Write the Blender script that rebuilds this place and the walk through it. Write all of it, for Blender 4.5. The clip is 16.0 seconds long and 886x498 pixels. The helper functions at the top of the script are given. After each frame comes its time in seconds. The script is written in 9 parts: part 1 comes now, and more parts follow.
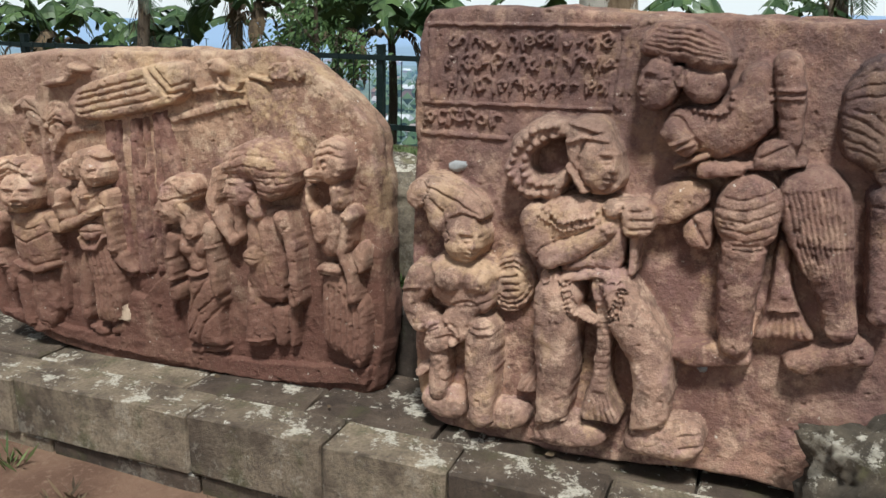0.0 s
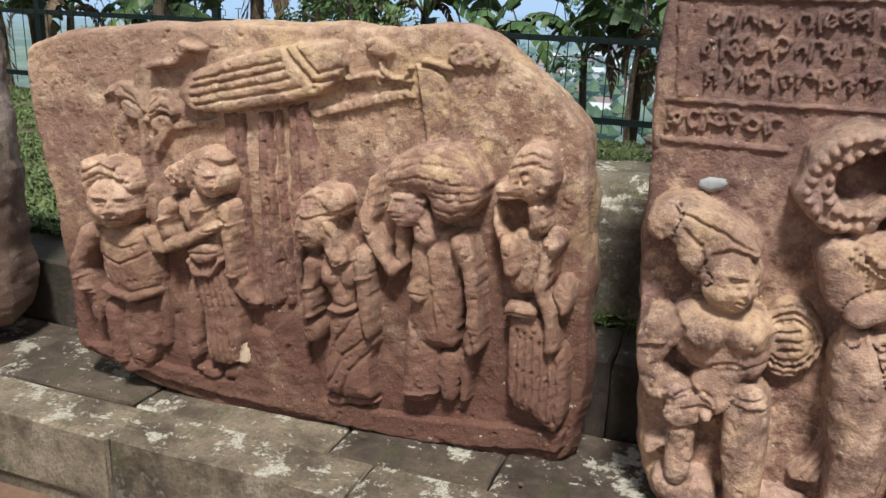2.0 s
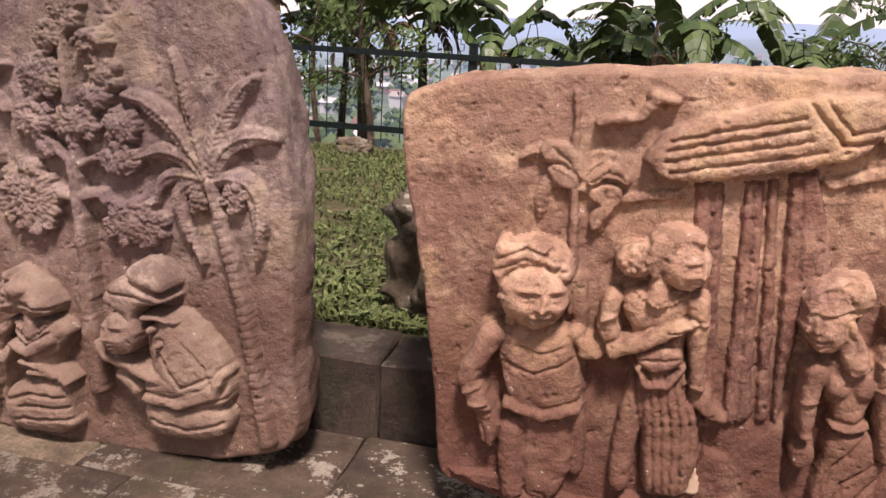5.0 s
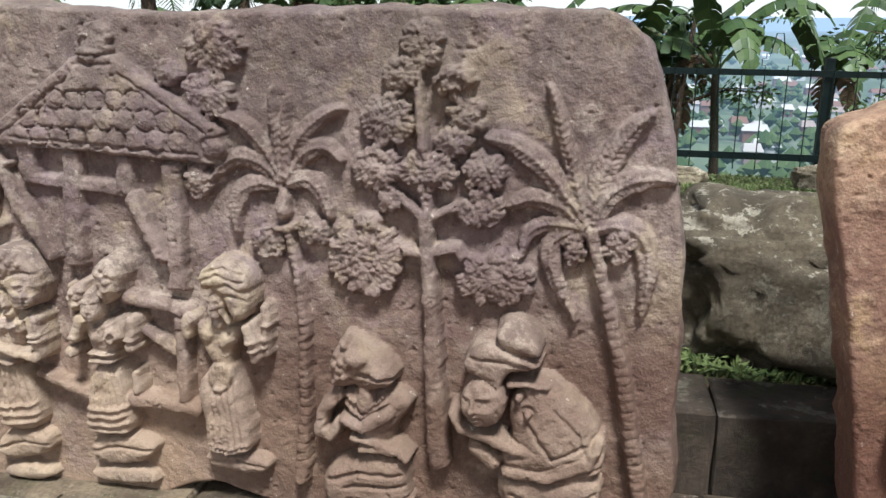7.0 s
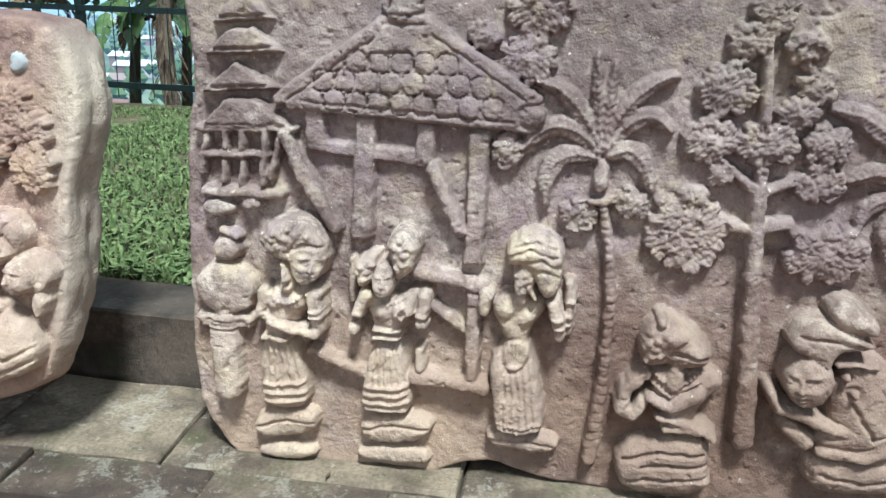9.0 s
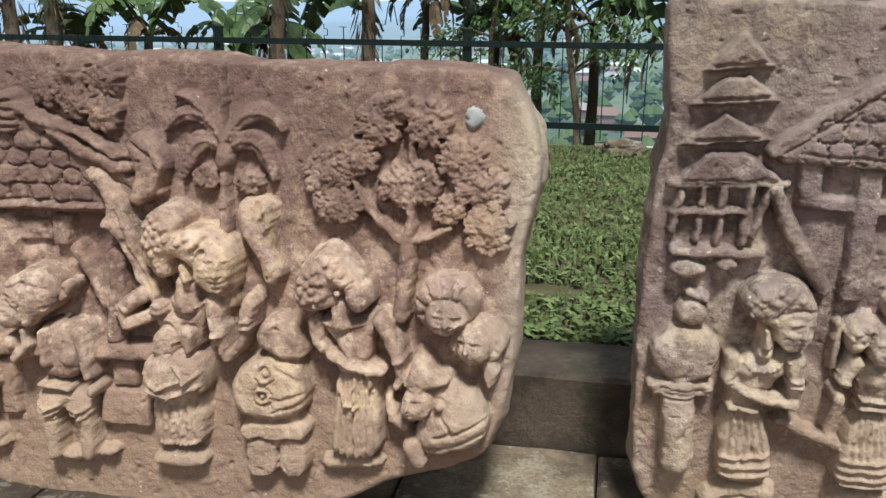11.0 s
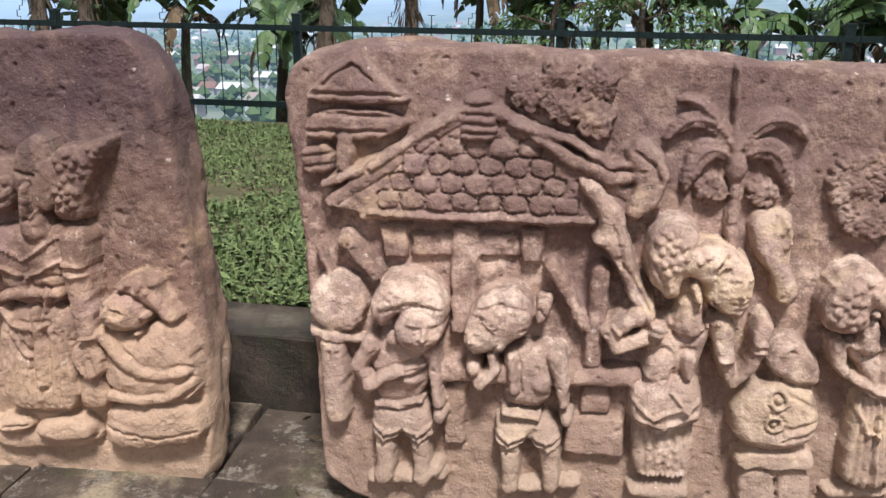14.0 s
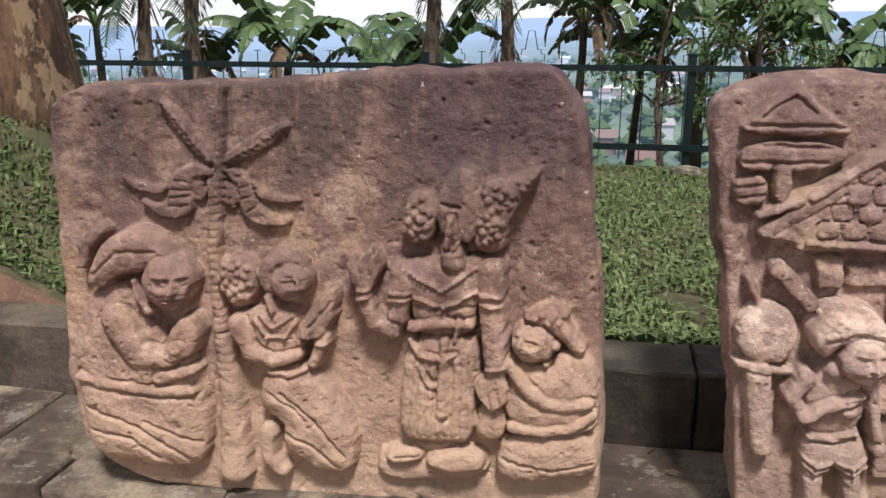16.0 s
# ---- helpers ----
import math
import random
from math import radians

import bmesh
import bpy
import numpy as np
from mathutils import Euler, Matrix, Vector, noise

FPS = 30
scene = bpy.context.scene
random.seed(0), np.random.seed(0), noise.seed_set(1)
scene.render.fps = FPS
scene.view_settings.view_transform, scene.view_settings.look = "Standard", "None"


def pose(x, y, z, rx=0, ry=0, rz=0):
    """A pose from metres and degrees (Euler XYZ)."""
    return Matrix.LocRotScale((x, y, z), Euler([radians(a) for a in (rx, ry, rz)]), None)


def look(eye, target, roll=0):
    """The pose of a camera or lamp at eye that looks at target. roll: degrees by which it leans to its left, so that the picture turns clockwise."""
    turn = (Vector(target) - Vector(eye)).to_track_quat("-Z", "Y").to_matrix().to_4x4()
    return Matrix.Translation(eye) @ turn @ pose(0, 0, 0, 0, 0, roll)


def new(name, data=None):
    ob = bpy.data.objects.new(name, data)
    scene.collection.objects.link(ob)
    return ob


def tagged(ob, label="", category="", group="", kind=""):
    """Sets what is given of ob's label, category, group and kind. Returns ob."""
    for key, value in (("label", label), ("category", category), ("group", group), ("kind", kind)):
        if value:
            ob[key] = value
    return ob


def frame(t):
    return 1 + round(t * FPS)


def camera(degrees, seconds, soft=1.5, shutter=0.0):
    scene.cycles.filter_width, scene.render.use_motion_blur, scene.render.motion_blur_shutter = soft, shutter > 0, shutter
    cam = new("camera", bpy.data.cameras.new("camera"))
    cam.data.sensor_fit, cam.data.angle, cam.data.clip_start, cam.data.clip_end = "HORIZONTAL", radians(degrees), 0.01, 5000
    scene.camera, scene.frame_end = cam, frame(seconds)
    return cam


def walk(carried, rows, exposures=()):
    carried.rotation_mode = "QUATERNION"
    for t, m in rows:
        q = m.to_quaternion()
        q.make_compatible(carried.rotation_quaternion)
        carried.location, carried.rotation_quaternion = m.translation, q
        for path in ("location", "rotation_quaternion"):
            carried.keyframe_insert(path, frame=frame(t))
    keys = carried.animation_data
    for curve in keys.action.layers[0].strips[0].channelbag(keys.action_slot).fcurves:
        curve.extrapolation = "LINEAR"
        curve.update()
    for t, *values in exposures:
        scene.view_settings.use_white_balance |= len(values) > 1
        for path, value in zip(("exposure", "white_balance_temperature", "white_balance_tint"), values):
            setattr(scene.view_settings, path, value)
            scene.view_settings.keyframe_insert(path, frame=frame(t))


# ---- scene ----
cam = camera(56.6, 16.0)
METRES, EYE, TILT, LEAN, TURN = 8.0, 1.62, -15.0, -1.3, 21.0
ROWS = [
    (0.0, 0.0, 0.0, 0.0, 0.0, 0.0, 0.0),
    (0.5, -0.0143, 0.0163, 0.0058, 1.11, -0.53, -0.01),
    (1.0, -0.0349, 0.0422, 0.0126, 0.1, -0.8, 0.72),
    (1.5, -0.0511, 0.0596, 0.0158, 1.26, -0.94, -0.88),
    (2.0, -0.0803, 0.0791, 0.0207, -0.53, -1.79, -0.67),
    (2.5, -0.1068, 0.0924, 0.0251, -2.16, -0.71, -0.38),
    (3.0, -0.1349, 0.112, 0.0283, -5.22, -1.14, 0.19),
    (3.5, -0.1663, 0.1241, 0.0344, -4.03, -0.96, 0.39),
    (4.0, -0.1997, 0.136, 0.0375, -5.76, -0.93, 0.19),
    (4.5, -0.2324, 0.142, 0.0407, -7.89, -0.56, 1.19),
    (5.0, -0.2639, 0.1586, 0.0434, -7.39, -0.46, 0.15),
    (7.5, -0.4154, 0.2145, 0.0646, -9.88, -0.21, 3.31),
    (8.0, -0.4401, 0.2214, 0.0652, -10.44, -1.07, 1.71),
    (8.5, -0.4667, 0.2227, 0.0684, -13.12, -2.17, 4.2),
    (9.0, -0.4925, 0.2361, 0.0707, -11.95, -3.09, 2.52),
    (9.5, -0.5227, 0.2574, 0.0803, -10.19, -3.44, 3.68),
    (10.0, -0.5558, 0.2648, 0.0835, -8.41, -1.74, 2.72),
    (12.5, -0.6986, 0.2966, 0.1011, -11.24, -1.95, 4.73),
    (13.0, -0.7221, 0.2996, 0.1031, -12.17, -1.43, 4.92),
    (13.5, -0.7465, 0.3177, 0.1091, -13.63, -2.09, 5.67),
    (14.0, -0.7766, 0.3293, 0.1093, -11.86, -2.86, 3.67),
    (14.5, -0.8115, 0.3328, 0.106, -15.07, -0.7, 4.61),
    (15.0, -0.8392, 0.331, 0.1074, -11.75, -1.49, 3.25),
    (15.5, -0.8669, 0.3432, 0.1109, -11.9, -0.28, 4.07),
    (16.0, -0.8988, 0.3512, 0.116, -9.6, -0.22, 3.75),
]
EXPOSURES = [(0.0, -0.02, 6000, 3), (0.5, 0.1, 6050, 3), (2.0, 0.14, 6180, 4), (2.7, 0.21, 6550, 12), (3.5, 0.17, 6500, 4), (4.2, 0.16, 6780, 18), (5.0, 0.18, 7250, 30), (7.4, 0.28, 5850, -1), (8.5, 0.57, 5620, -6), (9.5, 0.81, 5250, -2), (10.0, 0.32, 6200, 0), (12.5, 0.08, 6200, 6), (13.5, 0.12, 6250, 18), (14.0, 0.35, 6100, 10), (15.0, 0.11, 6020, 8), (16.0, 0.15, 6200, 14)]
walk(cam, [(t, pose(0, 0, EYE, TILT, LEAN, TURN) @ pose(METRES * x, METRES * y, METRES * z, 90 + pitch, roll, yaw)) for t, x, y, z, yaw, pitch, roll in ROWS], EXPOSURES)

# ---- light: a bright overcast sky with a broad, weak sun ----
world = bpy.data.worlds.new("overcast_sky")
scene.world = world
world.use_nodes = True
wt = world.node_tree
wt.nodes.clear()
w_sky = wt.nodes.new("ShaderNodeTexSky")
w_sky.sky_type, w_sky.sun_disc = "NISHITA", False
w_sky.sun_elevation, w_sky.sun_rotation = radians(58), radians(205)
w_scale = wt.nodes.new("ShaderNodeVectorMath")
w_scale.operation = "SCALE"
w_scale.inputs["Scale"].default_value = 0.10
w_mix = wt.nodes.new("ShaderNodeMix")
w_mix.data_type = "RGBA"
w_mix.inputs["Factor"].default_value = 0.82
w_bg = wt.nodes.new("ShaderNodeBackground")
w_bg.inputs["Strength"].default_value = 1.0
w_out = wt.nodes.new("ShaderNodeOutputWorld")
w_co = wt.nodes.new("ShaderNodeTexCoord")
w_sep = wt.nodes.new("ShaderNodeSeparateXYZ")
w_ramp = wt.nodes.new("ShaderNodeMapRange")
w_ramp.interpolation_type = "SMOOTHSTEP"
for w_key, w_val in (("From Min", 0.0), ("From Max", 0.55), ("To Min", 0.0), ("To Max", 1.0)):
    w_ramp.inputs[w_key].default_value = w_val
w_cloud = wt.nodes.new("ShaderNodeMix")
w_cloud.data_type = "RGBA"
w_cloud.inputs["A"].default_value = (1.02, 1.03, 1.04, 1)
w_cloud.inputs["B"].default_value = (0.32, 0.335, 0.35, 1)
wt.links.new(w_co.outputs["Generated"], w_sep.inputs[0])
wt.links.new(w_sep.outputs["Z"], w_ramp.inputs["Value"])
wt.links.new(w_ramp.outputs["Result"], w_cloud.inputs["Factor"])
wt.links.new(w_cloud.outputs["Result"], w_mix.inputs["B"])
wt.links.new(w_sky.outputs["Color"], w_scale.inputs[0])
wt.links.new(w_scale.outputs["Vector"], w_mix.inputs["A"])
wt.links.new(w_mix.outputs["Result"], w_bg.inputs["Color"])
wt.links.new(w_bg.outputs["Background"], w_out.inputs["Surface"])

sun_lamp = bpy.data.lights.new("sun", "SUN")
sun_lamp.energy, sun_lamp.angle, sun_lamp.color = 5.0, radians(10), (1.0, 0.97, 0.93)
sun = new("sun", sun_lamp)
sun.matrix_world = look((1.2, -3.6, 7.0), (0, 0, 0))


# ---- materials ----
class Mat:
    """A small builder of node materials."""

    def __init__(self, name, rough=0.85, metal=0.0):
        self.m = bpy.data.materials.new(name)
        self.m.use_nodes = True
        self.t = self.m.node_tree
        self.bsdf = self.t.nodes["Principled BSDF"]
        self.bsdf.inputs["Roughness"].default_value = rough
        self.bsdf.inputs["Metallic"].default_value = metal
        self.bsdf.inputs["Specular IOR Level"].default_value = 0.3
        self.co = self.node("ShaderNodeTexCoord").outputs["Object"]

    def node(self, kind, **ins):
        n = self.t.nodes.new(kind)
        for k, v in ins.items():
            self.put(n.inputs[k.replace("_", " ")], v)
        return n

    def put(self, sock, v):
        if hasattr(v, "is_linked"):
            self.t.links.new(v, sock)
        else:
            sock.default_value = v

    def noise(self, scale, detail=4.0, rough=0.6, stretch=(1, 1, 1), shift=0.0):
        mp = self.node("ShaderNodeMapping")
        self.put(mp.inputs["Vector"], self.co)
        mp.inputs["Scale"].default_value = stretch
        mp.inputs["Location"].default_value = (shift, shift * 0.7, shift * 1.3)
        n = self.node("ShaderNodeTexNoise", Scale=scale, Detail=detail, Roughness=rough)
        self.put(n.inputs["Vector"], mp.outputs["Vector"])
        return n.outputs["Fac"]

    def cells(self, scale, stretch=(1, 1, 1)):
        mp = self.node("ShaderNodeMapping")
        self.put(mp.inputs["Vector"], self.co)
        mp.inputs["Scale"].default_value = stretch
        n = self.node("ShaderNodeTexVoronoi", Scale=scale)
        self.put(n.inputs["Vector"], mp.outputs["Vector"])
        return n.outputs["Distance"]

    def band(self, fac, lo, hi, a=0.0, b=1.0):
        n = self.node("ShaderNodeMapRange")
        n.interpolation_type = "SMOOTHSTEP"
        for k, v in (("Value", fac), ("From Min", lo), ("From Max", hi), ("To Min", a), ("To Max", b)):
            self.put(n.inputs[k], v)
        return n.outputs["Result"]

    def mix(self, fac, a, b, blend="MIX"):
        n = self.node("ShaderNodeMix")
        n.data_type, n.blend_type = "RGBA", blend
        for k, v in (("Factor", fac), ("A", a), ("B", b)):
            self.put(n.inputs[k], (*v, 1) if isinstance(v, tuple) and len(v) == 3 else v)
        return n.outputs["Result"]

    def maths(self, op, a, b):
        n = self.node("ShaderNodeMath")
        n.operation = op
        self.put(n.inputs[0], a)
        self.put(n.inputs[1], b)
        return n.outputs[0]

    def xyz(self, axis):
        n = self.node("ShaderNodeSeparateXYZ")
        self.put(n.inputs[0], self.node("ShaderNodeNewGeometry").outputs["Position"])
        return n.outputs[axis]

    def done(self, colour, bump=None, strength=0.5, dist=0.01, rough=None):
        self.put(self.bsdf.inputs["Base Color"], (*colour, 1) if isinstance(colour, tuple) else colour)
        if bump is not None:
            b = self.node("ShaderNodeBump", Strength=strength, Distance=dist)
            self.put(b.inputs["Height"], bump)
            self.t.links.new(b.outputs["Normal"], self.bsdf.inputs["Normal"])
        if rough is not None:
            self.put(self.bsdf.inputs["Roughness"], rough)
        return self.m


def carved_stone(name, deep, mid, pale, top, shift, top_lo, top_hi, stain, low=None, patch=None):
    """Weathered red andesite: two scales of tone, dark algae towards the top, pale lichen specks."""
    M = Mat(name, 0.92)
    dark = tuple(0.5 * v for v in deep)
    c = M.mix(M.band(M.noise(2.4, 6, 0.68, shift=shift), 0.41, 0.59), deep, mid)
    c = M.mix(M.band(M.noise(9.0, 6, 0.7, shift=shift + 3), 0.5, 0.64, 0.0, 0.85), c, pale)
    c = M.mix(M.band(M.noise(5.0, 6, 0.7, shift=shift + 21), 0.54, 0.66, 0.0, 0.6), c, (mid[0] * 0.85, mid[1] * 0.82, mid[2] * 1.05))
    c = M.mix(M.band(M.noise(4.0, 6, 0.72, shift=shift + 30), 0.55, 0.68, 0.0, 0.55), c, (pale[0], pale[1] * 0.98, pale[2] * 0.78))
    c = M.mix(M.band(M.noise(14, 6, 0.72, shift=shift + 12), 0.5, 0.58, 0.0, 0.85), c, M.mix(0.6, c, dark))
    c = M.mix(M.band(M.noise(20, 6, 0.75, shift=shift + 17), 0.53, 0.6, 0.0, 0.6), c, M.mix(0.7, c, pale))
    c = M.mix(M.band(M.noise(1.7, 7, 0.72, shift=shift + 60), 0.52, 0.6, 0.0, 0.5), c, (mid[0] * 0.52, mid[1] * 0.48, mid[2] * 0.56))
    c = M.mix(M.band(M.noise(2.6, 7, 0.74, shift=shift + 70), 0.54, 0.62, 0.0, 0.5), c, (pale[0] * 1.02, pale[1] * 1.0, pale[2] * 0.8))
    if low:
        fac = M.maths("MULTIPLY", M.band(M.xyz("Z"), 1.0, 0.42), M.band(M.noise(3.5, 5, 0.65, shift=shift + 9), 0.3, 0.6, 0.35, 0.95))
        c = M.mix(fac, c, low)
    cloud = M.band(M.noise(2.0, 7, 0.7, shift=shift + 5), 0.28, 0.48, 0.0, stain)
    runs = M.band(M.noise(5.0, 5, 0.7, (1.6, 1.6, 0.45), shift + 7), 0.42, 0.58, 0.55, 1.0)
    c = M.mix(M.maths("MULTIPLY", M.band(M.xyz("Z"), top_lo, top_hi), M.maths("MULTIPLY", cloud, runs)), c, top)
    if patch:
        x0, x1, z0, z1, hue, share = patch
        spot = M.maths("MULTIPLY", M.band(M.xyz("X"), x0, x1), M.band(M.xyz("Z"), z0, z1))
        c = M.mix(M.maths("MULTIPLY", spot, M.band(M.noise(4.0, 6, 0.7, shift=shift + 50), 0.3, 0.52, 0.15, share)), c, hue)
    c = M.mix(M.band(M.noise(60, 4, 0.75, shift=shift), 0.52, 0.7, 0.0, 0.5), c, M.mix(0.6, c, (0.05, 0.034, 0.03)))
    c = M.mix(M.band(M.noise(120, 3, 0.75, shift=shift + 1), 0.56, 0.7, 0.0, 0.22), c, M.mix(0.5, c, (0.68, 0.54, 0.42)))
    c = M.mix(M.band(M.noise(30, 4, 0.75, shift=shift + 2), 0.66, 0.72, 0.0, 0.7), c, (0.60, 0.52, 0.43))
    c = M.mix(M.band(M.noise(11, 5, 0.75, shift=shift + 40), 0.69, 0.73, 0.0, 0.75), c, (0.56, 0.52, 0.45))
    h = M.maths("ADD", M.maths("MULTIPLY", M.noise(75, 6, 0.72, shift=shift), 0.8), M.maths("MULTIPLY", M.cells(150), 0.5))
    h = M.maths("ADD", h, M.maths("MULTIPLY", M.noise(24, 5, 0.7, shift=shift + 6), 0.9))
    return M.done(c, h, 0.65, 0.005)


STONE = {
    1: carved_stone("stone_dark_red", (0.16, 0.083, 0.062), (0.325, 0.182, 0.128), (0.46, 0.295, 0.205), (0.11, 0.066, 0.06), 0.0, 0.8, 1.6, 0.75, None, (0.0, 0.6, 0.3, 0.6, (0.10, 0.052, 0.05), 0.8)),
    # Lower half: deep red stone, with the shade near the platform painted in.
    2: carved_stone("stone_red", (0.235, 0.13, 0.09), (0.43, 0.272, 0.178), (0.56, 0.40, 0.27), (0.29, 0.19, 0.145), 11.0, 1.25, 1.65, 0.4, (0.088, 0.036, 0.026), (-9.0, -8.0, 1.3, 0.7, (0.115, 0.05, 0.035), 0.88)),
    3: carved_stone("stone_grey_brown", (0.175, 0.12, 0.105), (0.285, 0.21, 0.185), (0.42, 0.34, 0.285), (0.12, 0.09, 0.085), 23.0, 0.9, 1.6, 0.7, (0.33, 0.225, 0.155), (-4.75, -4.2, 1.15, 0.75, (0.125, 0.07, 0.052), 0.85)),
    4: carved_stone("stone_pink_tan", (0.187, 0.113, 0.087), (0.314, 0.201, 0.154), (0.486, 0.343, 0.265), (0.125, 0.075, 0.066), 37.0, 0.95, 1.45, 0.75, (0.273, 0.181, 0.130), (-5.74, -5.6, 0.2, 0.45, (0.486, 0.411, 0.322), 0.7)),
    5: carved_stone("stone_brown", (0.194, 0.114, 0.086), (0.306, 0.188, 0.138), (0.418, 0.280, 0.205), (0.066, 0.041, 0.038), 51.0, 0.9, 1.4, 0.9, (0.428, 0.289, 0.193), (-8.45, -8.1, 1.1, 1.4, (0.07, 0.04, 0.045), 0.8)),
}
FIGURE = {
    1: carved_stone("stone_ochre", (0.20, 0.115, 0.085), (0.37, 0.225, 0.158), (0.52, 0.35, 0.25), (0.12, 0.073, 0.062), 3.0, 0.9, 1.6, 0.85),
    # Low colour and patch: red tone plus some shade put into the colour.
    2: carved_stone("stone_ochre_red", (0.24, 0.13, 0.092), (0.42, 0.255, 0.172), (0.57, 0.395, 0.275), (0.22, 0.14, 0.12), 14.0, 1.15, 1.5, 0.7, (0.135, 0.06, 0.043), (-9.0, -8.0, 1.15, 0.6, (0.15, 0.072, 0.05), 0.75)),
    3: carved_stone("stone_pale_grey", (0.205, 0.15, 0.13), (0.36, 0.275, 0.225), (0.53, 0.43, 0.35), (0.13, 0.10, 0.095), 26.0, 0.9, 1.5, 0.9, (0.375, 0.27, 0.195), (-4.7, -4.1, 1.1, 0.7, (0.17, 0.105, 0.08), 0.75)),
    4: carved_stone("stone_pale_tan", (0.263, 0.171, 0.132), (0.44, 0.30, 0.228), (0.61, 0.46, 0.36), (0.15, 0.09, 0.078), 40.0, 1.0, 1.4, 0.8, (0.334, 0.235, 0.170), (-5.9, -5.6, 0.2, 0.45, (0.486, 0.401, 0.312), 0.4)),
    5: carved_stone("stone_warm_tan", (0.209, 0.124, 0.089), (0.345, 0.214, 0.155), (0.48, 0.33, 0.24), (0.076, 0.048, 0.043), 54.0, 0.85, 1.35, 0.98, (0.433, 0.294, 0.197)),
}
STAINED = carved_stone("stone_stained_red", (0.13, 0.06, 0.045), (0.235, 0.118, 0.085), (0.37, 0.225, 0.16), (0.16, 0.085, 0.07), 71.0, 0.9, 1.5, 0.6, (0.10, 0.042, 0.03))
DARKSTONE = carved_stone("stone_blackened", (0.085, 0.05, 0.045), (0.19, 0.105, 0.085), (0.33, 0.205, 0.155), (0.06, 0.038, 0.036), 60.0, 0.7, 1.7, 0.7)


def cement_mat():
    M = Mat("grey_cement", 0.9)
    return M.done(M.mix(M.noise(30, 4), (0.2, 0.2, 0.2), (0.38, 0.38, 0.37)), M.noise(90, 4), 0.4, 0.003)


def block_mat(name, dark, mid, pale, moss, lichen):
    """Old stone blocks: brown stains, moss, and pale lichen that grows on what faces the sky."""
    M = Mat(name, 0.75)
    rnd = M.node("ShaderNodeObjectInfo").outputs["Random"]
    up = M.node("ShaderNodeSeparateXYZ")
    M.put(up.inputs[0], M.node("ShaderNodeNewGeometry").outputs["Normal"])
    sky = M.band(up.outputs["Z"], 0.2, 0.8, 0.22, 1.0)
    c = M.mix(M.band(M.noise(3.5, 6, 0.7), 0.38, 0.62), dark, mid)
    c = M.mix(M.maths("MULTIPLY", M.band(rnd, 0.45, 1.0), M.band(M.noise(2.5, 5, 0.65, shift=2), 0.35, 0.55, 0.1, 0.9)), c, pale)
    c = M.mix(M.band(M.noise(8, 6, 0.72, shift=14), 0.48, 0.62, 0.0, 0.6), c, M.mix(0.6, c, dark))
    c = M.mix(M.band(M.noise(5.0, 5, 0.7, shift=4), 0.54, 0.68, 0.0, 0.7), c, moss)
    spread = M.maths("MULTIPLY", M.maths("MULTIPLY", sky, M.band(M.xyz("X"), -4.4, -2.2, 0.3, 1.0)), lichen * 0.9)
    c = M.mix(M.maths("MULTIPLY", M.band(M.noise(6, 7, 0.78, shift=8), 0.545, 0.58), spread), c, (0.60, 0.54, 0.44))
    c = M.mix(M.maths("MULTIPLY", M.band(M.noise(24, 5, 0.7, shift=18), 0.62, 0.66), spread), c, (0.66, 0.61, 0.52))
    worn = M.maths("MULTIPLY", M.band(M.xyz("X"), -6.7, -7.6), M.band(M.noise(2.2, 6, 0.7, shift=31), 0.46, 0.6, 0.0, 0.8))
    c = M.mix(M.maths("MULTIPLY", worn, lichen), c, (0.42, 0.33, 0.22))
    c = M.mix(M.band(M.noise(80, 3, 0.7), 0.4, 0.7, 0.0, 0.45), c, (0.045, 0.034, 0.028))
    return M.done(c, M.noise(28, 8, 0.78), 0.9, 0.015)


BLOCK = block_mat("platform_stone", (0.05, 0.034, 0.025), (0.14, 0.10, 0.072), (0.33, 0.255, 0.175), (0.085, 0.08, 0.035), 1.0)
# Dark brown kerb, darkened further: the wall's shade is put into its colours.
KERB = block_mat("kerb_stone", (0.024, 0.017, 0.013), (0.08, 0.058, 0.044), (0.135, 0.10, 0.075), (0.04, 0.042, 0.02), 0.2)
ROCK = block_mat("lichen_rock", (0.09, 0.07, 0.05), (0.24, 0.195, 0.14), (0.40, 0.33, 0.23), (0.20, 0.18, 0.08), 1.0)
MOSSROCK = block_mat("mossy_rock", (0.06, 0.048, 0.035), (0.165, 0.13, 0.09), (0.29, 0.235, 0.16), (0.15, 0.14, 0.06), 1.0)
CEMENT = cement_mat()


def plaster_mat():
    M = Mat("pale_plaster", 0.9)
    return M.done(M.mix(M.noise(18, 5), (0.34, 0.23, 0.16), (0.56, 0.44, 0.32)), M.noise(70, 5), 0.5, 0.003)


PLASTER = plaster_mat()


def soil_mat():
    M = Mat("red_soil", 0.95)
    c = M.mix(M.band(M.noise(3, 6, 0.65), 0.35, 0.65), (0.13, 0.07, 0.045), (0.22, 0.13, 0.085))
    c = M.mix(M.band(M.noise(40, 4, 0.7), 0.5, 0.75, 0, 0.6), c, (0.3, 0.2, 0.14))
    return M.done(c, M.noise(35, 7, 0.75), 0.8, 0.02)


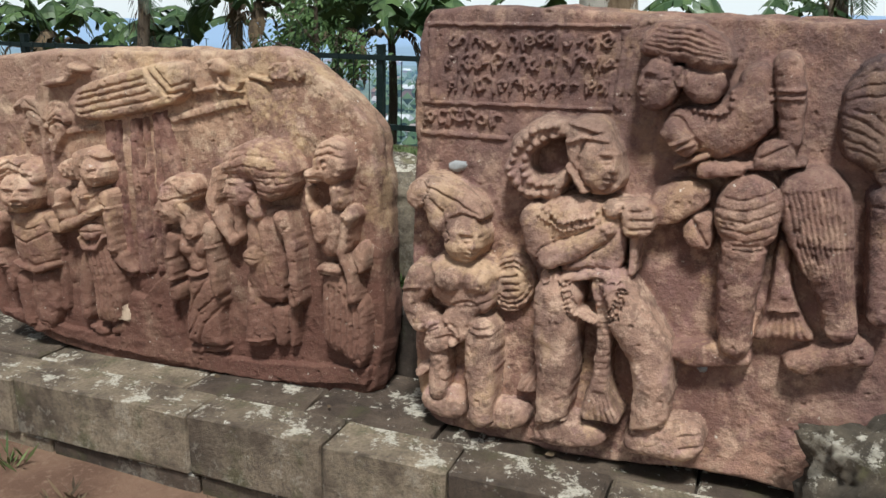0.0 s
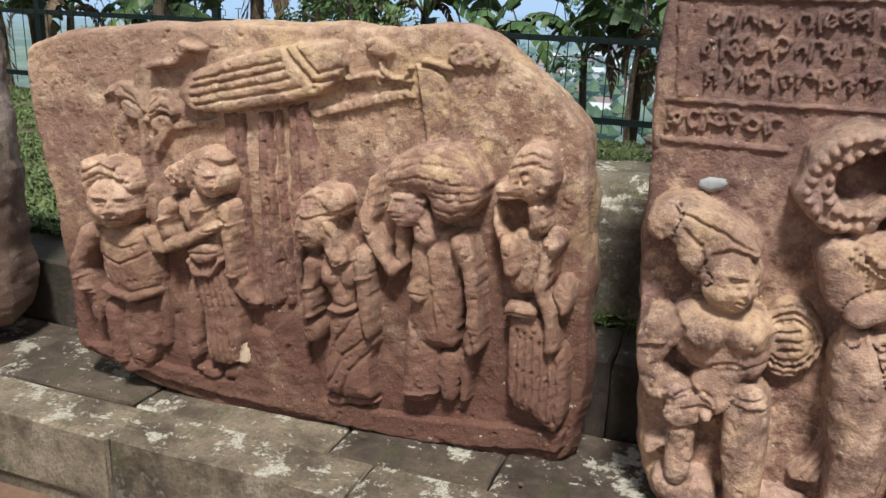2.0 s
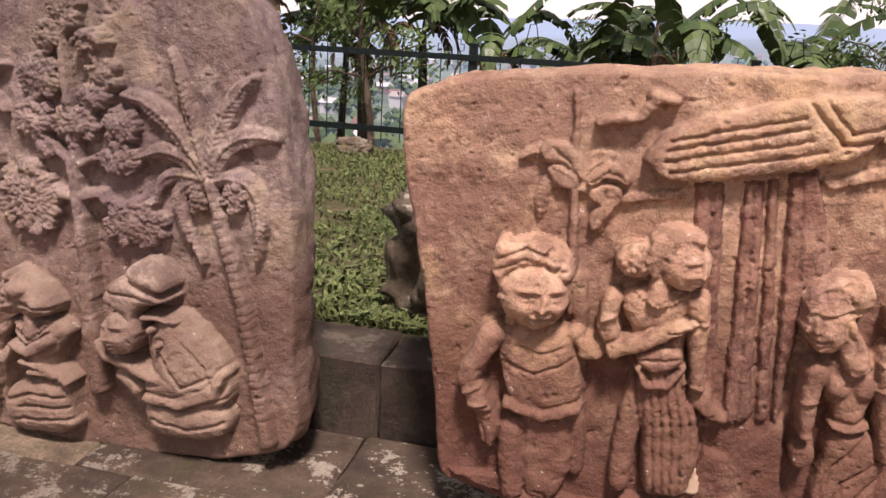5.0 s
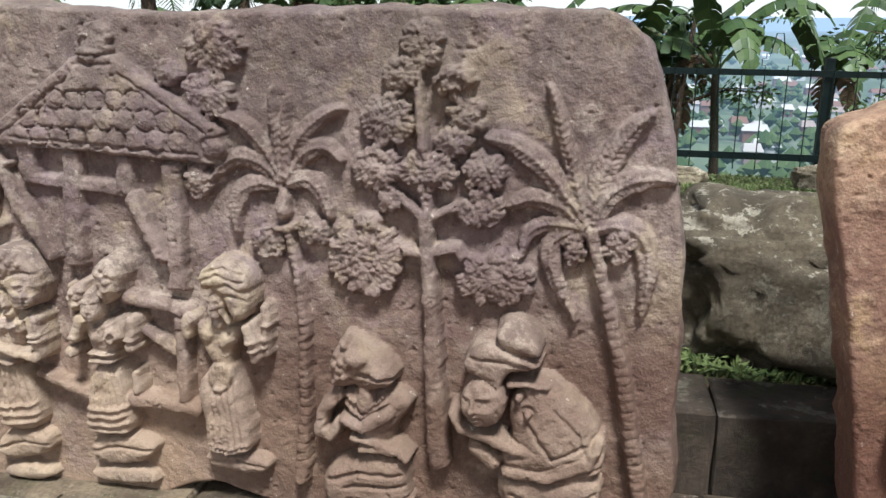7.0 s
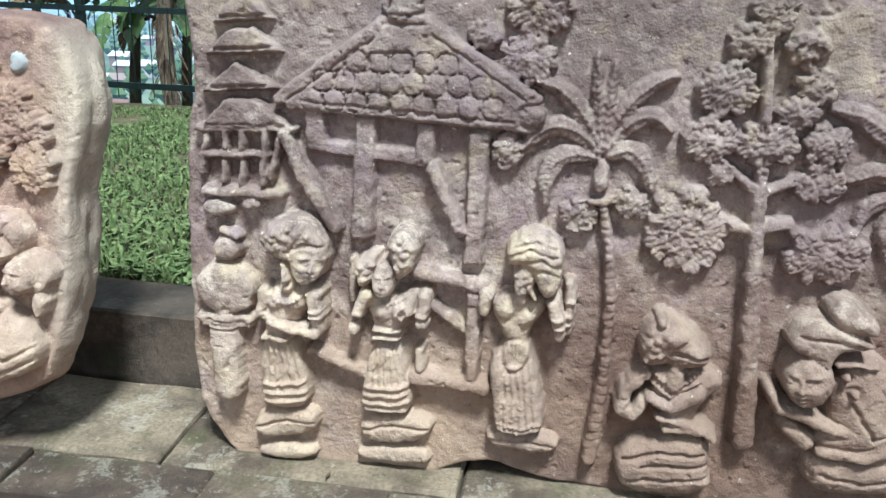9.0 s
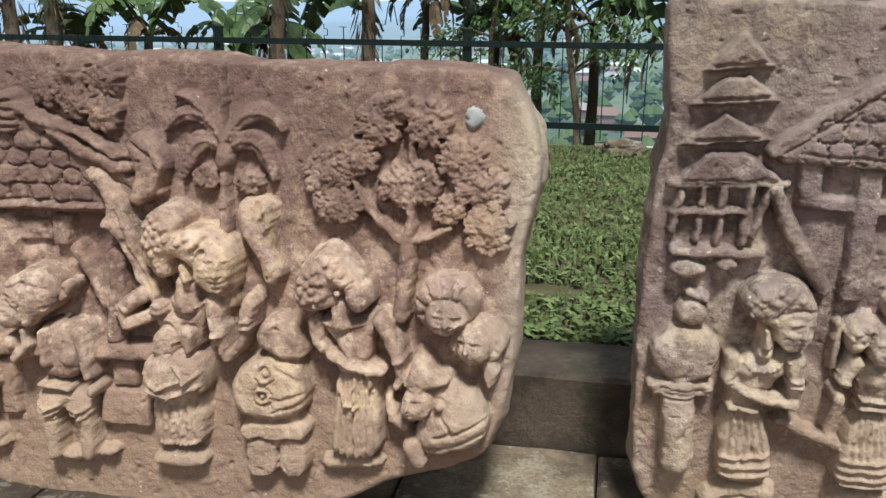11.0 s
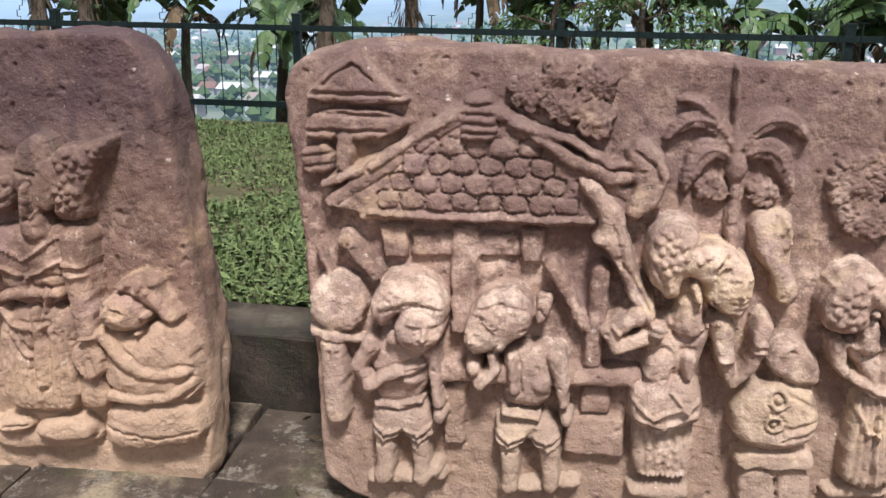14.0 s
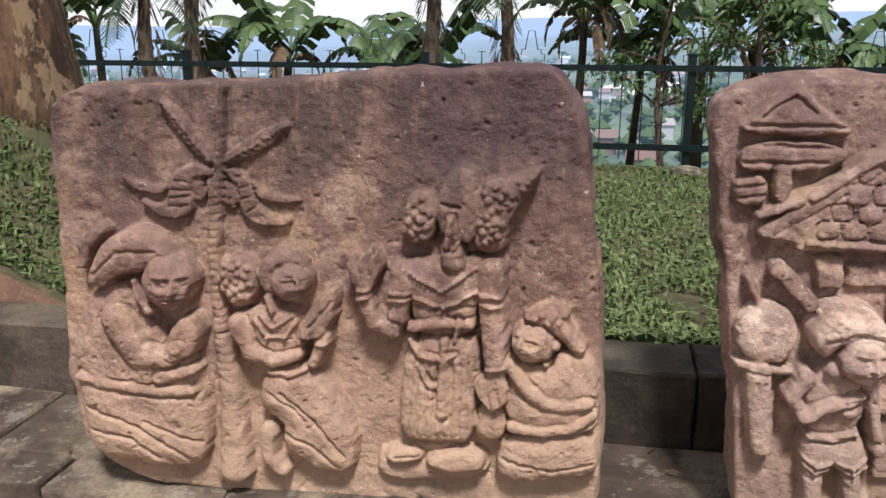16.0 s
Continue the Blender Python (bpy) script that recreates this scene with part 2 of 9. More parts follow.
def lawn_mat():
    M = Mat("lawn", 0.95)
    c = M.mix(M.band(M.noise(1.6, 5, 0.65), 0.36, 0.66), (0.085, 0.075, 0.035), (0.11, 0.105, 0.05))
    c = M.mix(M.band(M.noise(4.5, 5, 0.7, shift=3), 0.5, 0.64, 0, 0.85), c, (0.19, 0.135, 0.08))
    return M.done(c, M.noise(60, 5, 0.75), 0.8, 0.03)


def valley_mat():
    """Far land: fields and woods; blue haze is painted in, glowing more with distance."""
    M = Mat("valley_land", 1.0)
    c = M.mix(M.band(M.noise(0.012, 6, 0.7), 0.4, 0.6), (0.05, 0.085, 0.035), (0.14, 0.18, 0.09))
    c = M.mix(M.band(M.noise(0.035, 5, 0.7, shift=5), 0.55, 0.65, 0, 0.6), c, (0.2, 0.2, 0.15))
    painted_haze = M.band(M.xyz("Y"), 60, 2200, 0.16, 0.95)
    # Haze as emission: the far land glows blue though it is no lamp.
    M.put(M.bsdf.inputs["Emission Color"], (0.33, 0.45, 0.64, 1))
    M.put(M.bsdf.inputs["Emission Strength"], M.maths("MULTIPLY", painted_haze, 1.12))
    return M.done(M.mix(painted_haze, c, (0.03, 0.045, 0.07)))


def leaf_mat(name, dark, light, rough=0.5):
    M = Mat(name, rough)
    rnd = M.node("ShaderNodeNewGeometry").outputs["Random Per Island"]
    c = M.mix(M.maths("MULTIPLY", rnd, 0.8), dark, light)
    c = M.mix(M.band(M.noise(9, 4, 0.7), 0.5, 0.7, 0, 0.5), c, light)
    M.bsdf.inputs["Transmission Weight"].default_value = 0.0
    return M.done(c, M.noise(70, 3), 0.3, 0.004)


def bark_mat(name, dark, mid, patch, amount):
    M = Mat(name, 0.92)
    c = M.mix(M.band(M.noise(7, 6, 0.7, (1, 1, 0.35)), 0.38, 0.62), dark, mid)
    c = M.mix(M.band(M.noise(6, 5, 0.7, (1, 1, 0.5), 7), 0.5 - 0.2 * amount, 0.56 - 0.12 * amount), c, patch)
    return M.done(c, M.noise(20, 7, 0.75, (1, 1, 0.3)), 1.0, 0.05)


def fence_mat():
    M = Mat("dark_green_paint", 0.45)
    c = M.mix(M.band(M.noise(14, 5, 0.7), 0.45, 0.7), (0.004, 0.010, 0.010), (0.010, 0.019, 0.018))
    return M.done(c, M.noise(90, 4), 0.25, 0.002)


SOIL, LAWN, VALLEY, FENCE = soil_mat(), lawn_mat(), valley_mat(), fence_mat()
GRASS = leaf_mat("grass_blades", (0.055, 0.085, 0.026), (0.185, 0.225, 0.085), 0.7)
BANANA = leaf_mat("banana_leaf", (0.03, 0.06, 0.024), (0.10, 0.15, 0.05), 0.4)
DRYLEAF = leaf_mat("dry_leaf", (0.05, 0.034, 0.022), (0.19, 0.13, 0.075), 0.85)
DARKLEAF = leaf_mat("dark_frond", (0.018, 0.035, 0.018), (0.05, 0.085, 0.032), 0.55)
TREELEAF = leaf_mat("tree_leaf", (0.04, 0.08, 0.025), (0.11, 0.17, 0.05), 0.5)
STEM = bark_mat("banana_stem", (0.03, 0.03, 0.02), (0.10, 0.115, 0.055), (0.055, 0.042, 0.03), 0.5)
PALEBARK = bark_mat("pale_patchy_bark", (0.12, 0.07, 0.04), (0.30, 0.21, 0.13), (0.64, 0.58, 0.50), 0.25)
BROWNBARK = bark_mat("brown_bark", (0.05, 0.028, 0.017), (0.22, 0.125, 0.07), (0.33, 0.22, 0.13), -0.25)
DARKBARK = bark_mat("dark_bark", (0.045, 0.03, 0.022), (0.12, 0.085, 0.06), (0.2, 0.15, 0.11), 0.2)


# ---- mesh helpers ----
def mesh(name, verts, faces, mat, smooth=False):
    me = bpy.data.meshes.new(name)
    me.from_pydata([tuple(v) for v in verts], [], [tuple(f) for f in faces])
    me.materials.append(mat)
    me.polygons.foreach_set("use_smooth", [smooth] * len(me.polygons))
    me.update()
    return me


def quads(name, co, quad, mat, smooth=True):
    """A mesh of quads straight from arrays."""
    me = bpy.data.meshes.new(name)
    me.vertices.add(len(co))
    me.vertices.foreach_set("co", np.asarray(co, np.float32).ravel())
    n = len(quad)
    me.loops.add(4 * n)
    me.loops.foreach_set("vertex_index", np.asarray(quad, np.int32).ravel())
    me.polygons.add(n)
    me.polygons.foreach_set("loop_start", np.arange(0, 4 * n, 4, dtype=np.int32))
    me.polygons.foreach_set("use_smooth", np.full(n, smooth))
    me.materials.append(mat)
    me.update(calc_edges=True)
    return me


def part(name, me, parent, label=""):
    ob = new(name, me)
    ob.parent = parent
    if label:
        ob["label"] = label
    return ob


def thing(name, label, category, group="", at=(0, 0, 0)):
    ob = new(name)
    ob.location = at
    ob.empty_display_size = 0.1
    return tagged(ob, label, category, group)


def lattice(seed):
    return np.random.default_rng(seed).random((128, 128)) * 2 - 1


LATTICES = [lattice(k) for k in range(6)]


def value_noise(u, v, k=0):
    g = LATTICES[k % 6]
    iu, iv = np.floor(u).astype(int), np.floor(v).astype(int)
    fu, fv = u - iu, v - iv
    fu, fv = fu * fu * (3 - 2 * fu), fv * fv * (3 - 2 * fv)
    a, b = g[iu % 128, iv % 128], g[(iu + 1) % 128, iv % 128]
    c, d = g[iu % 128, (iv + 1) % 128], g[(iu + 1) % 128, (iv + 1) % 128]
    return (a * (1 - fu) + b * fu) * (1 - fv) + (c * (1 - fu) + d * fu) * fv


def fbm(u, v, k=0, octaves=3, gain=0.5):
    s, a = 0, 1.0
    for i in range(octaves):
        s = s + a * value_noise(u * 2 ** i + 17.3 * i, v * 2 ** i + 5.1 * i, k + i)
        a *= gain
    return s


def smooth01(x):
    x = np.clip(x, 0, 1)
    return x * x * (3 - 2 * x)


def tube(path, radii, sides=8, wobble=0.0, rng=None):
    """Vertices and quads of a round limb along a path."""
    vs, fs = [], []
    path = [Vector(p) for p in path]
    for i, p in enumerate(path):
        d = (path[min(i + 1, len(path) - 1)] - path[max(i - 1, 0)]).normalized()
        a = d.orthogonal().normalized() if abs(d.z) < 0.95 else Vector((1, 0, 0))
        a = (a - d * a.dot(d)).normalized()
        b = d.cross(a)
        for k in range(sides):
            r = radii[i] * (1 + (wobble * (rng.random() - 0.5) if rng else 0))
            w = 2 * math.pi * k / sides
            vs.append(p + (a * math.cos(w) + b * math.sin(w)) * r)
    for i in range(len(path) - 1):
        for k in range(sides):
            k2 = (k + 1) % sides
            fs.append((i * sides + k, i * sides + k2, (i + 1) * sides + k2, (i + 1) * sides + k))
    fs.append(tuple(range(sides))[::-1])
    fs.append(tuple((len(path) - 1) * sides + k for k in range(sides)))
    return vs, fs


def joined(lots):
    vs, fs = [], []
    for v, f in lots:
        o = len(vs)
        vs += list(v)
        fs += [tuple(i + o for i in q) for q in f]
    return vs, fs


def box(x0, x1, y0, y1, z0, z1):
    v = [(x, y, z) for z in (z0, z1) for y in (y0, y1) for x in (x0, x1)]
    return v, [(0, 2, 3, 1), (4, 5, 7, 6), (0, 1, 5, 4), (2, 6, 7, 3), (0, 4, 6, 2), (1, 3, 7, 5)]


def worn_block(sx, sy, sz, rng, cut=0.012, rough=0.004):
    """A stone block with chipped, rounded edges, on its base centre."""
    bm = bmesh.new()
    bmesh.ops.create_cube(bm, size=1)
    for v in bm.verts:
        v.co = Vector((v.co.x * sx, v.co.y * sy, (v.co.z + 0.5) * sz))
    long_edges = [e for e in bm.edges if e.calc_length() > 0.25]
    if long_edges:
        bmesh.ops.subdivide_edges(bm, edges=long_edges, cuts=3, use_grid_fill=True)
    sharp = [e for e in bm.edges if e.is_manifold and e.calc_face_angle() > 0.5]
    bmesh.ops.bevel(bm, geom=sharp, offset=cut, segments=1, affect="EDGES", clamp_overlap=True)
    for v in bm.verts:
        v.co += Vector((rng.gauss(0, rough), rng.gauss(0, rough), rng.gauss(0, rough * 0.7)))
    me = bpy.data.meshes.new("block")
    bm.to_mesh(me)
    bm.free()
    return me
# ---- ground: soil before the platform, lawn behind it, valley and hills to the horizon ----
def ground_height(x, y):
    if y < 2.95:
        return 0.03 + 0.02 * noise.noise((x * 1.3, y * 1.3, 0))
    if y < 9.6:
        bank = max(0.0, min(1.0, (-9.7 - x) / 1.6)) * max(0.0, min(1.0, (9.0 - y) / 3.0))
        return 0.75 * bank * bank * (3 - 2 * bank) + 0.55 - 0.056 * (y - 3.0) + 0.025 * noise.noise((x * 0.8, y * 0.8, 3))
    if y < 90:
        return 0.18 - 32 * ((y - 9.6) / 80.4) ** 0.9
    if y < 1400:
        k = (y - 90) / 1310
        side = max(0.0, min(1.0, (x + 150 + 0.25 * y) / 700))
        return -32 - 28 * k + 10 * noise.noise((x * 0.003, y * 0.003, 1)) + 75 * side * k
    k = min(1.0, (y - 1400) / 2300)
    ridge = 22 + 28 * noise.noise((x * 0.0007, 2.0, 0)) + 9 * noise.noise((x * 0.003, 5.0, 0))
    side = max(0.0, min(1.0, (x + 1100) / 1400))
    return -60 + 75 * side * (1 - k) + (60 + ridge + 70 * side) * k ** 1.4


def build_ground():
    def axis(near, step, far, grow):
        out, p, s = list(np.arange(near[0], near[1] + 1e-6, step)), near[1], step
        while p < far:
            s *= grow
            p += s
            out.append(p)
        return out
    xs = axis((-13, 3), 0.4, 4200, 1.25)
    xs = [-13 - (x - 3) for x in xs if x > 3][::-1] + xs
    ys = axis((-3, 12), 0.3, 4000, 1.16)
    ys = [-3 - (y - 12) for y in ys if 12 < y < 3500][::-1] + ys
    ys = sorted(ys + [2.94, 2.96])
    co = [(x, y, ground_height(x, y) if y <= 3700 else ground_height(x, 3700) - 200) for y in ys for x in xs]
    w = len(xs)
    q = [(j * w + i, j * w + i + 1, (j + 1) * w + i + 1, (j + 1) * w + i) for j in range(len(ys) - 1) for i in range(w - 1)]
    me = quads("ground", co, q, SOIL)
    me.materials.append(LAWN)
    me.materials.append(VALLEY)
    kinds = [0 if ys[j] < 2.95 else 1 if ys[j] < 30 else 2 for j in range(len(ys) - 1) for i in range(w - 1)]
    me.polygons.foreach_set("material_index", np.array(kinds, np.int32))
    tagged(new("ground", me), "red soil, green lawn, valley and hills with painted blue haze", "ground", kind="structure")


build_ground()


def build_grass():
    rng = np.random.default_rng(4)
    n = 110000
    y = 3.03 + 6.2 * rng.random(n) ** 1.5
    x = -13.0 + 14.0 * rng.random(n)
    keep = value_noise(x * 1.4, y * 1.4, 2) + 0.6 * value_noise(x * 5, y * 5, 3) > -0.68
    x, y = x[keep], y[keep]
    n = len(x)
    z = np.array([ground_height(float(p), float(r)) for p, r in zip(x, y)]) - 0.006
    a, lean = rng.random(n) * 6.283, rng.random(n) * 0.9
    hgt = (0.03 + 0.045 * rng.random(n)) * (1 + 0.5 * value_noise(x * 2, y * 2, 1))
    wid = 0.004 + 0.007 * rng.random(n)
    dx, dy = np.cos(a), np.sin(a)
    tip = np.stack([x + dx * hgt * lean * 1.3, y + dy * hgt * lean * 1.3, z + hgt * (1 - 0.45 * lean)], 1)
    mid = np.stack([x + dx * hgt * lean * 0.4, y + dy * hgt * lean * 0.4, z + hgt * 0.6], 1)
    side = np.stack([-dy * wid, dx * wid, 0 * wid], 1)
    base = np.stack([x, y, z], 1)
    co = np.concatenate([base - side * 0.6, mid - side, tip, mid + side, ])
    q = np.stack([np.arange(n) + k * n for k in range(4)], 1)
    # broad low leaves of clover and weeds among the blades
    m = 16000
    k = rng.integers(0, n, m)
    a = rng.random(m) * 6.283
    size = 0.012 + 0.016 * rng.random(m)
    tilt = 0.5 * rng.random(m)
    c0 = base[k] + np.stack([rng.normal(0, 0.02, m), rng.normal(0, 0.02, m), 0.02 + 0.035 * rng.random(m)], 1)
    d0 = np.stack([np.cos(a), np.sin(a), -tilt], 1) * size[:, None]
    d1 = np.stack([-np.sin(a), np.cos(a), 0.3 * tilt], 1) * size[:, None] * 0.6
    leaves = np.concatenate([c0 - d0, c0 + d1, c0 + d0, c0 - d1])
    q = np.concatenate([q, 4 * n + np.stack([np.arange(m) + j * m for j in range(4)], 1)])
    co = np.concatenate([co, leaves])
    tagged(new("grass", quads("grass", co, q, GRASS, False)), "short green lawn grass with bare patches", "grass", kind="stuff")


build_grass()


# ---- the stone platform on which the slabs stand ----
PLATFORM = tagged(new("platform", mesh("platform", *box(-12.5, 3.0, 2.13, 2.72, -0.1, 0.285), KERB)), "low platform of weathered, lichen-spotted stone blocks", "platform", kind="structure")
KERBWALL = tagged(new("kerb", mesh("kerb", *box(-9.9, 3.0, 2.80, 2.98, -0.1, 0.50), KERB)), "dark low stone kerb holding the lawn", "kerb", kind="structure")


def build_platform_pieces():
    rng = random.Random(7)
    # front row on top, back row, the course below, and the kerb behind
    for y0, y1, z0, z1, lo, hi, seed, mat, parent, first in (
            (2.085, 2.275, 0.10, 0.325, 0.42, 0.80, 1, BLOCK, PLATFORM, -0.289),
            (2.285, 2.715, 0.18, 0.318, 0.45, 0.85, 2, BLOCK, PLATFORM, -0.05),
            (2.105, 2.20, -0.06, 0.092, 0.45, 0.75, 3, BLOCK, PLATFORM, -0.5),
            (2.735, 3.015, 0.20, 0.565, 0.7, 1.25, 4, KERB, KERBWALL, -0.3)):
        rng.seed(seed)
        for sign in (-1, 1):
            x = first
            while (-9.9 if parent is KERBWALL else -12.2) < x < 2.6:
                w = rng.uniform(lo, hi)
                me = worn_block(w - 0.008, y1 - y0, z1 - z0, rng, 0.008, 0.0025)
                me.materials.append(mat)
                ob = part("stone_block", me, parent)
                ob.location = (x + sign * w / 2, (y0 + y1) / 2, z0 + rng.uniform(-0.006, 0.006))
                ob.rotation_euler = (rng.gauss(0, 0.004), rng.gauss(0, 0.004), rng.gauss(0, 0.004))
                x += sign * w


# ---- the fence at the edge of the lawn ----
def build_fence():
    fence = thing("fence", "dark green painted metal fence with stepped wire ornament", "fence", at=(-7, 8.9, 0.2))
    inv = Matrix.Translation((7, -8.9, -0.2))

    def add(name, vf, label=""):
        v, f = vf
        return part(name, mesh(name, [inv @ Vector(p) for p in v], f, FENCE), fence, label)

    x0, pitch_x = -4.18 + 2.72 * 3, 2.72
    for k in range(10):
        x = x0 - pitch_x * k
        post = add("post", joined([box(x - 0.04, x + 0.04, 8.86, 8.94, 0.1, 1.40), box(x - 0.046, x + 0.046, 8.854, 8.946, 1.40, 1.425)]))
    xa, xb = x0 + 0.5, x0 - pitch_x * 9 - 0.5
    add("rail", box(xb, xa, 8.835, 8.858, 1.25, 1.31))
    add("rail", box(xb, xa, 8.835, 8.858, 0.455, 0.52))
    x, k = xb + 0.1, 0
    while x < xa:
        wire = [(x, 8.83, 0.36), (x, 8.83, 1.315)]
        add("baluster", tube(wire, [0.006] * 2, 5))
        if k % 4 == 0:
            half = [(0.1, 1.30), (0.1, 1.345), (0.135, 1.345), (0.135, 1.41), (0.1, 1.41), (0.1, 1.455), (0.065, 1.455), (0.03, 1.64)]
            line = [(x + 0.1 + px, 8.83, pz) for px, pz in half] + [(x + 0.1 - px, 8.83, pz) for px, pz in half[::-1]]
            add("stepped_wire", tube(line, [0.0055] * len(line), 5))
        elif k % 4 == 2:
            add("spike", joined([tube([(x, 8.83, 1.31), (x, 8.83, 1.43)], [0.006] * 2, 5), tube([(x - 0.04, 8.83, 1.43), (x + 0.04, 8.83, 1.43)], [0.005] * 2, 4)]))
        x += 0.205
        k += 1


build_fence()
# ---- carved slabs ----
class Relief:
    """A standing slab with a carved face. Places on the face are in centimetres from its lower left corner; heights too."""
    STEP = 0.37

    def __init__(self, plane, corner, thick, seed, outline):
        self.plane, self.corner, self.thick, self.seed = plane, corner, thick, seed
        pts = [Vector(p) for p in outline]
        for _ in range(2):
            pts = [q for a, b in zip(pts, pts[1:] + pts[:1]) for q in (a * 0.78 + b * 0.22, a * 0.22 + b * 0.78)]
        rough = []
        for a, b in zip(pts, pts[1:] + pts[:1]):
            for k in range(4):
                p = a.lerp(b, k / 4)
                s = fbm(np.array([p.x * 0.12]), np.array([p.y * 0.12 + seed * 9.0]), seed, 3)[0]
                n = Vector((b.y - a.y, a.x - b.x)).normalized()
                rough.append(p - n * (0.7 - s * 0.4))
        self.edge = np.array([tuple(p) for p in rough])
        lo, hi = self.edge.min(0) - 2, self.edge.max(0) + 2
        self.u = np.arange(lo[0], hi[0], self.STEP)
        self.v = np.arange(lo[1], hi[1], self.STEP)
        self.U, self.V = np.meshgrid(self.u, self.v)
        s = seed * 13.0
        self.wu = self.U + 0.28 * fbm(self.U * 0.45 + s, self.V * 0.45, 0, 2)
        self.wv = self.V + 0.28 * fbm(self.U * 0.45 + s, self.V * 0.45 + 40, 1, 2)
        self.H = np.zeros_like(self.U)
        self.L = np.zeros(self.U.shape, int)
        self.parts = []
        self.cur = None
        self.rng = np.random.default_rng(seed)

    def start(self, name, high, label, fill=True):
        self.close()
        self.parts.append((name, label))
        self.high = high
        self.fill = fill and high > 5.2
        self.cur = np.zeros_like(self.H)

    def close(self):
        if self.cur is not None:
            if self.fill:
                self.close_gaps()
            m = (self.cur > 0.25) & (self.cur > self.H)
            self.H[m] = self.cur[m]
            self.L[m] = len(self.parts)
            self.cur = None

    def close_gaps(self):
        """Stone left standing between the forms of one figure."""
        full = self.cur > 0.25

        def grow(m):
            q = np.pad(m, 1)
            return q[:-2, 1:-1] | q[2:, 1:-1] | q[1:-1, :-2] | q[1:-1, 2:] | m

        n = 3
        m = np.pad(full, n)
        for _ in range(n):
            m = grow(m)
        m = ~m
        for _ in range(n):
            m = grow(m)
        m = ~m[n:-n, n:-n] & ~full
        self.cur[m] = 0.55 * self.high
        soft = grow(m) & (self.cur > 0.25)
        for _ in range(2):
            P = np.pad(self.cur, 1, mode="edge")
            mean = (P[:-2, 1:-1] + P[2:, 1:-1] + P[1:-1, :-2] + P[1:-1, 2:] + P[1:-1, 1:-1]) / 5
            self.cur[soft] = mean[soft]

    def window(self, u0, v0, u1, v1, pad):
        i0, i1 = np.searchsorted(self.u, (min(u0, u1) - pad - 0.6, max(u0, u1) + pad + 0.6))
        j0, j1 = np.searchsorted(self.v, (min(v0, v1) - pad - 0.6, max(v0, v1) + pad + 0.6))
        return slice(j0, j1), slice(i0, i1)

    def raise_to(self, w, d, r, high=None, cut=0.6):
        """Lay a rounded form: d is the distance from its core over its half width r. A chisel line runs round it."""
        high = self.high if high is None else high
        lift = 0.56 * high * smooth01((1 - d) * r / 0.38)
        dome = np.minimum(high * 0.5, r * 0.72) * np.sqrt(np.clip(1 - np.clip(d, 0, 1) ** 2.3, 0, 1))
        h = np.where(d < 1, lift + dome, 0)
        c = self.cur[w]
        ring = np.clip(1 - np.abs((d - 1) * r - 0.15) / 0.5, 0, 1)
        c = np.where(c > 0.6, np.maximum(c - cut * ring, 0.4), c)
        self.cur[w] = np.maximum(h, c)

    def along(self, w, u0, v0, u1, v1):
        a, b = self.wu[w] - u0, self.wv[w] - v0
        du, dv = u1 - u0, v1 - v0
        ll = max(du * du + dv * dv, 1e-6)
        s = np.clip((a * du + b * dv) / ll, 0, 1)
        return s, np.hypot(a - s * du, b - s * dv), (b * du - a * dv) / math.sqrt(ll)

    def cap(self, u0, v0, u1, v1, r0, r1, high=None):
        w = self.window(u0, v0, u1, v1, max(r0, r1))
        s, d, _ = self.along(w, u0, v0, u1, v1)
        r = 0.9 * (r0 + (r1 - r0) * s)
        self.raise_to(w, d / r, (r0 + r1) / 2, high, np.where((s > 0.06) & (s < 0.94), 0.9, 0.05))

    def ell(self, u, v, ru, rv, turn=0, high=None):
        w = self.window(u, v, u, v, max(ru, rv))
        c, s = math.cos(radians(turn)), math.sin(radians(turn))
        a, b = self.wu[w] - u, self.wv[w] - v
        d = np.hypot((a * c + b * s) / ru, (b * c - a * s) / rv) / 0.95
        self.raise_to(w, d, min(ru, rv), high)

    def form(self, soft, share, pts):
        """A carved body part of free outline, rounded over its rim; share: how far it stands out of the figure's height."""
        p = [Vector(q) for q in pts]
        for _ in range(2):
            p = [q for a, b in zip(p, p[1:] + p[:1]) for q in (a * 0.78 + b * 0.22, a * 0.22 + b * 0.78)]
        p = np.array([tuple(q) for q in p])
        w = self.window(*p.min(0), *p.max(0), 2.0)
        d = self.inside(self.wu[w], self.wv[w], p)[0] + 0.4
        high = self.high * share
        t = 1 - np.clip(d / max(soft, 0.8), 0, 1)
        h = np.where(d > 0, 0.42 * high * smooth01(d / 0.4) + 0.58 * high * np.sqrt(np.clip(1 - t ** 2.1, 0, 1)), 0)
        c = self.cur[w]
        ring = np.clip(1 - np.abs(d + 0.15) / 0.5, 0, 1)
        c = np.where(c > 0.6, np.maximum(c - 0.95 * ring, 0.35), c)
        self.cur[w] = np.where(d > 0, np.maximum(h, np.minimum(c, h + 0.25 * high)), c)

    def lay(self, w, d, h, cut=0.9):
        """Lay a form over what stands there; d: depth inside its rim in centimetres. A chisel line runs round it."""
        c = self.cur[w]
        worn = np.clip(0.55 + 1.1 * fbm(self.U[w] * 0.16 + self.seed * 5.0, self.V[w] * 0.16, 2, 2), 0.1, 1.3)
        ring = np.clip(1 - np.abs(d + 0.25) / 0.65, 0, 1) * worn
        c = np.where(c > 0.6, np.maximum(c - cut * ring, 0.4), c)
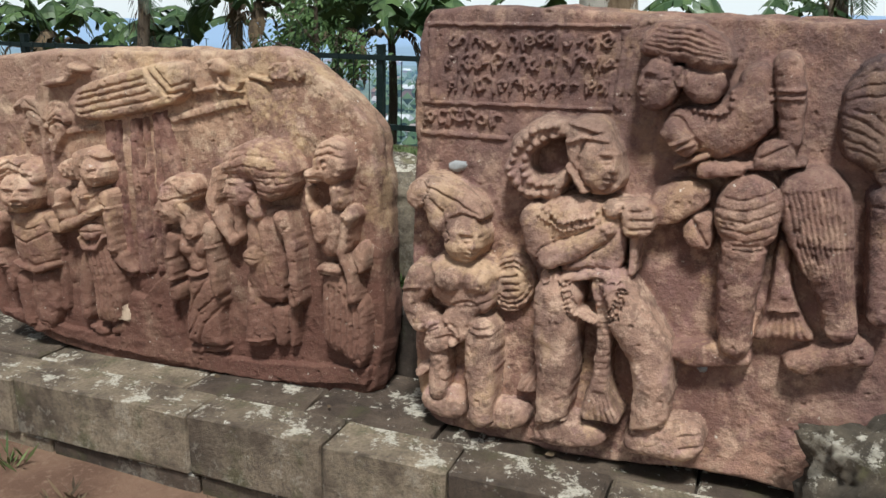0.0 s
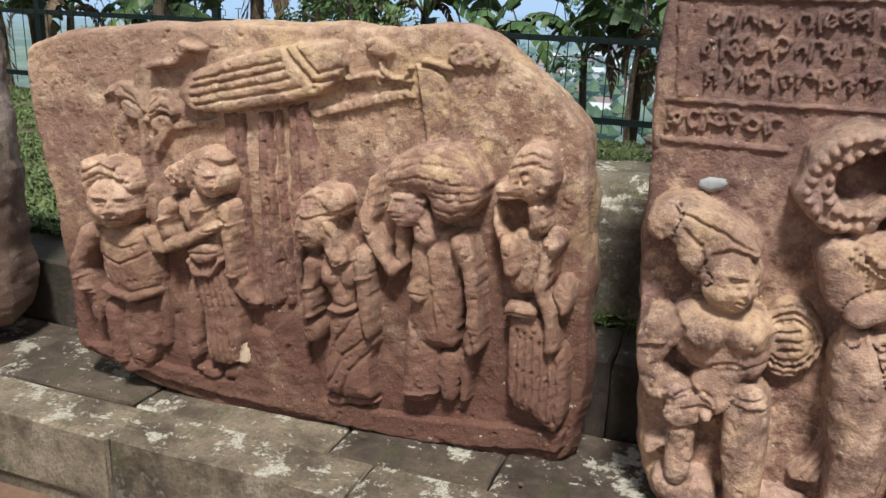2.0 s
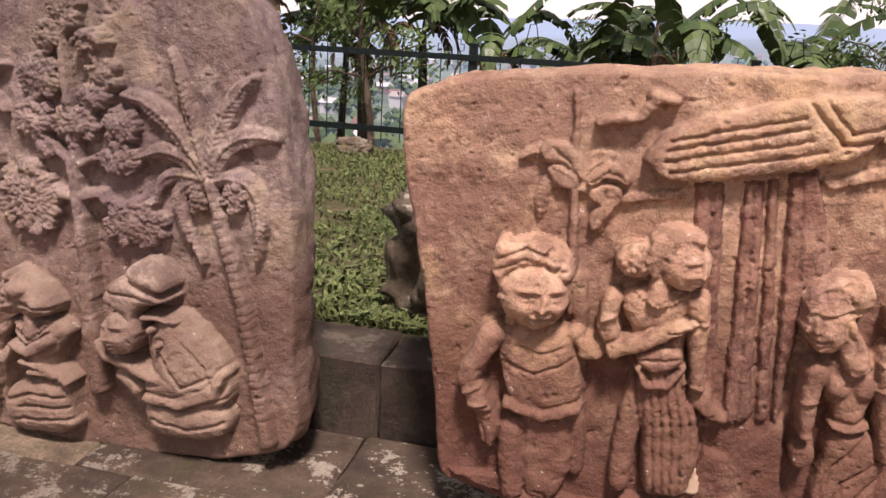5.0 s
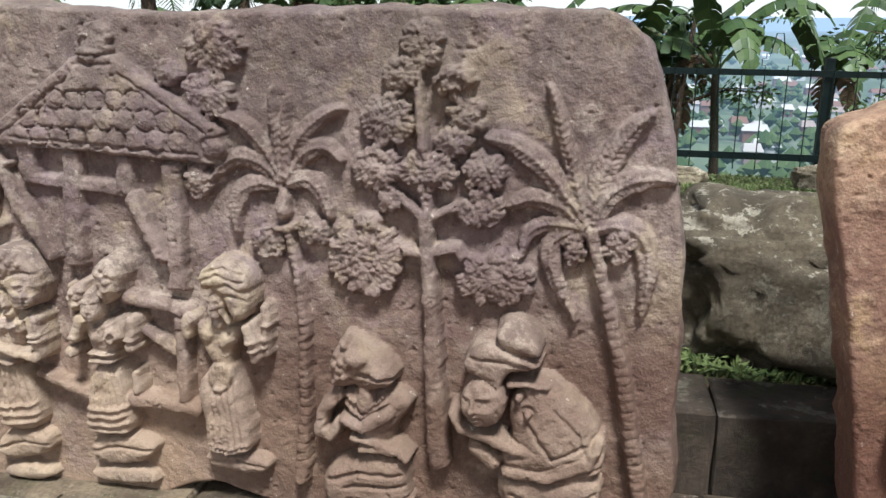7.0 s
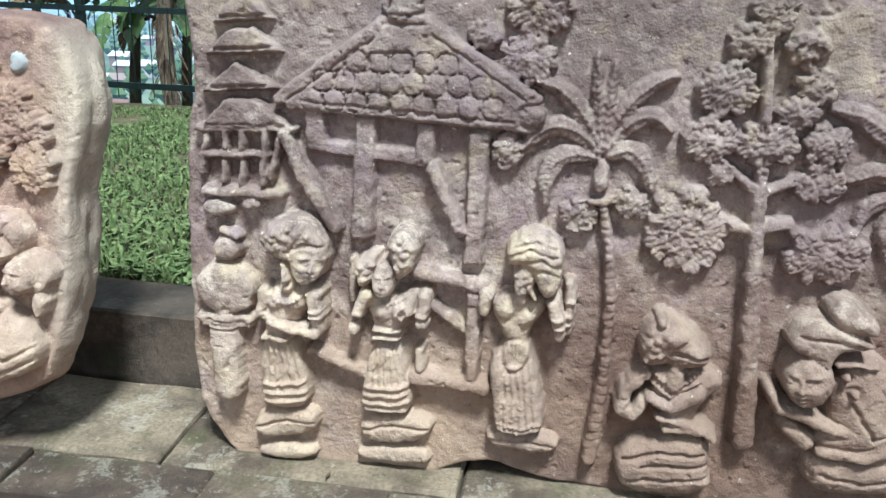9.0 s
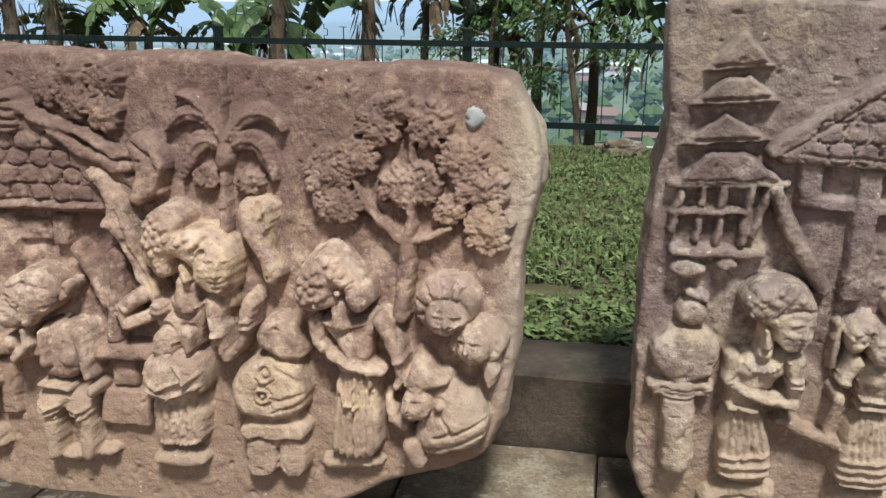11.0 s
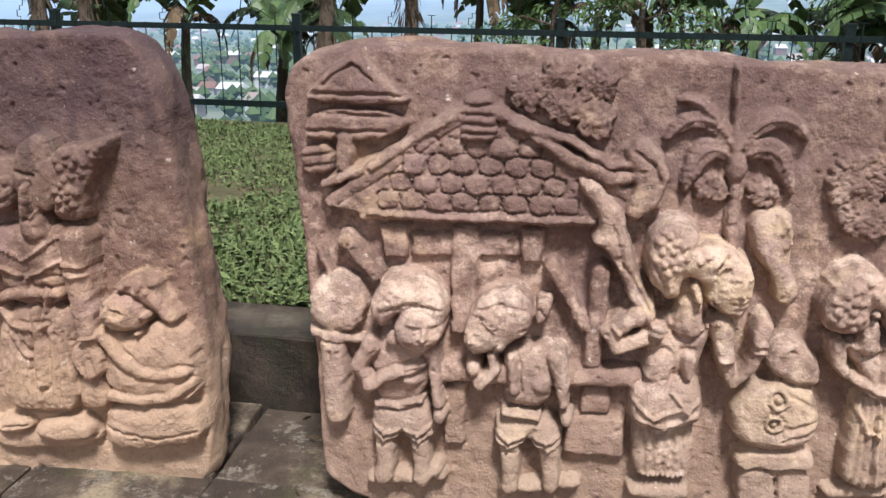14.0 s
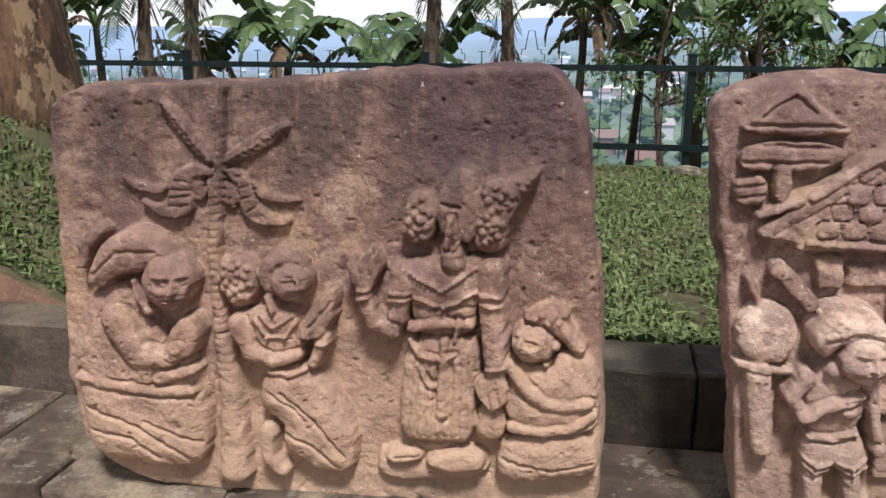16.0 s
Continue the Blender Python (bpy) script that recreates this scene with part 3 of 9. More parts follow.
        c = np.where(d > 0, np.minimum(c, h + 0.35 + 7.0 * np.clip(1 - d / 0.75, 0, 1)), c)
        self.cur[w] = np.maximum(np.where(d > 0, h, 0), c)

    def limb(self, base, pts):
        """A round limb along a bent line of places and half widths, standing base above the field."""
        p = np.array(pts, float)
        if len(p) == 1:
            p = np.concatenate([p, p + [[0.01, 0, 0]]])
        w = self.window(*p[:, :2].min(0), *p[:, :2].max(0), p[:, 2].max() + 1)
        best, wide = np.full(self.wu[w].shape, -1e9), np.ones(self.wu[w].shape)
        for a, b in zip(p, p[1:]):
            s, d, _ = self.along(w, a[0], a[1], b[0], b[1])
            r = a[2] + (b[2] - a[2]) * s
            m = r - d > best
            best, wide = np.where(m, r - d, best), np.where(m, r, wide)
        t = np.clip(1 - best / wide, 0, 1)
        h = base * smooth01(best / 0.45) + 0.85 * wide * np.sqrt(np.clip(1 - t * t, 0, 1))
        self.lay(w, best, np.where(best > 0, h, 0))

    def swell(self, u, v, r, add):
        """A soft swelling of the form under it, as of a breast or a muscle."""
        w = self.window(u, v, u, v, r * 1.3)
        d = np.hypot(self.wu[w] - u, (self.wv[w] - v) * (1 - 0.12 * np.sign(self.wv[w] - v))) / (1.25 * r)
        self.cur[w] += np.where(self.cur[w] > 0.5, add * np.clip(1 - d ** 2.4, 0, 1), 0)

    def mass(self, base, bulge, soft, pts):
        """A rounded mass of free outline: a steep rim to base, then a swelling of that bulge over the soft width."""
        p = [Vector(q) for q in pts]
        for _ in range(2):
            p = [q for a, b in zip(p, p[1:] + p[:1]) for q in (a * 0.78 + b * 0.22, a * 0.22 + b * 0.78)]
        p = np.array([tuple(q) for q in p])
        w = self.window(*p.min(0), *p.max(0), 1.5)
        d = self.inside(self.wu[w], self.wv[w], p)[0] + 0.3
        t = 1 - np.clip(d / soft, 0, 1)
        h = base * smooth01(d / 0.45) + bulge * np.sqrt(np.clip(1 - t * t, 0, 1))
        self.lay(w, d, np.where(d > 0, h, 0))

    def visage(self, base, u, v, ru, rv, yaw, roll=0):
        """A carved face on a rounded head: brow, lidded eyes, nose, lips, chin and cheeks, turned by yaw degrees."""
        w = self.window(u, v, u, v, max(ru, rv) + 1)
        c, s = math.cos(radians(roll)), math.sin(radians(roll))
        a, b = self.wu[w] - u, self.wv[w] - v
        x, y = (a * c + b * s) / ru, (b * c - a * s) / rv
        q = np.hypot(x, y)
        z = np.sqrt(np.clip(1 - q * q, 0, 1))
        cy, sy = math.cos(radians(yaw)), math.sin(radians(yaw))
        X = x * cy - z * sy

        def g(cx, cyy, sx, sv):
            return np.exp(-((X - cx) / sx) ** 2 - ((y - cyy) / sv) ** 2)

        A = 0.33 * min(ru, rv)
        f = 0.9 * A * np.exp(-(X / (0.09 + 0.07 * np.clip(0.2 - y, 0, 0.4))) ** 2) * smooth01((0.34 - y) / 0.3) * smooth01((y + 0.27) / 0.07)
        f = f + 0.45 * A * g(0, -0.2, 0.2, 0.09) + 0.5 * A * g(0, -0.44, 0.28, 0.055) - 0.75 * A * g(0, -0.52, 0.3, 0.03) + 0.5 * A * g(0, -0.61, 0.24, 0.06) - 0.25 * A * g(0, -0.71, 0.2, 0.05) + 0.35 * A * g(0, -0.84, 0.22, 0.1)
        for e in (-1, 1):
            f = f - 0.8 * A * g(0.4 * e, 0.1, 0.26, 0.15) + 0.95 * A * g(0.4 * e, 0.08, 0.17, 0.075) + 0.4 * A * g(0.42 * e, 0.33, 0.26, 0.06) + 0.3 * A * g(0.5 * e, -0.24, 0.22, 0.2)
            f = f - 0.35 * A * g(0.4 * e, 0.08, 0.16, 0.02)
        d = (1 - q) * min(ru, rv)
        h = base * smooth01(d / 0.45) + 0.62 * min(ru, rv) * z + f
        self.lay(w, d, np.where(d > 0, h, 0), 0.7)

    def pleats(self, count, deep, first, last):
        """Folds that run side by side between two lines."""
        for k in range(count):
            t = (k + 0.5) / count
            self.groove(0.55, deep, [tuple(np.array(a) * (1 - t) + np.array(b) * t) for a, b in zip(first, last)])

    def curls(self, u, v, ru, rv, r, add):
        """Tight locks carved into the form under them."""
        n = max(4, round(ru * rv * 0.75 / (r * r)))
        for k in range(n):
            far, ang = math.sqrt((k + 0.5) / n), 2.4 * k
            self.bump(u + ru * far * math.cos(ang), v + rv * far * math.sin(ang), r * 0.95, r * 0.95, add * self.rng.uniform(0.9, 1.5))
            self.bump(u + ru * far * math.cos(ang), v + rv * far * math.sin(ang), r * 0.35, r * 0.35, -0.5 * add)

    def ridge(self, wide, add, pts):
        """A raised line that follows the form under it."""
        for (u0, v0), (u1, v1) in zip(pts, pts[1:]):
            w = self.window(u0, v0, u1, v1, wide)
            _, d, _ = self.along(w, u0, v0, u1, v1)
            wd = max(wide * 0.6, 0.45)
            self.cur[w] += np.where(self.cur[w] > 0.4, 1.4 * add * np.sqrt(np.clip(1 - (d / wd) ** 2, 0, 1)), 0)

    def beads(self, wide, add, pts):
        r = max(wide * 0.6, 0.62)
        for (u0, v0), (u1, v1) in zip(pts, pts[1:]):
            n = max(1, round(math.hypot(u1 - u0, v1 - v0) / (r * 1.9)))
            for k in range(n):
                t = (k + 0.5) / n
                self.bump(u0 + (u1 - u0) * t, v0 + (v1 - v0) * t, r, r, 1.8 * add)

    def bump(self, u, v, ru, rv, add):
        w = self.window(u, v, u, v, max(ru, rv))
        d = np.hypot((self.wu[w] - u) / ru, (self.wv[w] - v) / rv)
        self.cur[w] += np.where(self.cur[w] > 0.3, add * np.clip(1 - d * d, 0, 1), 0)

    def plate(self, high, pts):
        """A flat raised field with soft edges."""
        p = np.array(pts)
        w = self.window(*p.min(0), *p.max(0), 0.5)
        d = self.inside(self.wu[w], self.wv[w], p)[0]
        h = high * smooth01(d / 0.9 + 0.15) * (d > -0.1)
        self.cur[w] = np.maximum(self.cur[w], h)

    def groove(self, wide, deep, pts):
        for (u0, v0), (u1, v1) in zip(pts, pts[1:]):
            w = self.window(u0, v0, u1, v1, wide)
            _, d, _ = self.along(w, u0, v0, u1, v1)
            wd = max(wide, 0.45)
            self.cur[w] = np.where(self.cur[w] > 0.4, np.maximum(self.cur[w] - 1.5 * deep * np.clip(1 - d / wd, 0, 1), 0.3), self.cur[w])

    def clump(self, u, v, ru, rv, r, high):
        """A leafy rosette: rings of long lobes, each ring lying over the one outside it."""
        self.ell(u, v, ru * 0.9, rv * 0.9, 0, self.high * 0.62)
        size = max(r * 0.8, 0.8)
        rings = max(1, round(min(ru, rv) / (size * 1.05)))
        for j in range(rings, -1, -1):
            far = j / (rings + 0.75)
            n = max(1, round(math.pi * (ru + rv) * far / (size * 1.35)))
            for i in range(n):
                ang = 2 * math.pi * (i + 0.5 * (j % 2)) / n + self.rng.normal() * 0.12
                cu, cv = math.cos(ang), math.sin(ang)
                rr = size * self.rng.uniform(0.75, 1.15)
                pu, pv = u + cu * far * ru + self.rng.normal() * 0.12 * size, v + cv * far * rv + self.rng.normal() * 0.12 * size
                w = self.window(pu, pv, pu, pv, 1.6 * rr)
                x, y = self.wu[w] - pu, self.wv[w] - pv
                along, across = x * cu + y * cv, y * cu - x * cv
                d = np.hypot(along / (1.15 * rr), across / (0.9 * rr))
                here = self.cur[min(np.searchsorted(self.v, pv), len(self.v) - 1), min(np.searchsorted(self.u, pu), len(self.u) - 1)]
                base = max(self.high * (0.44 + 0.14 * (1 - far)), here - 0.5 * high) + 0.3 * high * self.rng.uniform(-0.4, 0.6)
                h = base + high * 0.5 * np.sqrt(np.clip(1 - d * d, 0, 1)) - 0.3 * high * np.clip(1 - np.abs(across) / 0.4, 0, 1) * (along > -0.4 * rr)
                self.cur[w] = np.where(d < 1, np.maximum(h, np.minimum(self.cur[w], base - 0.2 * high)), self.cur[w])

    def frond(self, u0, v0, u1, v1, u2, v2, wide):
        """A feathered frond along a bowed midrib."""
        pad = wide + 1
        w = self.window(min(u0, u1, u2), min(v0, v1, v2), max(u0, u1, u2), max(v0, v1, v2), pad)
        best = np.full(self.wu[w].shape, 1e9)
        sb, side = np.zeros_like(best), np.zeros_like(best)
        n = 14
        line = [((1 - t) ** 2 * u0 + 2 * t * (1 - t) * u1 + t * t * u2, (1 - t) ** 2 * v0 + 2 * t * (1 - t) * v1 + t * t * v2) for t in np.linspace(0, 1, n + 1)]
        for i in range(n):
            s, d, sd = self.along(w, *line[i], *line[i + 1])
            m = d < best
            best[m], sb[m], side[m] = d[m], (i + s[m]) / n, sd[m]
        length = math.hypot(u1 - u0, v1 - v0) + math.hypot(u2 - u1, v2 - v1)
        r = wide * (0.35 + 0.75 * np.sin(np.clip(sb * 0.88 + 0.1, 0, 1) * math.pi) ** 0.7)
        d = best / r
        leaf = np.cos((sb * length * 1.1 - np.abs(side) * 0.8) * math.pi / 0.95)
        h = self.high * 0.62 * smooth01((1 - d) * r / 0.6) * (1 - 0.25 * d) + 0.16 * leaf * (d < 0.95) + 0.5 * np.clip(1 - best / 0.5, 0, 1)
        self.cur[w] = np.maximum(self.cur[w], np.where(d < 1, np.maximum(h, 0.3), 0))

    def rings(self, u0, v0, u1, v1, wide, count):
        du, dv = u1 - u0, v1 - v0
        ll = math.hypot(du, dv)
        for k in range(int(count)):
            t = (k + 0.5) / count
            u, v = u0 + du * t, v0 + dv * t
            self.groove(0.35, 0.24, [(u - dv / ll * wide / 2, v + du / ll * wide / 2), (u + dv / ll * wide / 2, v - du / ll * wide / 2)])

    def arc(self, u, v, ring, r, a0, a1):
        n = max(4, int((a1 - a0) / 22))
        q = [(u + ring * math.cos(radians(a)), v - ring * math.sin(radians(a))) for a in np.linspace(a0, a1, n + 1)]
        for p0, p1 in zip(q, q[1:]):
            self.cap(*p0, *p1, r, r)
            if self.cur is not None and r < 2:
                self.bump(*p0, r, r, 0.5)

    def letters(self, u0, v0, u1, v1, tall, count):
        """A line of worn raised strokes, past reading."""
        for k in range(int(count)):
            t = (k + 0.5) / count
            u, v = u0 + (u1 - u0) * t, v0 + (v1 - v0) * t
            u += self.rng.normal() * 0.12 * tall
            s = tall * self.rng.uniform(0.42, 0.58)
            way = self.rng.choice((-1, 1))
            if self.rng.random() < 0.7:
                x = u + way * self.rng.uniform(0.4, 0.9) * s
                self.cap(x, v + self.rng.uniform(0.5, 1) * s, x + 0.2 * self.rng.normal() * s, v - s, 0.7, 0.55, 1.7)
            for _ in range(self.rng.integers(1, 3)):
                turn, ring = self.rng.uniform(0, 360), self.rng.uniform(0.35, 0.65) * s
                cu, cv = u - way * self.rng.uniform(0, 0.5) * s, v + self.rng.uniform(-0.4, 0.5) * s
                for k2 in range(self.rng.integers(2, 6)):
                    p = [(cu + ring * math.cos(radians(turn + 55 * j)), cv + 1.15 * ring * math.sin(radians(turn + 55 * j))) for j in (k2, k2 + 1)]
                    self.cap(*p[0], *p[1], 0.65, 0.6, 1.6)

    def tiles(self, u0, v0, u1, v1, size, high, pts):
        """Rows of rounded roof tiles inside an outline."""
        p = np.array(pts)
        rows = max(2, round((v1 - v0) / (size * 1.35)))
        step = (v1 - v0) / rows
        for j in range(rows):
            v = v0 + (j + 0.5) * step
            u = u0 - size + (j % 2) * size * 0.85
            while u < u1 + size:
                if self.inside(np.array([[u]]), np.array([[v]]), p)[0][0, 0] > -0.4:
                    w = self.window(u, v, u, v, size)
                    a, b = np.abs(self.wu[w] - u) / (size * 0.84), np.abs(self.wv[w] - v) / (step * 0.56)
                    d = (a ** 3 + b ** 3) ** (1 / 3)
                    add = -0.75 * high * (1 - smooth01((1 - d) * 5.0)) + 0.25 * self.rng.normal() + 0.25 * high * (1 - d)
                    self.cur[w] = np.where((d < 1) & (self.cur[w] > 0.4), self.cur[w] + add, self.cur[w])
                u += size * 1.72

    @staticmethod
    def inside(U, V, p):
        """Signed distance (inside is plus) to a closed outline, and the nearest place on it."""
        best = np.full(U.shape, 1e9)
        nu, nv = np.zeros_like(U), np.zeros_like(V)
        odd = np.zeros(U.shape, bool)
        for (x0, y0), (x1, y1) in zip(p, np.roll(p, -1, 0)):
            dx, dy = x1 - x0, y1 - y0
            s = np.clip(((U - x0) * dx + (V - y0) * dy) / max(dx * dx + dy * dy, 1e-9), 0, 1)
            qx, qy = x0 + s * dx, y0 + s * dy
            d = np.hypot(U - qx, V - qy)
            m = d < best
            best = np.where(m, d, best)
            nu, nv = np.where(m, qx, nu), np.where(m, qy, nv)
            if y0 != y1:
                odd ^= ((y0 > V) != (y1 > V)) & (U < x0 + (V - y0) * dx / dy)
        return np.where(odd, best, -best), nu, nv

    def build(self, name, label, mats, proud):
        self.close()
        s = self.seed * 7.0
        D, NU, NV = self.inside(self.U, self.V, self.edge)
        ok = D > 0
        cell = ok[:-1, :-1] & ok[1:, :-1] & ok[:-1, 1:] & ok[1:, 1:]
        near = (D[:-1, :-1] > -0.7 * self.STEP) & (D[1:, :-1] > -0.7 * self.STEP) & (D[:-1, 1:] > -0.7 * self.STEP) & (D[1:, 1:] > -0.7 * self.STEP)
        cell = cell | near
        U, V = np.where(D < 0.35 * self.STEP, NU, self.U), np.where(D < 0.35 * self.STEP, NV, self.V)
        H = self.H
        for _ in range(1):
            P = np.pad(H, 1, mode="edge")
            H = 0.74 * H + 0.065 * (P[:-2, 1:-1] + P[2:, 1:-1] + P[1:-1, :-2] + P[1:-1, 2:])
        round_r = 1.6 + 0.9 * fbm(self.U * 0.06 + s, self.V * 0.06, 2, 2)
        t = np.clip(1 - np.clip(D, 0, None) / np.clip(round_r, 0.8, 6), 0, 1)
        fall = round_r * (1 - np.sqrt(np.clip(1 - t * t, 0, 1)))
        skin = 0.55 * fbm(self.U * 0.09 + s, self.V * 0.09, 3, 2) + 0.26 * fbm(self.U * 0.35 + s, self.V * 0.35, 4, 3) + 0.08 * fbm(self.U * 1.05 + s, self.V * 1.05, 5, 2)
        pits = np.clip(fbm(self.U * 0.5 + s, self.V * 0.5 + 9, 1, 2) - 0.8, 0, 1) * 1.6
        out = 1.16 * H * (1 - 0.6 * t) + skin - pits - fall
        a, b, c = self.plane
        X, Z = self.corner[0] + U / 100, self.corner[1] + V / 100
        Y = a + b * X + c * Z - out / 100
        co = np.stack([X, Y, Z], -1).reshape(-1, 3)
        nv, nu = self.U.shape
        idx = np.arange(nv * nu).reshape(nv, nu)
        F = np.stack([idx[:-1, :-1], idx[:-1, 1:], idx[1:, 1:], idx[1:, :-1]], -1)[cell]
        lab = np.maximum(np.maximum(self.L[:-1, :-1], self.L[1:, 1:]), np.maximum(self.L[:-1, 1:], self.L[1:, :-1]))[cell]
        # the slab's flanks and back, from the rim of the face
        edges = np.concatenate([F[:, [0, 1]], F[:, [1, 2]], F[:, [2, 3]], F[:, [3, 0]]])
        key = np.sort(edges, 1)
        _, inv, cnt = np.unique(key, axis=0, return_inverse=True, return_counts=True)
        rim = edges[cnt[inv.ravel()] == 1]
        ring = np.unique(rim)
        mid = co[ring].mean(0)
        flat_u, flat_v, flat_y = NU.ravel()[ring], NV.ravel()[ring], Y.ravel()[ring]
        co[ring, 0], co[ring, 2] = self.corner[0] + flat_u / 100, self.corner[1] + flat_v / 100
        after = {int(i): int(j) for i, j in rim}
        loop, i = [], int(rim[0, 0])
        while i not in loop[:1] and len(loop) <= len(rim):
            loop.append(i)
            i = after[i]
        loop = np.array(loop)
        P = co[loop].copy()
        for _ in range(5):
            P = 0.5 * P + 0.25 * np.roll(P, 1, 0) + 0.25 * np.roll(P, -1, 0)
        co[loop] = P
        T = np.roll(P, -6, 0) - np.roll(P, 6, 0)
        ll = np.maximum(np.hypot(T[:, 0], T[:, 2]), 1e-6)
        NX, NZ = -T[:, 2] / ll, T[:, 0] / ll
        if ((P[:, 0] - mid[0]) * NX + (P[:, 2] - mid[2]) * NZ).mean() < 0:
            NX, NZ = -NX, -NZ
        extra, walls = [], []
        base, n, m = len(co), 10, len(loop)
        last = loop
        for k in range(1, n + 1):
            out = 0.008 * math.sin(k / n * math.pi) - 0.035 * (k / n) ** 4
            arc = np.cumsum(ll) * 0.6
            wob = 0.013 * fbm(arc + s, np.full(m, k * 0.4), 2, 3) * min(1, k / 2)
            Q = P.copy()
            Q[:, 0] += NX * (out + wob)
            Q[:, 2] += NZ * (out + wob)
            Q[:, 1] += (self.thick - 0.03) * k / n
            nxt = base + len(extra) + np.arange(m)
            extra += list(Q)
            walls.append(np.stack([np.roll(last, -1), last, nxt, np.roll(nxt, -1)], 1))
            last = nxt
        back = base + len(extra)
        extra.append(mid + np.array([0, self.thick, 0]))
        caps = [(last[(j + 1) % m], last[j], back) for j in range(m)]
        co = np.concatenate([co, np.array(extra)])
        root = thing(name, label, "stone relief", "row of carved stone slabs", (self.corner[0] + self.U.max() / 200, a + b * self.corner[0] + 0.1, 0.32))
        shift = np.array(root.location)

        def piece(pname, faces, mat, plabel=""):
            used, flat = np.unique(faces, return_inverse=True)
            return part(pname, quads(pname, co[used] - shift, flat.reshape(-1, 4), mat), root, plabel)

        W = np.concatenate(walls)
        body = np.concatenate([F[lab == 0], W])
        piece("slab_body", body, mats)
        tri = np.array(caps)
        used, flat = np.unique(tri, return_inverse=True)
        part("slab_back", mesh("slab_back", co[used] - shift, flat.reshape(-1, 3), mats), root)
        for k, (pname, plabel) in enumerate(self.parts):
            f = F[lab == k + 1]
            if len(f):
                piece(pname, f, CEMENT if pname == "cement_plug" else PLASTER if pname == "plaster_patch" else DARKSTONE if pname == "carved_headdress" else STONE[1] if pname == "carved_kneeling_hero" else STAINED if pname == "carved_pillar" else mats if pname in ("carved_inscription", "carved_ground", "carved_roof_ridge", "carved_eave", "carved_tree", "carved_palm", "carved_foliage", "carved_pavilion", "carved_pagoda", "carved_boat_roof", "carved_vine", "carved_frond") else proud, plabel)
        return root


# ---- slab a ----
R = Relief((2.287, -0.056, 0.142), (-1.076, 0.317), 0.24, 1, [(0, 134.9), (11.6, 136.5), (48.9, 136.6), (74.5, 135), (136, 133.1), (183.5, 132), (191.3, 101.2), (198.7, 46.8), (201.3, 6.5), (169.8, 4.1), (127.9, 4.7), (104.4, 5.6), (79.5, 2), (52.3, 0.4), (28.6, 0), (10.6, 3.1), (4.9, 47.1), (2.6, 82.9)])
R.start("carved_inscription", 1.6, "raised old script in a bordered panel")
R.plate(.9, [(3.2, 132.5), (69.6, 133), (69.8, 131.4), (3.4, 130.7)])
R.plate(.9, [(3.4, 130.7), (6, 130.8), (8.7, 106.9), (5.8, 107.1)])
R.plate(.9, [(66.8, 131.3), (69.7, 131.7), (68.9, 107.3), (66, 108.8)])
R.plate(.9, [(3.1, 107.7), (66.5, 108.8), (66.7, 107.2), (3.3, 105.9)])
R.plate(.9, [(3.2, 98.2), (33.7, 98.2), (33.9, 96.1), (3.4, 96)])
R.letters(9.7, 126.6, 65.4, 128.1, 4.9, 13)
R.letters(10.3, 119.9, 65.3, 121.6, 4.9, 13)
R.letters(10.8, 113.1, 65.2, 114, 4.5, 12)
R.letters(4.6, 102.5, 32.2, 103, 5, 7)
R.start("carved_headdress", 7, "curled stone headdress at the slab's end", False)
R.limb(3.8, [(141.5, 89, 4.7), (142.6, 74.4, 4.2), (143.7, 59.6, 3.9)])
R.mass(3.3, 4, 7, [(128.1, 103.9), (127.9, 112.7), (128.9, 118.6), (131.6, 123.7), (137, 126.7), (145.5, 124.9), (149.5, 94.1), (142, 92.7), (134.9, 97.2), (130.6, 99)])
R.groove(0.5, 0.5, [(129.1, 116.4), (133.5, 118.8), (141.2, 119.1)])
R.groove(0.5, 0.5, [(129, 114.2), (133.8, 115.9), (141.6, 116)])
R.groove(0.5, 0.5, [(130, 120), (134.3, 122.4), (140.8, 122.2)])
R.groove(0.5, 0.5, [(128.4, 110.6), (133.4, 109.4), (137.7, 106.1)])
R.groove(0.5, 0.5, [(128.5, 107.6), (133.1, 106.5), (137, 103.9)])
R.groove(0.5, 0.5, [(129.4, 104.8), (133.4, 103.6), (137, 101.7)])
R.groove(0.5, 0.5, [(130.9, 102.4), (134.4, 101.5), (137.5, 99.7)])
R.groove(0.5, 0.5, [(130.4, 112.1), (135, 111.7), (138.7, 108.3)])
R.mass(4, 2, 3, [(136.2, 97.3), (143.8, 99.4), (145.1, 89.4), (139.6, 91.7)])
R.start("carved_warrior", 9, "squat stone warrior with bulging cap", False)
R.limb(3.3, [(10.9, 18.8, 1.8), (16.6, 23.3, 1.6)])
R.mass(3.2, 2.8, 4, [(12.6, 13.8), (22, 16.4), (29.2, 11.8), (28.4, 6.7), (20.9, 4.7), (13, 8.1)])
R.limb(4.3, [(18.4, 25.8, 3.9), (18.4, 15.3, 3.5)])
R.mass(3.1, 3, 4, [(29.1, 10.7), (37.9, 14.7), (47.8, 15.3), (50.2, 11.6), (48.5, 7.2), (36.9, 4.6), (28.9, 5.9)])
R.groove(0.5, 0.6, [(43.8, 13.9), (44.3, 7.6)])
R.limb(5.3, [(32.6, 36.6, 5.6), (33.5, 25.7, 5.7), (34.4, 15.7, 4.7), (34.5, 10.1, 4.2)])
R.ridge(0.8, 0.8, [(29.2, 40.1), (38.8, 40.2)])
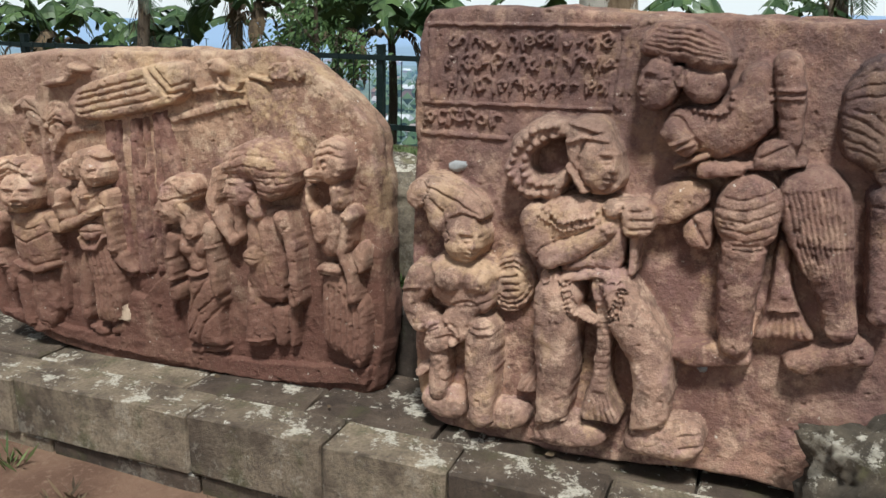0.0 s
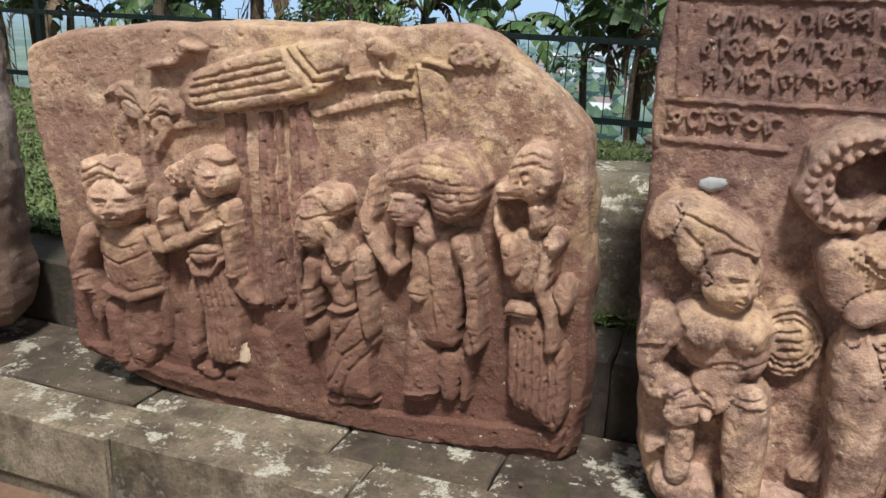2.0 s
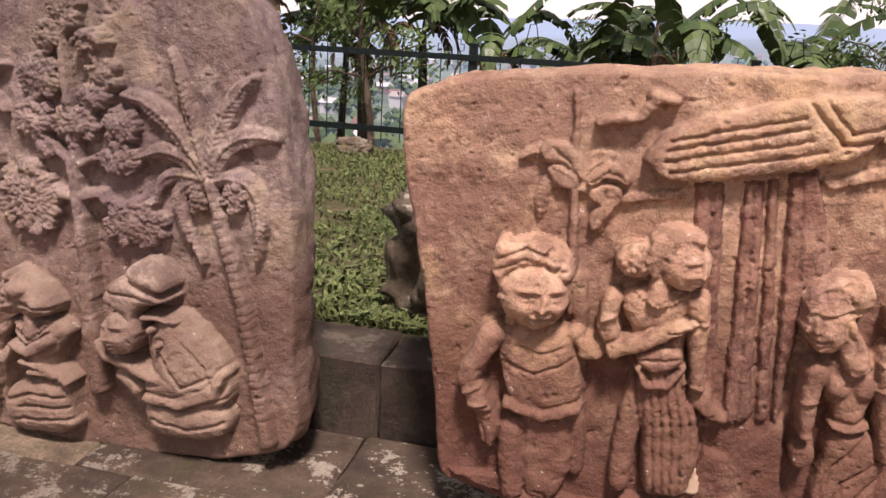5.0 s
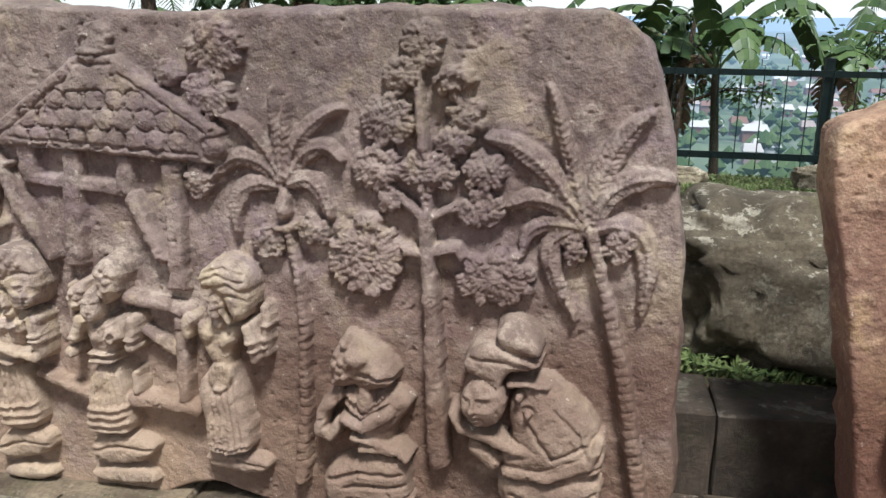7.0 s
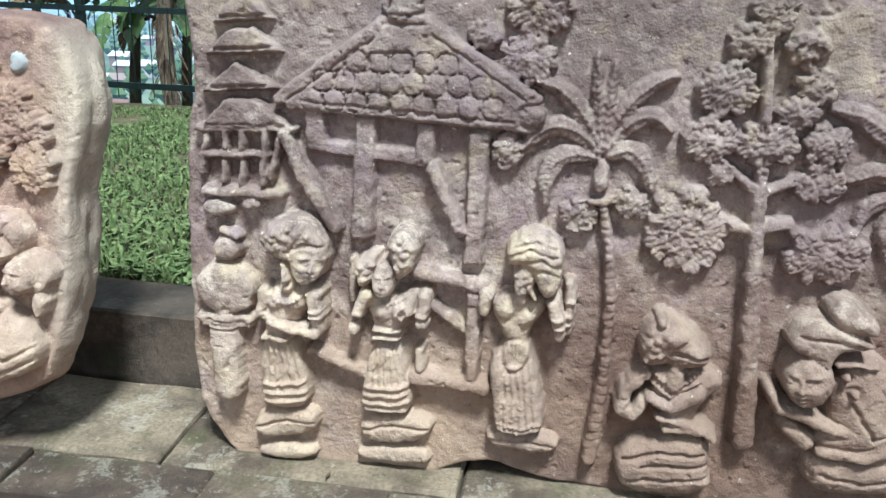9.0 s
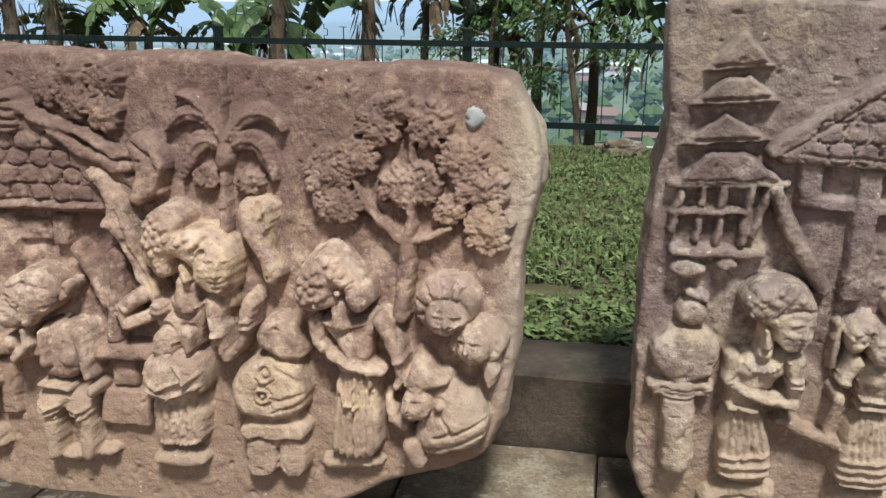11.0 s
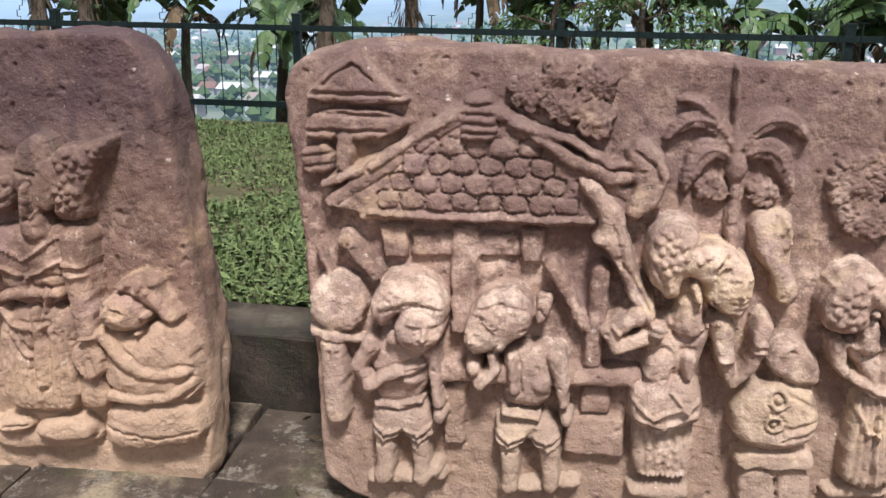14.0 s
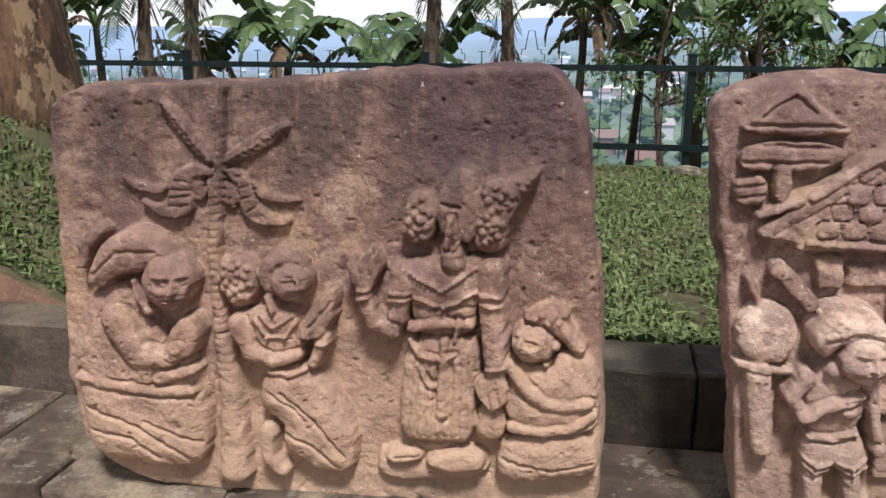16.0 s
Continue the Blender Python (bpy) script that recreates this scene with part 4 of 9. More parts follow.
R.ridge(0.8, 0.8, [(29.4, 37.9), (39, 38.1)])
R.mass(5, 3.8, 7, [(11.7, 56.5), (20.3, 61.3), (30.1, 60.7), (36.5, 57.1), (36.2, 49.9), (35.8, 44.1), (27.9, 41), (19.9, 42.5), (14.5, 46.7), (12.1, 51)])
R.swell(21, 53.1, 4.2, 2.5)
R.swell(30.7, 54.1, 4.1, 2.5)
R.groove(0.6, 0.6, [(14.6, 45.7), (25.7, 43.8), (35.4, 48)])
R.mass(6.4, 2, 3, [(17.9, 41.6), (27.4, 46.8), (31.8, 45.6), (28.8, 35.6), (25.8, 31.4), (19.6, 34)])
R.ridge(0.7, 0.7, [(20.1, 40.1), (24.4, 36.2)])
R.limb(5.9, [(10.2, 51.6, 5.1), (7.3, 43.7, 4.3), (11.3, 37.6, 3.9), (17.1, 36.6, 3.5)])
R.ridge(0.8, 0.8, [(4.1, 47.9), (11.6, 50)])
R.curls(14.7, 36.4, 2.9, 3, 1, 0.8)
R.mass(6.8, 1.6, 3, [(15.3, 36.3), (22.2, 38.6), (25.8, 35.5), (24, 31.1), (17.1, 27), (12.3, 30.2)])
R.groove(0.5, 0.6, [(17.6, 33.1), (23.5, 35.1)])
R.limb(8.3, [(23.7, 32.5, 1.7)])
R.mass(6.6, 3.4, 4, [(3.6, 77.1), (5.7, 83.5), (10.4, 85.3), (15.7, 84.4), (21.8, 82.1), (27.8, 79.1), (31.2, 75.1), (31.1, 72.1), (23.4, 72.3), (20.8, 70.2), (20, 65.4), (16, 65.8), (12.5, 69.4), (10.1, 74.6)])
R.visage(7.3, 25, 66.4, 7.2, 7.5, 42)
R.mass(6.6, 2.6, 3, [(3, 76.6), (4.6, 82.3), (9.5, 84.7), (12.2, 81.2), (10.3, 76.3), (7.4, 72.7)])
R.groove(0.6, 0.7, [(12.8, 81.2), (18.9, 79.1), (30.1, 74.1)])
R.groove(0.6, 0.7, [(12.7, 77.6), (17.3, 74.5), (18.9, 69.2)])
R.limb(8.3, [(19.3, 66.8, 1.7)])
R.start("carved_shield", 4, "low round shield with a gripping fist")
R.ell(40.1, 52.8, 8.2, 10.2, -0)
R.arc(40.1, 52.8, 7.5, 0.7, 0, 360)
R.arc(40.1, 52.8, 6, 0.5, 0, 360)
R.cap(36.8, 55.3, 42.7, 56.8, 1.1, 1.1)
R.cap(37, 53.1, 43.3, 54.5, 1.1, 1.1)
R.cap(37.2, 50.9, 43.4, 52.2, 1.1, 1.1)
R.cap(37.8, 48.8, 42.6, 49.7, 1.1, 1.1)
R.start("carved_ram_figure", 10, "large horned stone figure in profile striding forward", False)
R.mass(3, 1.4, 2.5, [(50.5, 52), (54.2, 53.4), (54.9, 38.6), (56.7, 28.3), (56.5, 20.7), (43, 18), (49.3, 25.1), (52.1, 34.6)])
R.pleats(4, 0.6, [(53, 31.2), (46.1, 19.4)], [(55.5, 31.6), (55.2, 21.2)])
R.limb(5.7, [(56.7, 52.9, 7.7), (57, 40.7, 7.4), (58.2, 28.6, 6.4), (57.7, 15.9, 5.4), (57.1, 10.4, 4.7)])
R.mass(4.6, 3, 4, [(52.1, 11.6), (62.1, 15.9), (69.6, 14.9), (75, 13.4), (75.4, 9.6), (68.3, 6.2), (55.5, 4.9)])
R.limb(6.5, [(73, 57.1, 6.7), (79.9, 48, 7), (85.3, 40.5, 6.6), (87.5, 29, 6), (87.1, 17.8, 5.4)])
R.mass(5.6, 3.4, 4, [(80.1, 15), (89.1, 19.9), (95.5, 21.6), (102.2, 21.2), (103.8, 15.5), (100.2, 10.1), (88.6, 9.1), (80.7, 9.9)])
R.groove(0.6, 0.7, [(96.6, 18.1), (102.1, 19.3)])
R.groove(0.6, 0.7, [(97, 14.8), (102.8, 16.1)])
R.mass(5.4, 4, 7, [(44.1, 78.7), (53, 82.5), (63.4, 82.7), (70.6, 81.8), (75.4, 75.7), (75.4, 67.5), (73.7, 60.2), (59.8, 58.2), (55.9, 61.5), (47, 66.9), (43.8, 72.1)])
R.limb(6.7, [(52.6, 58.4, 2.1)])
R.limb(8.3, [(58.3, 58.4, 1.7), (66.4, 61, 1.9), (74.2, 61.3, 1.7)])
R.limb(8.3, [(59.1, 56.4, 1.4), (62.4, 49, 1.6), (69.5, 47.2, 1.7), (74.9, 51.3, 1.5), (76.3, 57.2, 1.3)])
R.beads(1.4, 0.9, [(59.1, 56.4), (62.4, 49), (69.5, 47.2), (74.9, 51.3), (76.3, 57.2)])
R.mass(7.4, 1.4, 2.5, [(65.7, 59.4), (70, 60), (72.7, 51.1), (74.5, 42), (73.7, 33.2), (75.4, 24.9), (80.5, 17.7), (72.6, 16.9), (65.9, 16.4), (68.9, 27.1), (69.6, 37.7), (69.5, 48)])
R.pleats(5, 0.6, [(70, 25.5), (68.2, 17.2)], [(74.2, 26.4), (78.4, 18.5)])
R.rings(69, 56.5, 72.8, 27.8, 4.2, 14)
R.limb(7.3, [(47.8, 75.2, 5.3), (49.5, 67.6, 4.6), (53.5, 64.6, 4)])
R.limb(8.3, [(53.5, 64.6, 4), (62.2, 68.8, 3.4), (70.2, 74.8, 2.7)])
R.limb(7.9, [(70.6, 80.8, 2.8), (75.6, 80.4, 2.9)])
R.curls(69.9, 74.3, 2, 3, 1, 0.8)
R.mass(8.6, 2.4, 3, [(73.4, 81.1), (77.5, 84.3), (82, 83), (83.4, 79.1), (82.9, 74.6), (77.1, 72.3), (74, 74.6)])
R.groove(0.5, 0.8, [(76.2, 81.1), (82.6, 81.8)])
R.groove(0.5, 0.8, [(76.4, 78.5), (83.2, 79.2)])
R.groove(0.5, 0.8, [(76.4, 75.9), (83.1, 76.6)])
R.limb(6.3, [(77.9, 72.7, 1.8), (77.7, 63.1, 1.6)])
R.beads(1.4, 1, [(49.8, 79.7), (56.4, 75.3), (64.8, 77.9), (68.6, 81.6)])
R.beads(1.1, 0.8, [(49.1, 77.5), (56.6, 72.7), (66.7, 76.1)])
R.limb(7.9, [(60.6, 75.4, 1.5)])
R.limb(5.3, [(55.5, 102.3, 3), (47.7, 102.1, 3.8), (41.5, 96.8, 4.2), (40, 89, 4.4), (44.9, 83.6, 3.9), (52, 84.3, 3.1), (55.1, 88.3, 2.2)])
R.beads(2.4, 1.2, [(52.8, 103.5), (45.9, 102.2), (40.2, 95.9), (38.2, 88.8), (43.2, 82.1), (51.2, 83.2)])
R.beads(2.2, 1.2, [(52.3, 100.1), (47.1, 98.4), (43.5, 94.4), (42.6, 89.2), (46.5, 85.3), (52.7, 86.4)])
R.mass(6, 3.4, 5, [(54.2, 98.3), (55.3, 104.6), (61.1, 106.8), (66.6, 105.4), (69.8, 98.1), (73.3, 90.3), (71.2, 84.8), (64.2, 83.3), (60.6, 85.8), (56.7, 90.1)])
R.visage(7.5, 65.6, 93.5, 6.2, 8.8, 48)
R.ridge(1.2, 0.9, [(54.7, 98.6), (60.8, 100.7), (68.4, 100.5)])
R.ridge(1, 0.8, [(55.7, 104.5), (65.7, 102.4)])
R.limb(8.9, [(56.5, 91.8, 1.2), (61.7, 85.2, 1.5)])
R.start("carved_kneeling_hero", 8, "dark stone figure leaning forward with a capped head", False)
R.mass(3.2, 1.4, 2.5, [(116.3, 77.1), (119, 75.9), (121.5, 62.3), (125.2, 55.1), (129.5, 49.2), (119.9, 49.1), (111.7, 46.9), (115.5, 55.1), (116.4, 66.3)])
R.pleats(6, 0.6, [(117, 56.1), (114.1, 48.4)], [(123.5, 57.1), (127.3, 49.9)])
R.ridge(1, 0.8, [(115.8, 56.7), (124.3, 57.7)])
R.mass(4.4, 2, 3, [(89.6, 42.2), (103.8, 45.8), (112.5, 44.9), (113.8, 40.3), (104.6, 38.3), (96.9, 36.8), (91.6, 38.5)])
R.limb(4.9, [(107.7, 73, 6.4), (107.3, 63.4, 5.8), (107.6, 52.2, 5.1), (108.3, 46.6, 4.8)])
R.mass(4.4, 2.4, 3, [(121, 43.7), (128.7, 47.8), (139.3, 53.5), (143.9, 49), (143, 45.5), (133.3, 44.4), (126.7, 40), (122.7, 41.6)])
R.mass(5.4, 4.4, 8, [(113.5, 90.7), (119.9, 96.6), (126.9, 96.5), (133.2, 91.1), (135.1, 76.4), (136.6, 64.5), (139.4, 52.5), (131.6, 50.4), (128.5, 60.3), (123.3, 68.8), (117.7, 77.3)])
R.pleats(11, 0.7, [(115.8, 89.4), (120.7, 76.1), (130.9, 54.4)], [(131.9, 92.5), (134.6, 76.3), (138.1, 55.6)])
R.mass(3.3, 4.4, 9, [(81.2, 105.9), (85.8, 110.3), (95, 110.8), (100.4, 115.7), (102.6, 121.8), (109.1, 124.5), (111.7, 114.8), (112, 105.8), (106.6, 100.5), (98.1, 96), (91.8, 97.8), (83.4, 100.6)])
R.limb(5.3, [(113.4, 122.9, 4), (114.9, 116.4, 4), (115.9, 107.5, 3.5), (116.4, 103.7, 3.2)])
R.ridge(0.9, 0.9, [(110, 115.9), (119.2, 116.9)])
R.ridge(0.9, 0.9, [(110.2, 113.8), (119.4, 114.9)])
R.mass(3.8, 2, 3, [(90.6, 77), (94.3, 81.9), (98.5, 81.4), (99.9, 72), (94.8, 70.2), (91.1, 73.1)])
R.groove(0.6, 0.7, [(93.1, 79.2), (97.7, 72.5)])
R.mass(4.4, 2, 4, [(80.1, 85.6), (88, 90.2), (97.7, 89.2), (97.5, 84.1), (89.3, 77.6), (81.2, 75.9)])
R.limb(6.3, [(95.3, 93.7, 2.8), (104.3, 94.5, 2)])
R.limb(6.7, [(85.2, 103.6, 3.8), (89.4, 99.5, 3.1)])
R.ridge(0.9, 0.9, [(85, 99.8), (90.6, 102.7)])
R.ridge(0.9, 0.9, [(86.1, 98.3), (91.5, 100.9)])
R.limb(6.1, [(87, 93.6, 1.1), (94.9, 97.6, 1.2)])
R.mass(5.8, 4.2, 7, [(98.4, 84.2), (101.7, 91.1), (107.3, 94.3), (113.6, 92.2), (115.9, 86.3), (116.3, 76.8), (112.6, 74), (103.8, 72.9), (99.2, 77.3)])
R.groove(0.5, 0.4, [(99.4, 87), (106.6, 86.9), (113.9, 90)])
R.groove(0.5, 0.4, [(99.1, 84.3), (107, 83.9), (115.1, 87.5)])
R.groove(0.5, 0.4, [(99.5, 81.5), (107.4, 80.8), (115.4, 84.1)])
R.groove(0.5, 0.4, [(100.1, 78.7), (107.7, 78), (115.8, 81.1)])
R.groove(0.5, 0.4, [(101.3, 76.3), (108, 75.5), (115.8, 78.3)])
R.limb(6.9, [(102.7, 95.1, 1.1), (111.5, 95.7, 1.2), (120.1, 97.4, 1.2)])
R.mass(6.6, 2, 3, [(106.8, 95.9), (109.3, 101.8), (114.1, 104), (118.3, 101), (117.9, 97.9), (120.2, 96.6), (111.6, 94.8)])
R.groove(0.5, 0.7, [(109, 98), (115.1, 101.8)])
R.mass(5.6, 3, 4, [(83.7, 122.7), (92.3, 120.7), (97.8, 121.7), (98.3, 117.1), (96.3, 112.1), (90.4, 111), (86.1, 115)])
R.visage(6.9, 79.8, 116.6, 6.2, 7.9, -48, -12)
R.mass(6.2, 4, 6, [(73.2, 124.3), (73.9, 130.2), (78.5, 134), (86.2, 135), (94.4, 131.5), (99.9, 125.5), (99.4, 121.4), (92.4, 120.4), (84.4, 122.7), (78, 124)])
R.pleats(5, 0.5, [(75.4, 126.3), (84.2, 125), (98.1, 123.2)], [(79.5, 132.6), (89.6, 132), (96.7, 128.4)])
R.limb(8.3, [(84.8, 120.8, 1.4), (86, 116.5, 1.2)])
R.beads(1.6, 1.1, [(98.7, 120.2), (100.4, 112.7), (98.5, 108.9), (89.7, 110.2)])
R.start("cement_plug", 1.2, "small grey cement plug in the red stone", False)
R.limb(0.6, [(100.3, 35.1, 1.1)])
R.start("cement_plug", 1.2, "grey cement mend on the red stone", False)
R.mass(0.7, 0.3, 0.8, [(14.2, 86.5), (16.1, 88.6), (20.4, 88.8), (20.4, 87), (17.1, 85.2)])
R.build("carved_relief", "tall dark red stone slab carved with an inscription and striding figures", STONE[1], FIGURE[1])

# ---- slab b ----
R = Relief((2.608, 0.091, 0.055), (-3.014, 0.264), 0.22, 2, [(0, 112.7), (5.4, 117.1), (21.6, 120.1), (52.5, 123.3), (81.6, 124.7), (109.2, 125.1), (141.6, 126.9), (152.3, 121.8), (161.8, 115.3), (171.5, 107.1), (176.9, 99.6), (179.7, 78.5), (182, 54.6), (183.4, 32.4), (182.3, 15.9), (179.9, 4.5), (163.1, 0), (134.3, 0), (103.8, 1.3), (71.7, 4.1), (48.4, 6.5), (24.2, 15.4), (15.4, 18.2), (13.6, 39.2), (10, 58.9), (6.2, 82.7), (1.9, 97.9)])
R.start("carved_pillar", 4, "tall fluted pavilion pillar")
R.plate(1.3, [(71, 99.2), (77.6, 99.6), (82.4, 39.5), (76.3, 38.7)])
R.groove(0.7, .45, [(74.8, 98.8), (79.5, 40.8)])
R.start("carved_pillar", 4, "tall fluted pavilion pillar")
R.plate(1.7, [(82, 100), (86.3, 100.9), (91.2, 42.4), (84.5, 40.8)])
R.groove(0.6, .45, [(84.3, 99.5), (87.7, 41.9)])
R.start("carved_pillar", 4, "tall narrow pavilion pillar")
R.plate(1.4, [(87, 101.3), (89.6, 101.8), (95.4, 42.9), (92.3, 42.2)])
R.start("carved_pillar", 4, "short broad pavilion pillar")
R.plate(1.9, [(91.6, 102.8), (97.8, 104.2), (104.6, 79.8), (98.7, 76.5), (97.8, 43.3), (96.1, 42.3)])
R.groove(0.6, .45, [(94.3, 101.8), (97, 78.2)])
R.start("carved_boat_roof", 5, "long ribbed boat-shaped roof", False)
R.mass(3.4, 1.6, 3, [(58.3, 104.6), (62.6, 111.2), (69.8, 114.2), (92.9, 120), (100.8, 121.9), (109.7, 121.9), (110.9, 116.5), (109.4, 111.1), (101.4, 106.1), (66.5, 98.7), (60.9, 101.8)])
R.groove(0.6, 0.8, [(64.7, 109), (92.2, 116.1)])
R.groove(0.6, 0.8, [(63.7, 106.6), (93, 113.6)])
R.groove(0.6, 0.8, [(63.3, 104.2), (94.7, 111.1)])
R.groove(0.6, 0.8, [(64.7, 101.8), (97.7, 108.7)])
R.groove(0.8, 1, [(92.5, 120), (101.2, 110.6), (109.7, 112)])
R.groove(0.6, 0.8, [(96.1, 120.5), (102.7, 113.1), (110.2, 115)])
R.rings(66.4, 106.3, 94.7, 112.9, 2.9, 12)
R.limb(2.2, [(47.6, 112, 1.3), (56.9, 113.5, 1.3), (59.9, 117.1, 1.8)])
R.limb(2.2, [(59.9, 118.6, 2), (64.3, 117.6, 1.3)])
R.start("carved_eave", 2.5, "slanting post under the roof")
R.plate(1.8, [(129.7, 117.2), (138.2, 114.7), (144.2, 95.7), (134.2, 95)])
R.start("carved_eave", 2.5, "long toothed eave")
R.plate(1.4, [(98.1, 102.6), (128, 110.4), (130.4, 107.6), (100.2, 99.6)])
R.rings(99.6, 101.3, 129.5, 109.2, 3.6, 16)
R.start("carved_eave", 2.5, "short eave board")
R.plate(1.4, [(53.1, 95.5), (68.8, 98.1), (68.9, 95.2), (53.8, 92.6)])
R.start("carved_vine", 2.5, "low curling branches and knobs")
R.cap(110.5, 111.9, 119.1, 113.4, 1.2, 1.1)
R.cap(119.1, 113.4, 120, 110.8, 0.9, 0.8)
R.cap(119.8, 113, 128.5, 112.2, 1.2, 0.8)
R.arc(124.7, 117.3, 4.7, 0.8, 20, 170)
R.ell(119.8, 120.6, 4.5, 2.9, -20)
R.ell(116.4, 121.8, 1.6, 1.1, -0)
R.cap(110.7, 118.6, 111.8, 113.3, 1.3, 1.1)
R.ell(144.4, 119.6, 5.6, 3.3, -10)
R.clump(146.2, 119.7, 7.6, 3, 1.3, 1.2)
R.cap(132.5, 117.7, 140.3, 116.4, 1, 1)
R.start("carved_tree", 2, "low palm fronds and a slim trunk")
R.cap(41.9, 118, 42.9, 108, 1, 1)
R.cap(42.6, 108, 45.5, 65.9, 1.3, 1.5)
R.frond(44, 96.3, 38, 107.7, 30.4, 102.1, 2.4)
R.frond(44, 96.3, 34.9, 101.7, 35.7, 88.3, 2.1)
R.frond(45.1, 96.4, 47.2, 106.8, 55, 100, 2.7)
R.frond(45.1, 95.7, 53.5, 98.5, 49.9, 86.3, 2.4)
R.cap(47.2, 73.9, 50.6, 24.8, 2.2, 2.3)
R.ell(47.8, 57.4, 3.8, 4.2, -0)
R.start("carved_frond", 3, "drooping stone fronds of a small palm")
R.form(1.2, .9, [(34.3, 104.7), (36.2, 106.8), (40.6, 106.7), (44.2, 103.9), (45.5, 98.6), (44.4, 96.6), (41.9, 98.7), (38.6, 100.1), (36.1, 102.2)])
R.form(1.2, .8, [(36.1, 100.6), (40.1, 101.5), (43.3, 98.8), (44.8, 96.3), (41.8, 95.4), (38.2, 96.8)])
R.form(1.2, .9, [(45.9, 97.3), (48.5, 101.7), (52.1, 102.9), (55.6, 100.3), (56.3, 97.4), (52.7, 98.5), (49.9, 99.2), (47.7, 96.5)])
R.form(1.2, .8, [(46.6, 95.7), (50.9, 97.7), (54.9, 96.3), (53.8, 92.7), (50.1, 86.8), (48.3, 85.6), (47.6, 89.2), (50.2, 92.7), (47.3, 93.2)])
R.groove(0.5, .5, [(37.5, 105.5), (41.9, 102.1), (44.4, 98.2)])
R.groove(0.5, .5, [(47.3, 97.7), (51, 100.6), (54.9, 98.6)])
R.groove(0.5, .5, [(50.9, 96.2), (49.9, 88.7)])
R.start("carved_ground", 4, "rough carved ground ledge")
R.plate(2.5, [(72.5, 8.6), (80.9, 34.4), (87.2, 32.8), (91.5, 38.2), (98.6, 45.4), (101.2, 23.3), (107.2, 6.8)])
R.plate(2, [(16.9, 19.5), (25.5, 16.7), (49.4, 10.9), (72.5, 8.6), (104.2, 5.8), (134.3, 4.6), (179.4, 9), (180.4, 16.3), (133.6, 12.7), (88.2, 14.4), (49.3, 16.6), (30.7, 20.9)])
R.start("carved_guard", 9, "pot-bellied stone guard with a crown", False)
R.mass(2, 2, 4, [(32.4, 37.4), (47.8, 41.2), (49.6, 30.6), (48.5, 21.3), (44.6, 14.7), (37.8, 16.9), (36.7, 28.8), (33.3, 32)])
R.limb(2.3, [(33.3, 34.8, 3.8), (34.3, 26.6, 3.3), (35.2, 17.4, 2.9)])
R.mass(1.5, 1.5, 2, [(34.4, 16.4), (42.7, 18), (43.8, 13.5), (35.1, 11.8)])
R.mass(3.1, 3.6, 8, [(28.7, 61), (34.1, 63.2), (43.5, 63.5), (47.2, 60.4), (49.3, 53.7), (50.3, 45.9), (47.8, 40.3), (41.1, 38.9), (33.9, 40.3), (31.3, 46.3), (29.2, 53.2)])
R.limb(5.8, [(32.4, 42.1, 1.5), (41.2, 39.6, 1.7), (49.5, 42.5, 1.5)])
R.groove(0.7, 0.6, [(30.9, 52.5), (38.5, 50.7), (48, 55.3)])
R.groove(0.6, 0.5, [(33.9, 57.2), (39.6, 56.1), (45.3, 58.1)])
R.limb(3.3, [(47.5, 61.3, 2.3), (50.5, 57.3, 2)])
R.mass(3.6, 1.6, 2, [(48.1, 60.5), (54.5, 61.2), (55.2, 56.1), (48.6, 54.3)])
R.limb(4.9, [(27.1, 59.3, 3.5), (24.2, 52.6, 3.2), (22.4, 47.4, 3), (25, 41.9, 2.7), (27.2, 39.3, 2.5)])
R.mass(4.4, 1.2, 2, [(24.5, 39.6), (30, 40.3), (30.8, 34.4), (29.5, 28.5), (27.3, 30.3), (25.3, 34.6)])
R.ridge(0.7, 0.6, [(20.7, 44.1), (26.3, 46)])
R.ridge(0.8, 0.7, [(23.4, 41.3), (30, 41.8)])
R.groove(0.5, 0.6, [(26.7, 35.7), (28.3, 29.9)])
R.mass(5.4, 3, 3, [(25.7, 79.2), (27.5, 83.7), (29.9, 81.9), (34.7, 84.3), (40.2, 83.1), (44.2, 80.5), (45.5, 74.7), (42.8, 74), (40.4, 77.1), (35.4, 77.7), (30.7, 75.6), (29, 70.6), (26.8, 74.2)])
R.visage(6.1, 36.9, 70.3, 8.3, 7.9, 20)
R.groove(0.6, 0.6, [(27.4, 78.7), (34.6, 82), (43.4, 79.4)])
R.groove(0.6, 0.6, [(27.7, 76.3), (34.5, 79.6), (43.7, 77.1)])
R.limb(6.3, [(29, 69.7, 1.3)])
R.limb(5.3, [(31.5, 63.9, 1.8)])
R.limb(6.7, [(41, 79.9, 1.9)])
R.start("carved_attendant", 9, "slim stone attendant with folded arms", False)
R.mass(1.4, 1.6, 2, [(60.8, 19.1), (69.2, 19.3), (71.4, 15.9), (65.1, 14.2)])
R.mass(1.4, 1.6, 2, [(72, 19), (78.3, 21.7), (78.4, 17), (72, 15.3)])
R.mass(2, 2, 3, [(62.2, 53.5), (66.3, 52.2), (65.4, 39.9), (64.5, 30.9), (64, 21.4), (59.1, 20.7), (58.8, 31.9), (60.3, 44.5)])
R.mass(3, 2.5, 5, [(62.7, 54.4), (73.5, 55.6), (77.1, 48.4), (79.2, 38.2), (79.7, 29.5), (78.3, 21.7), (67.3, 21.2), (66.6, 31.2), (65.1, 39.9)])
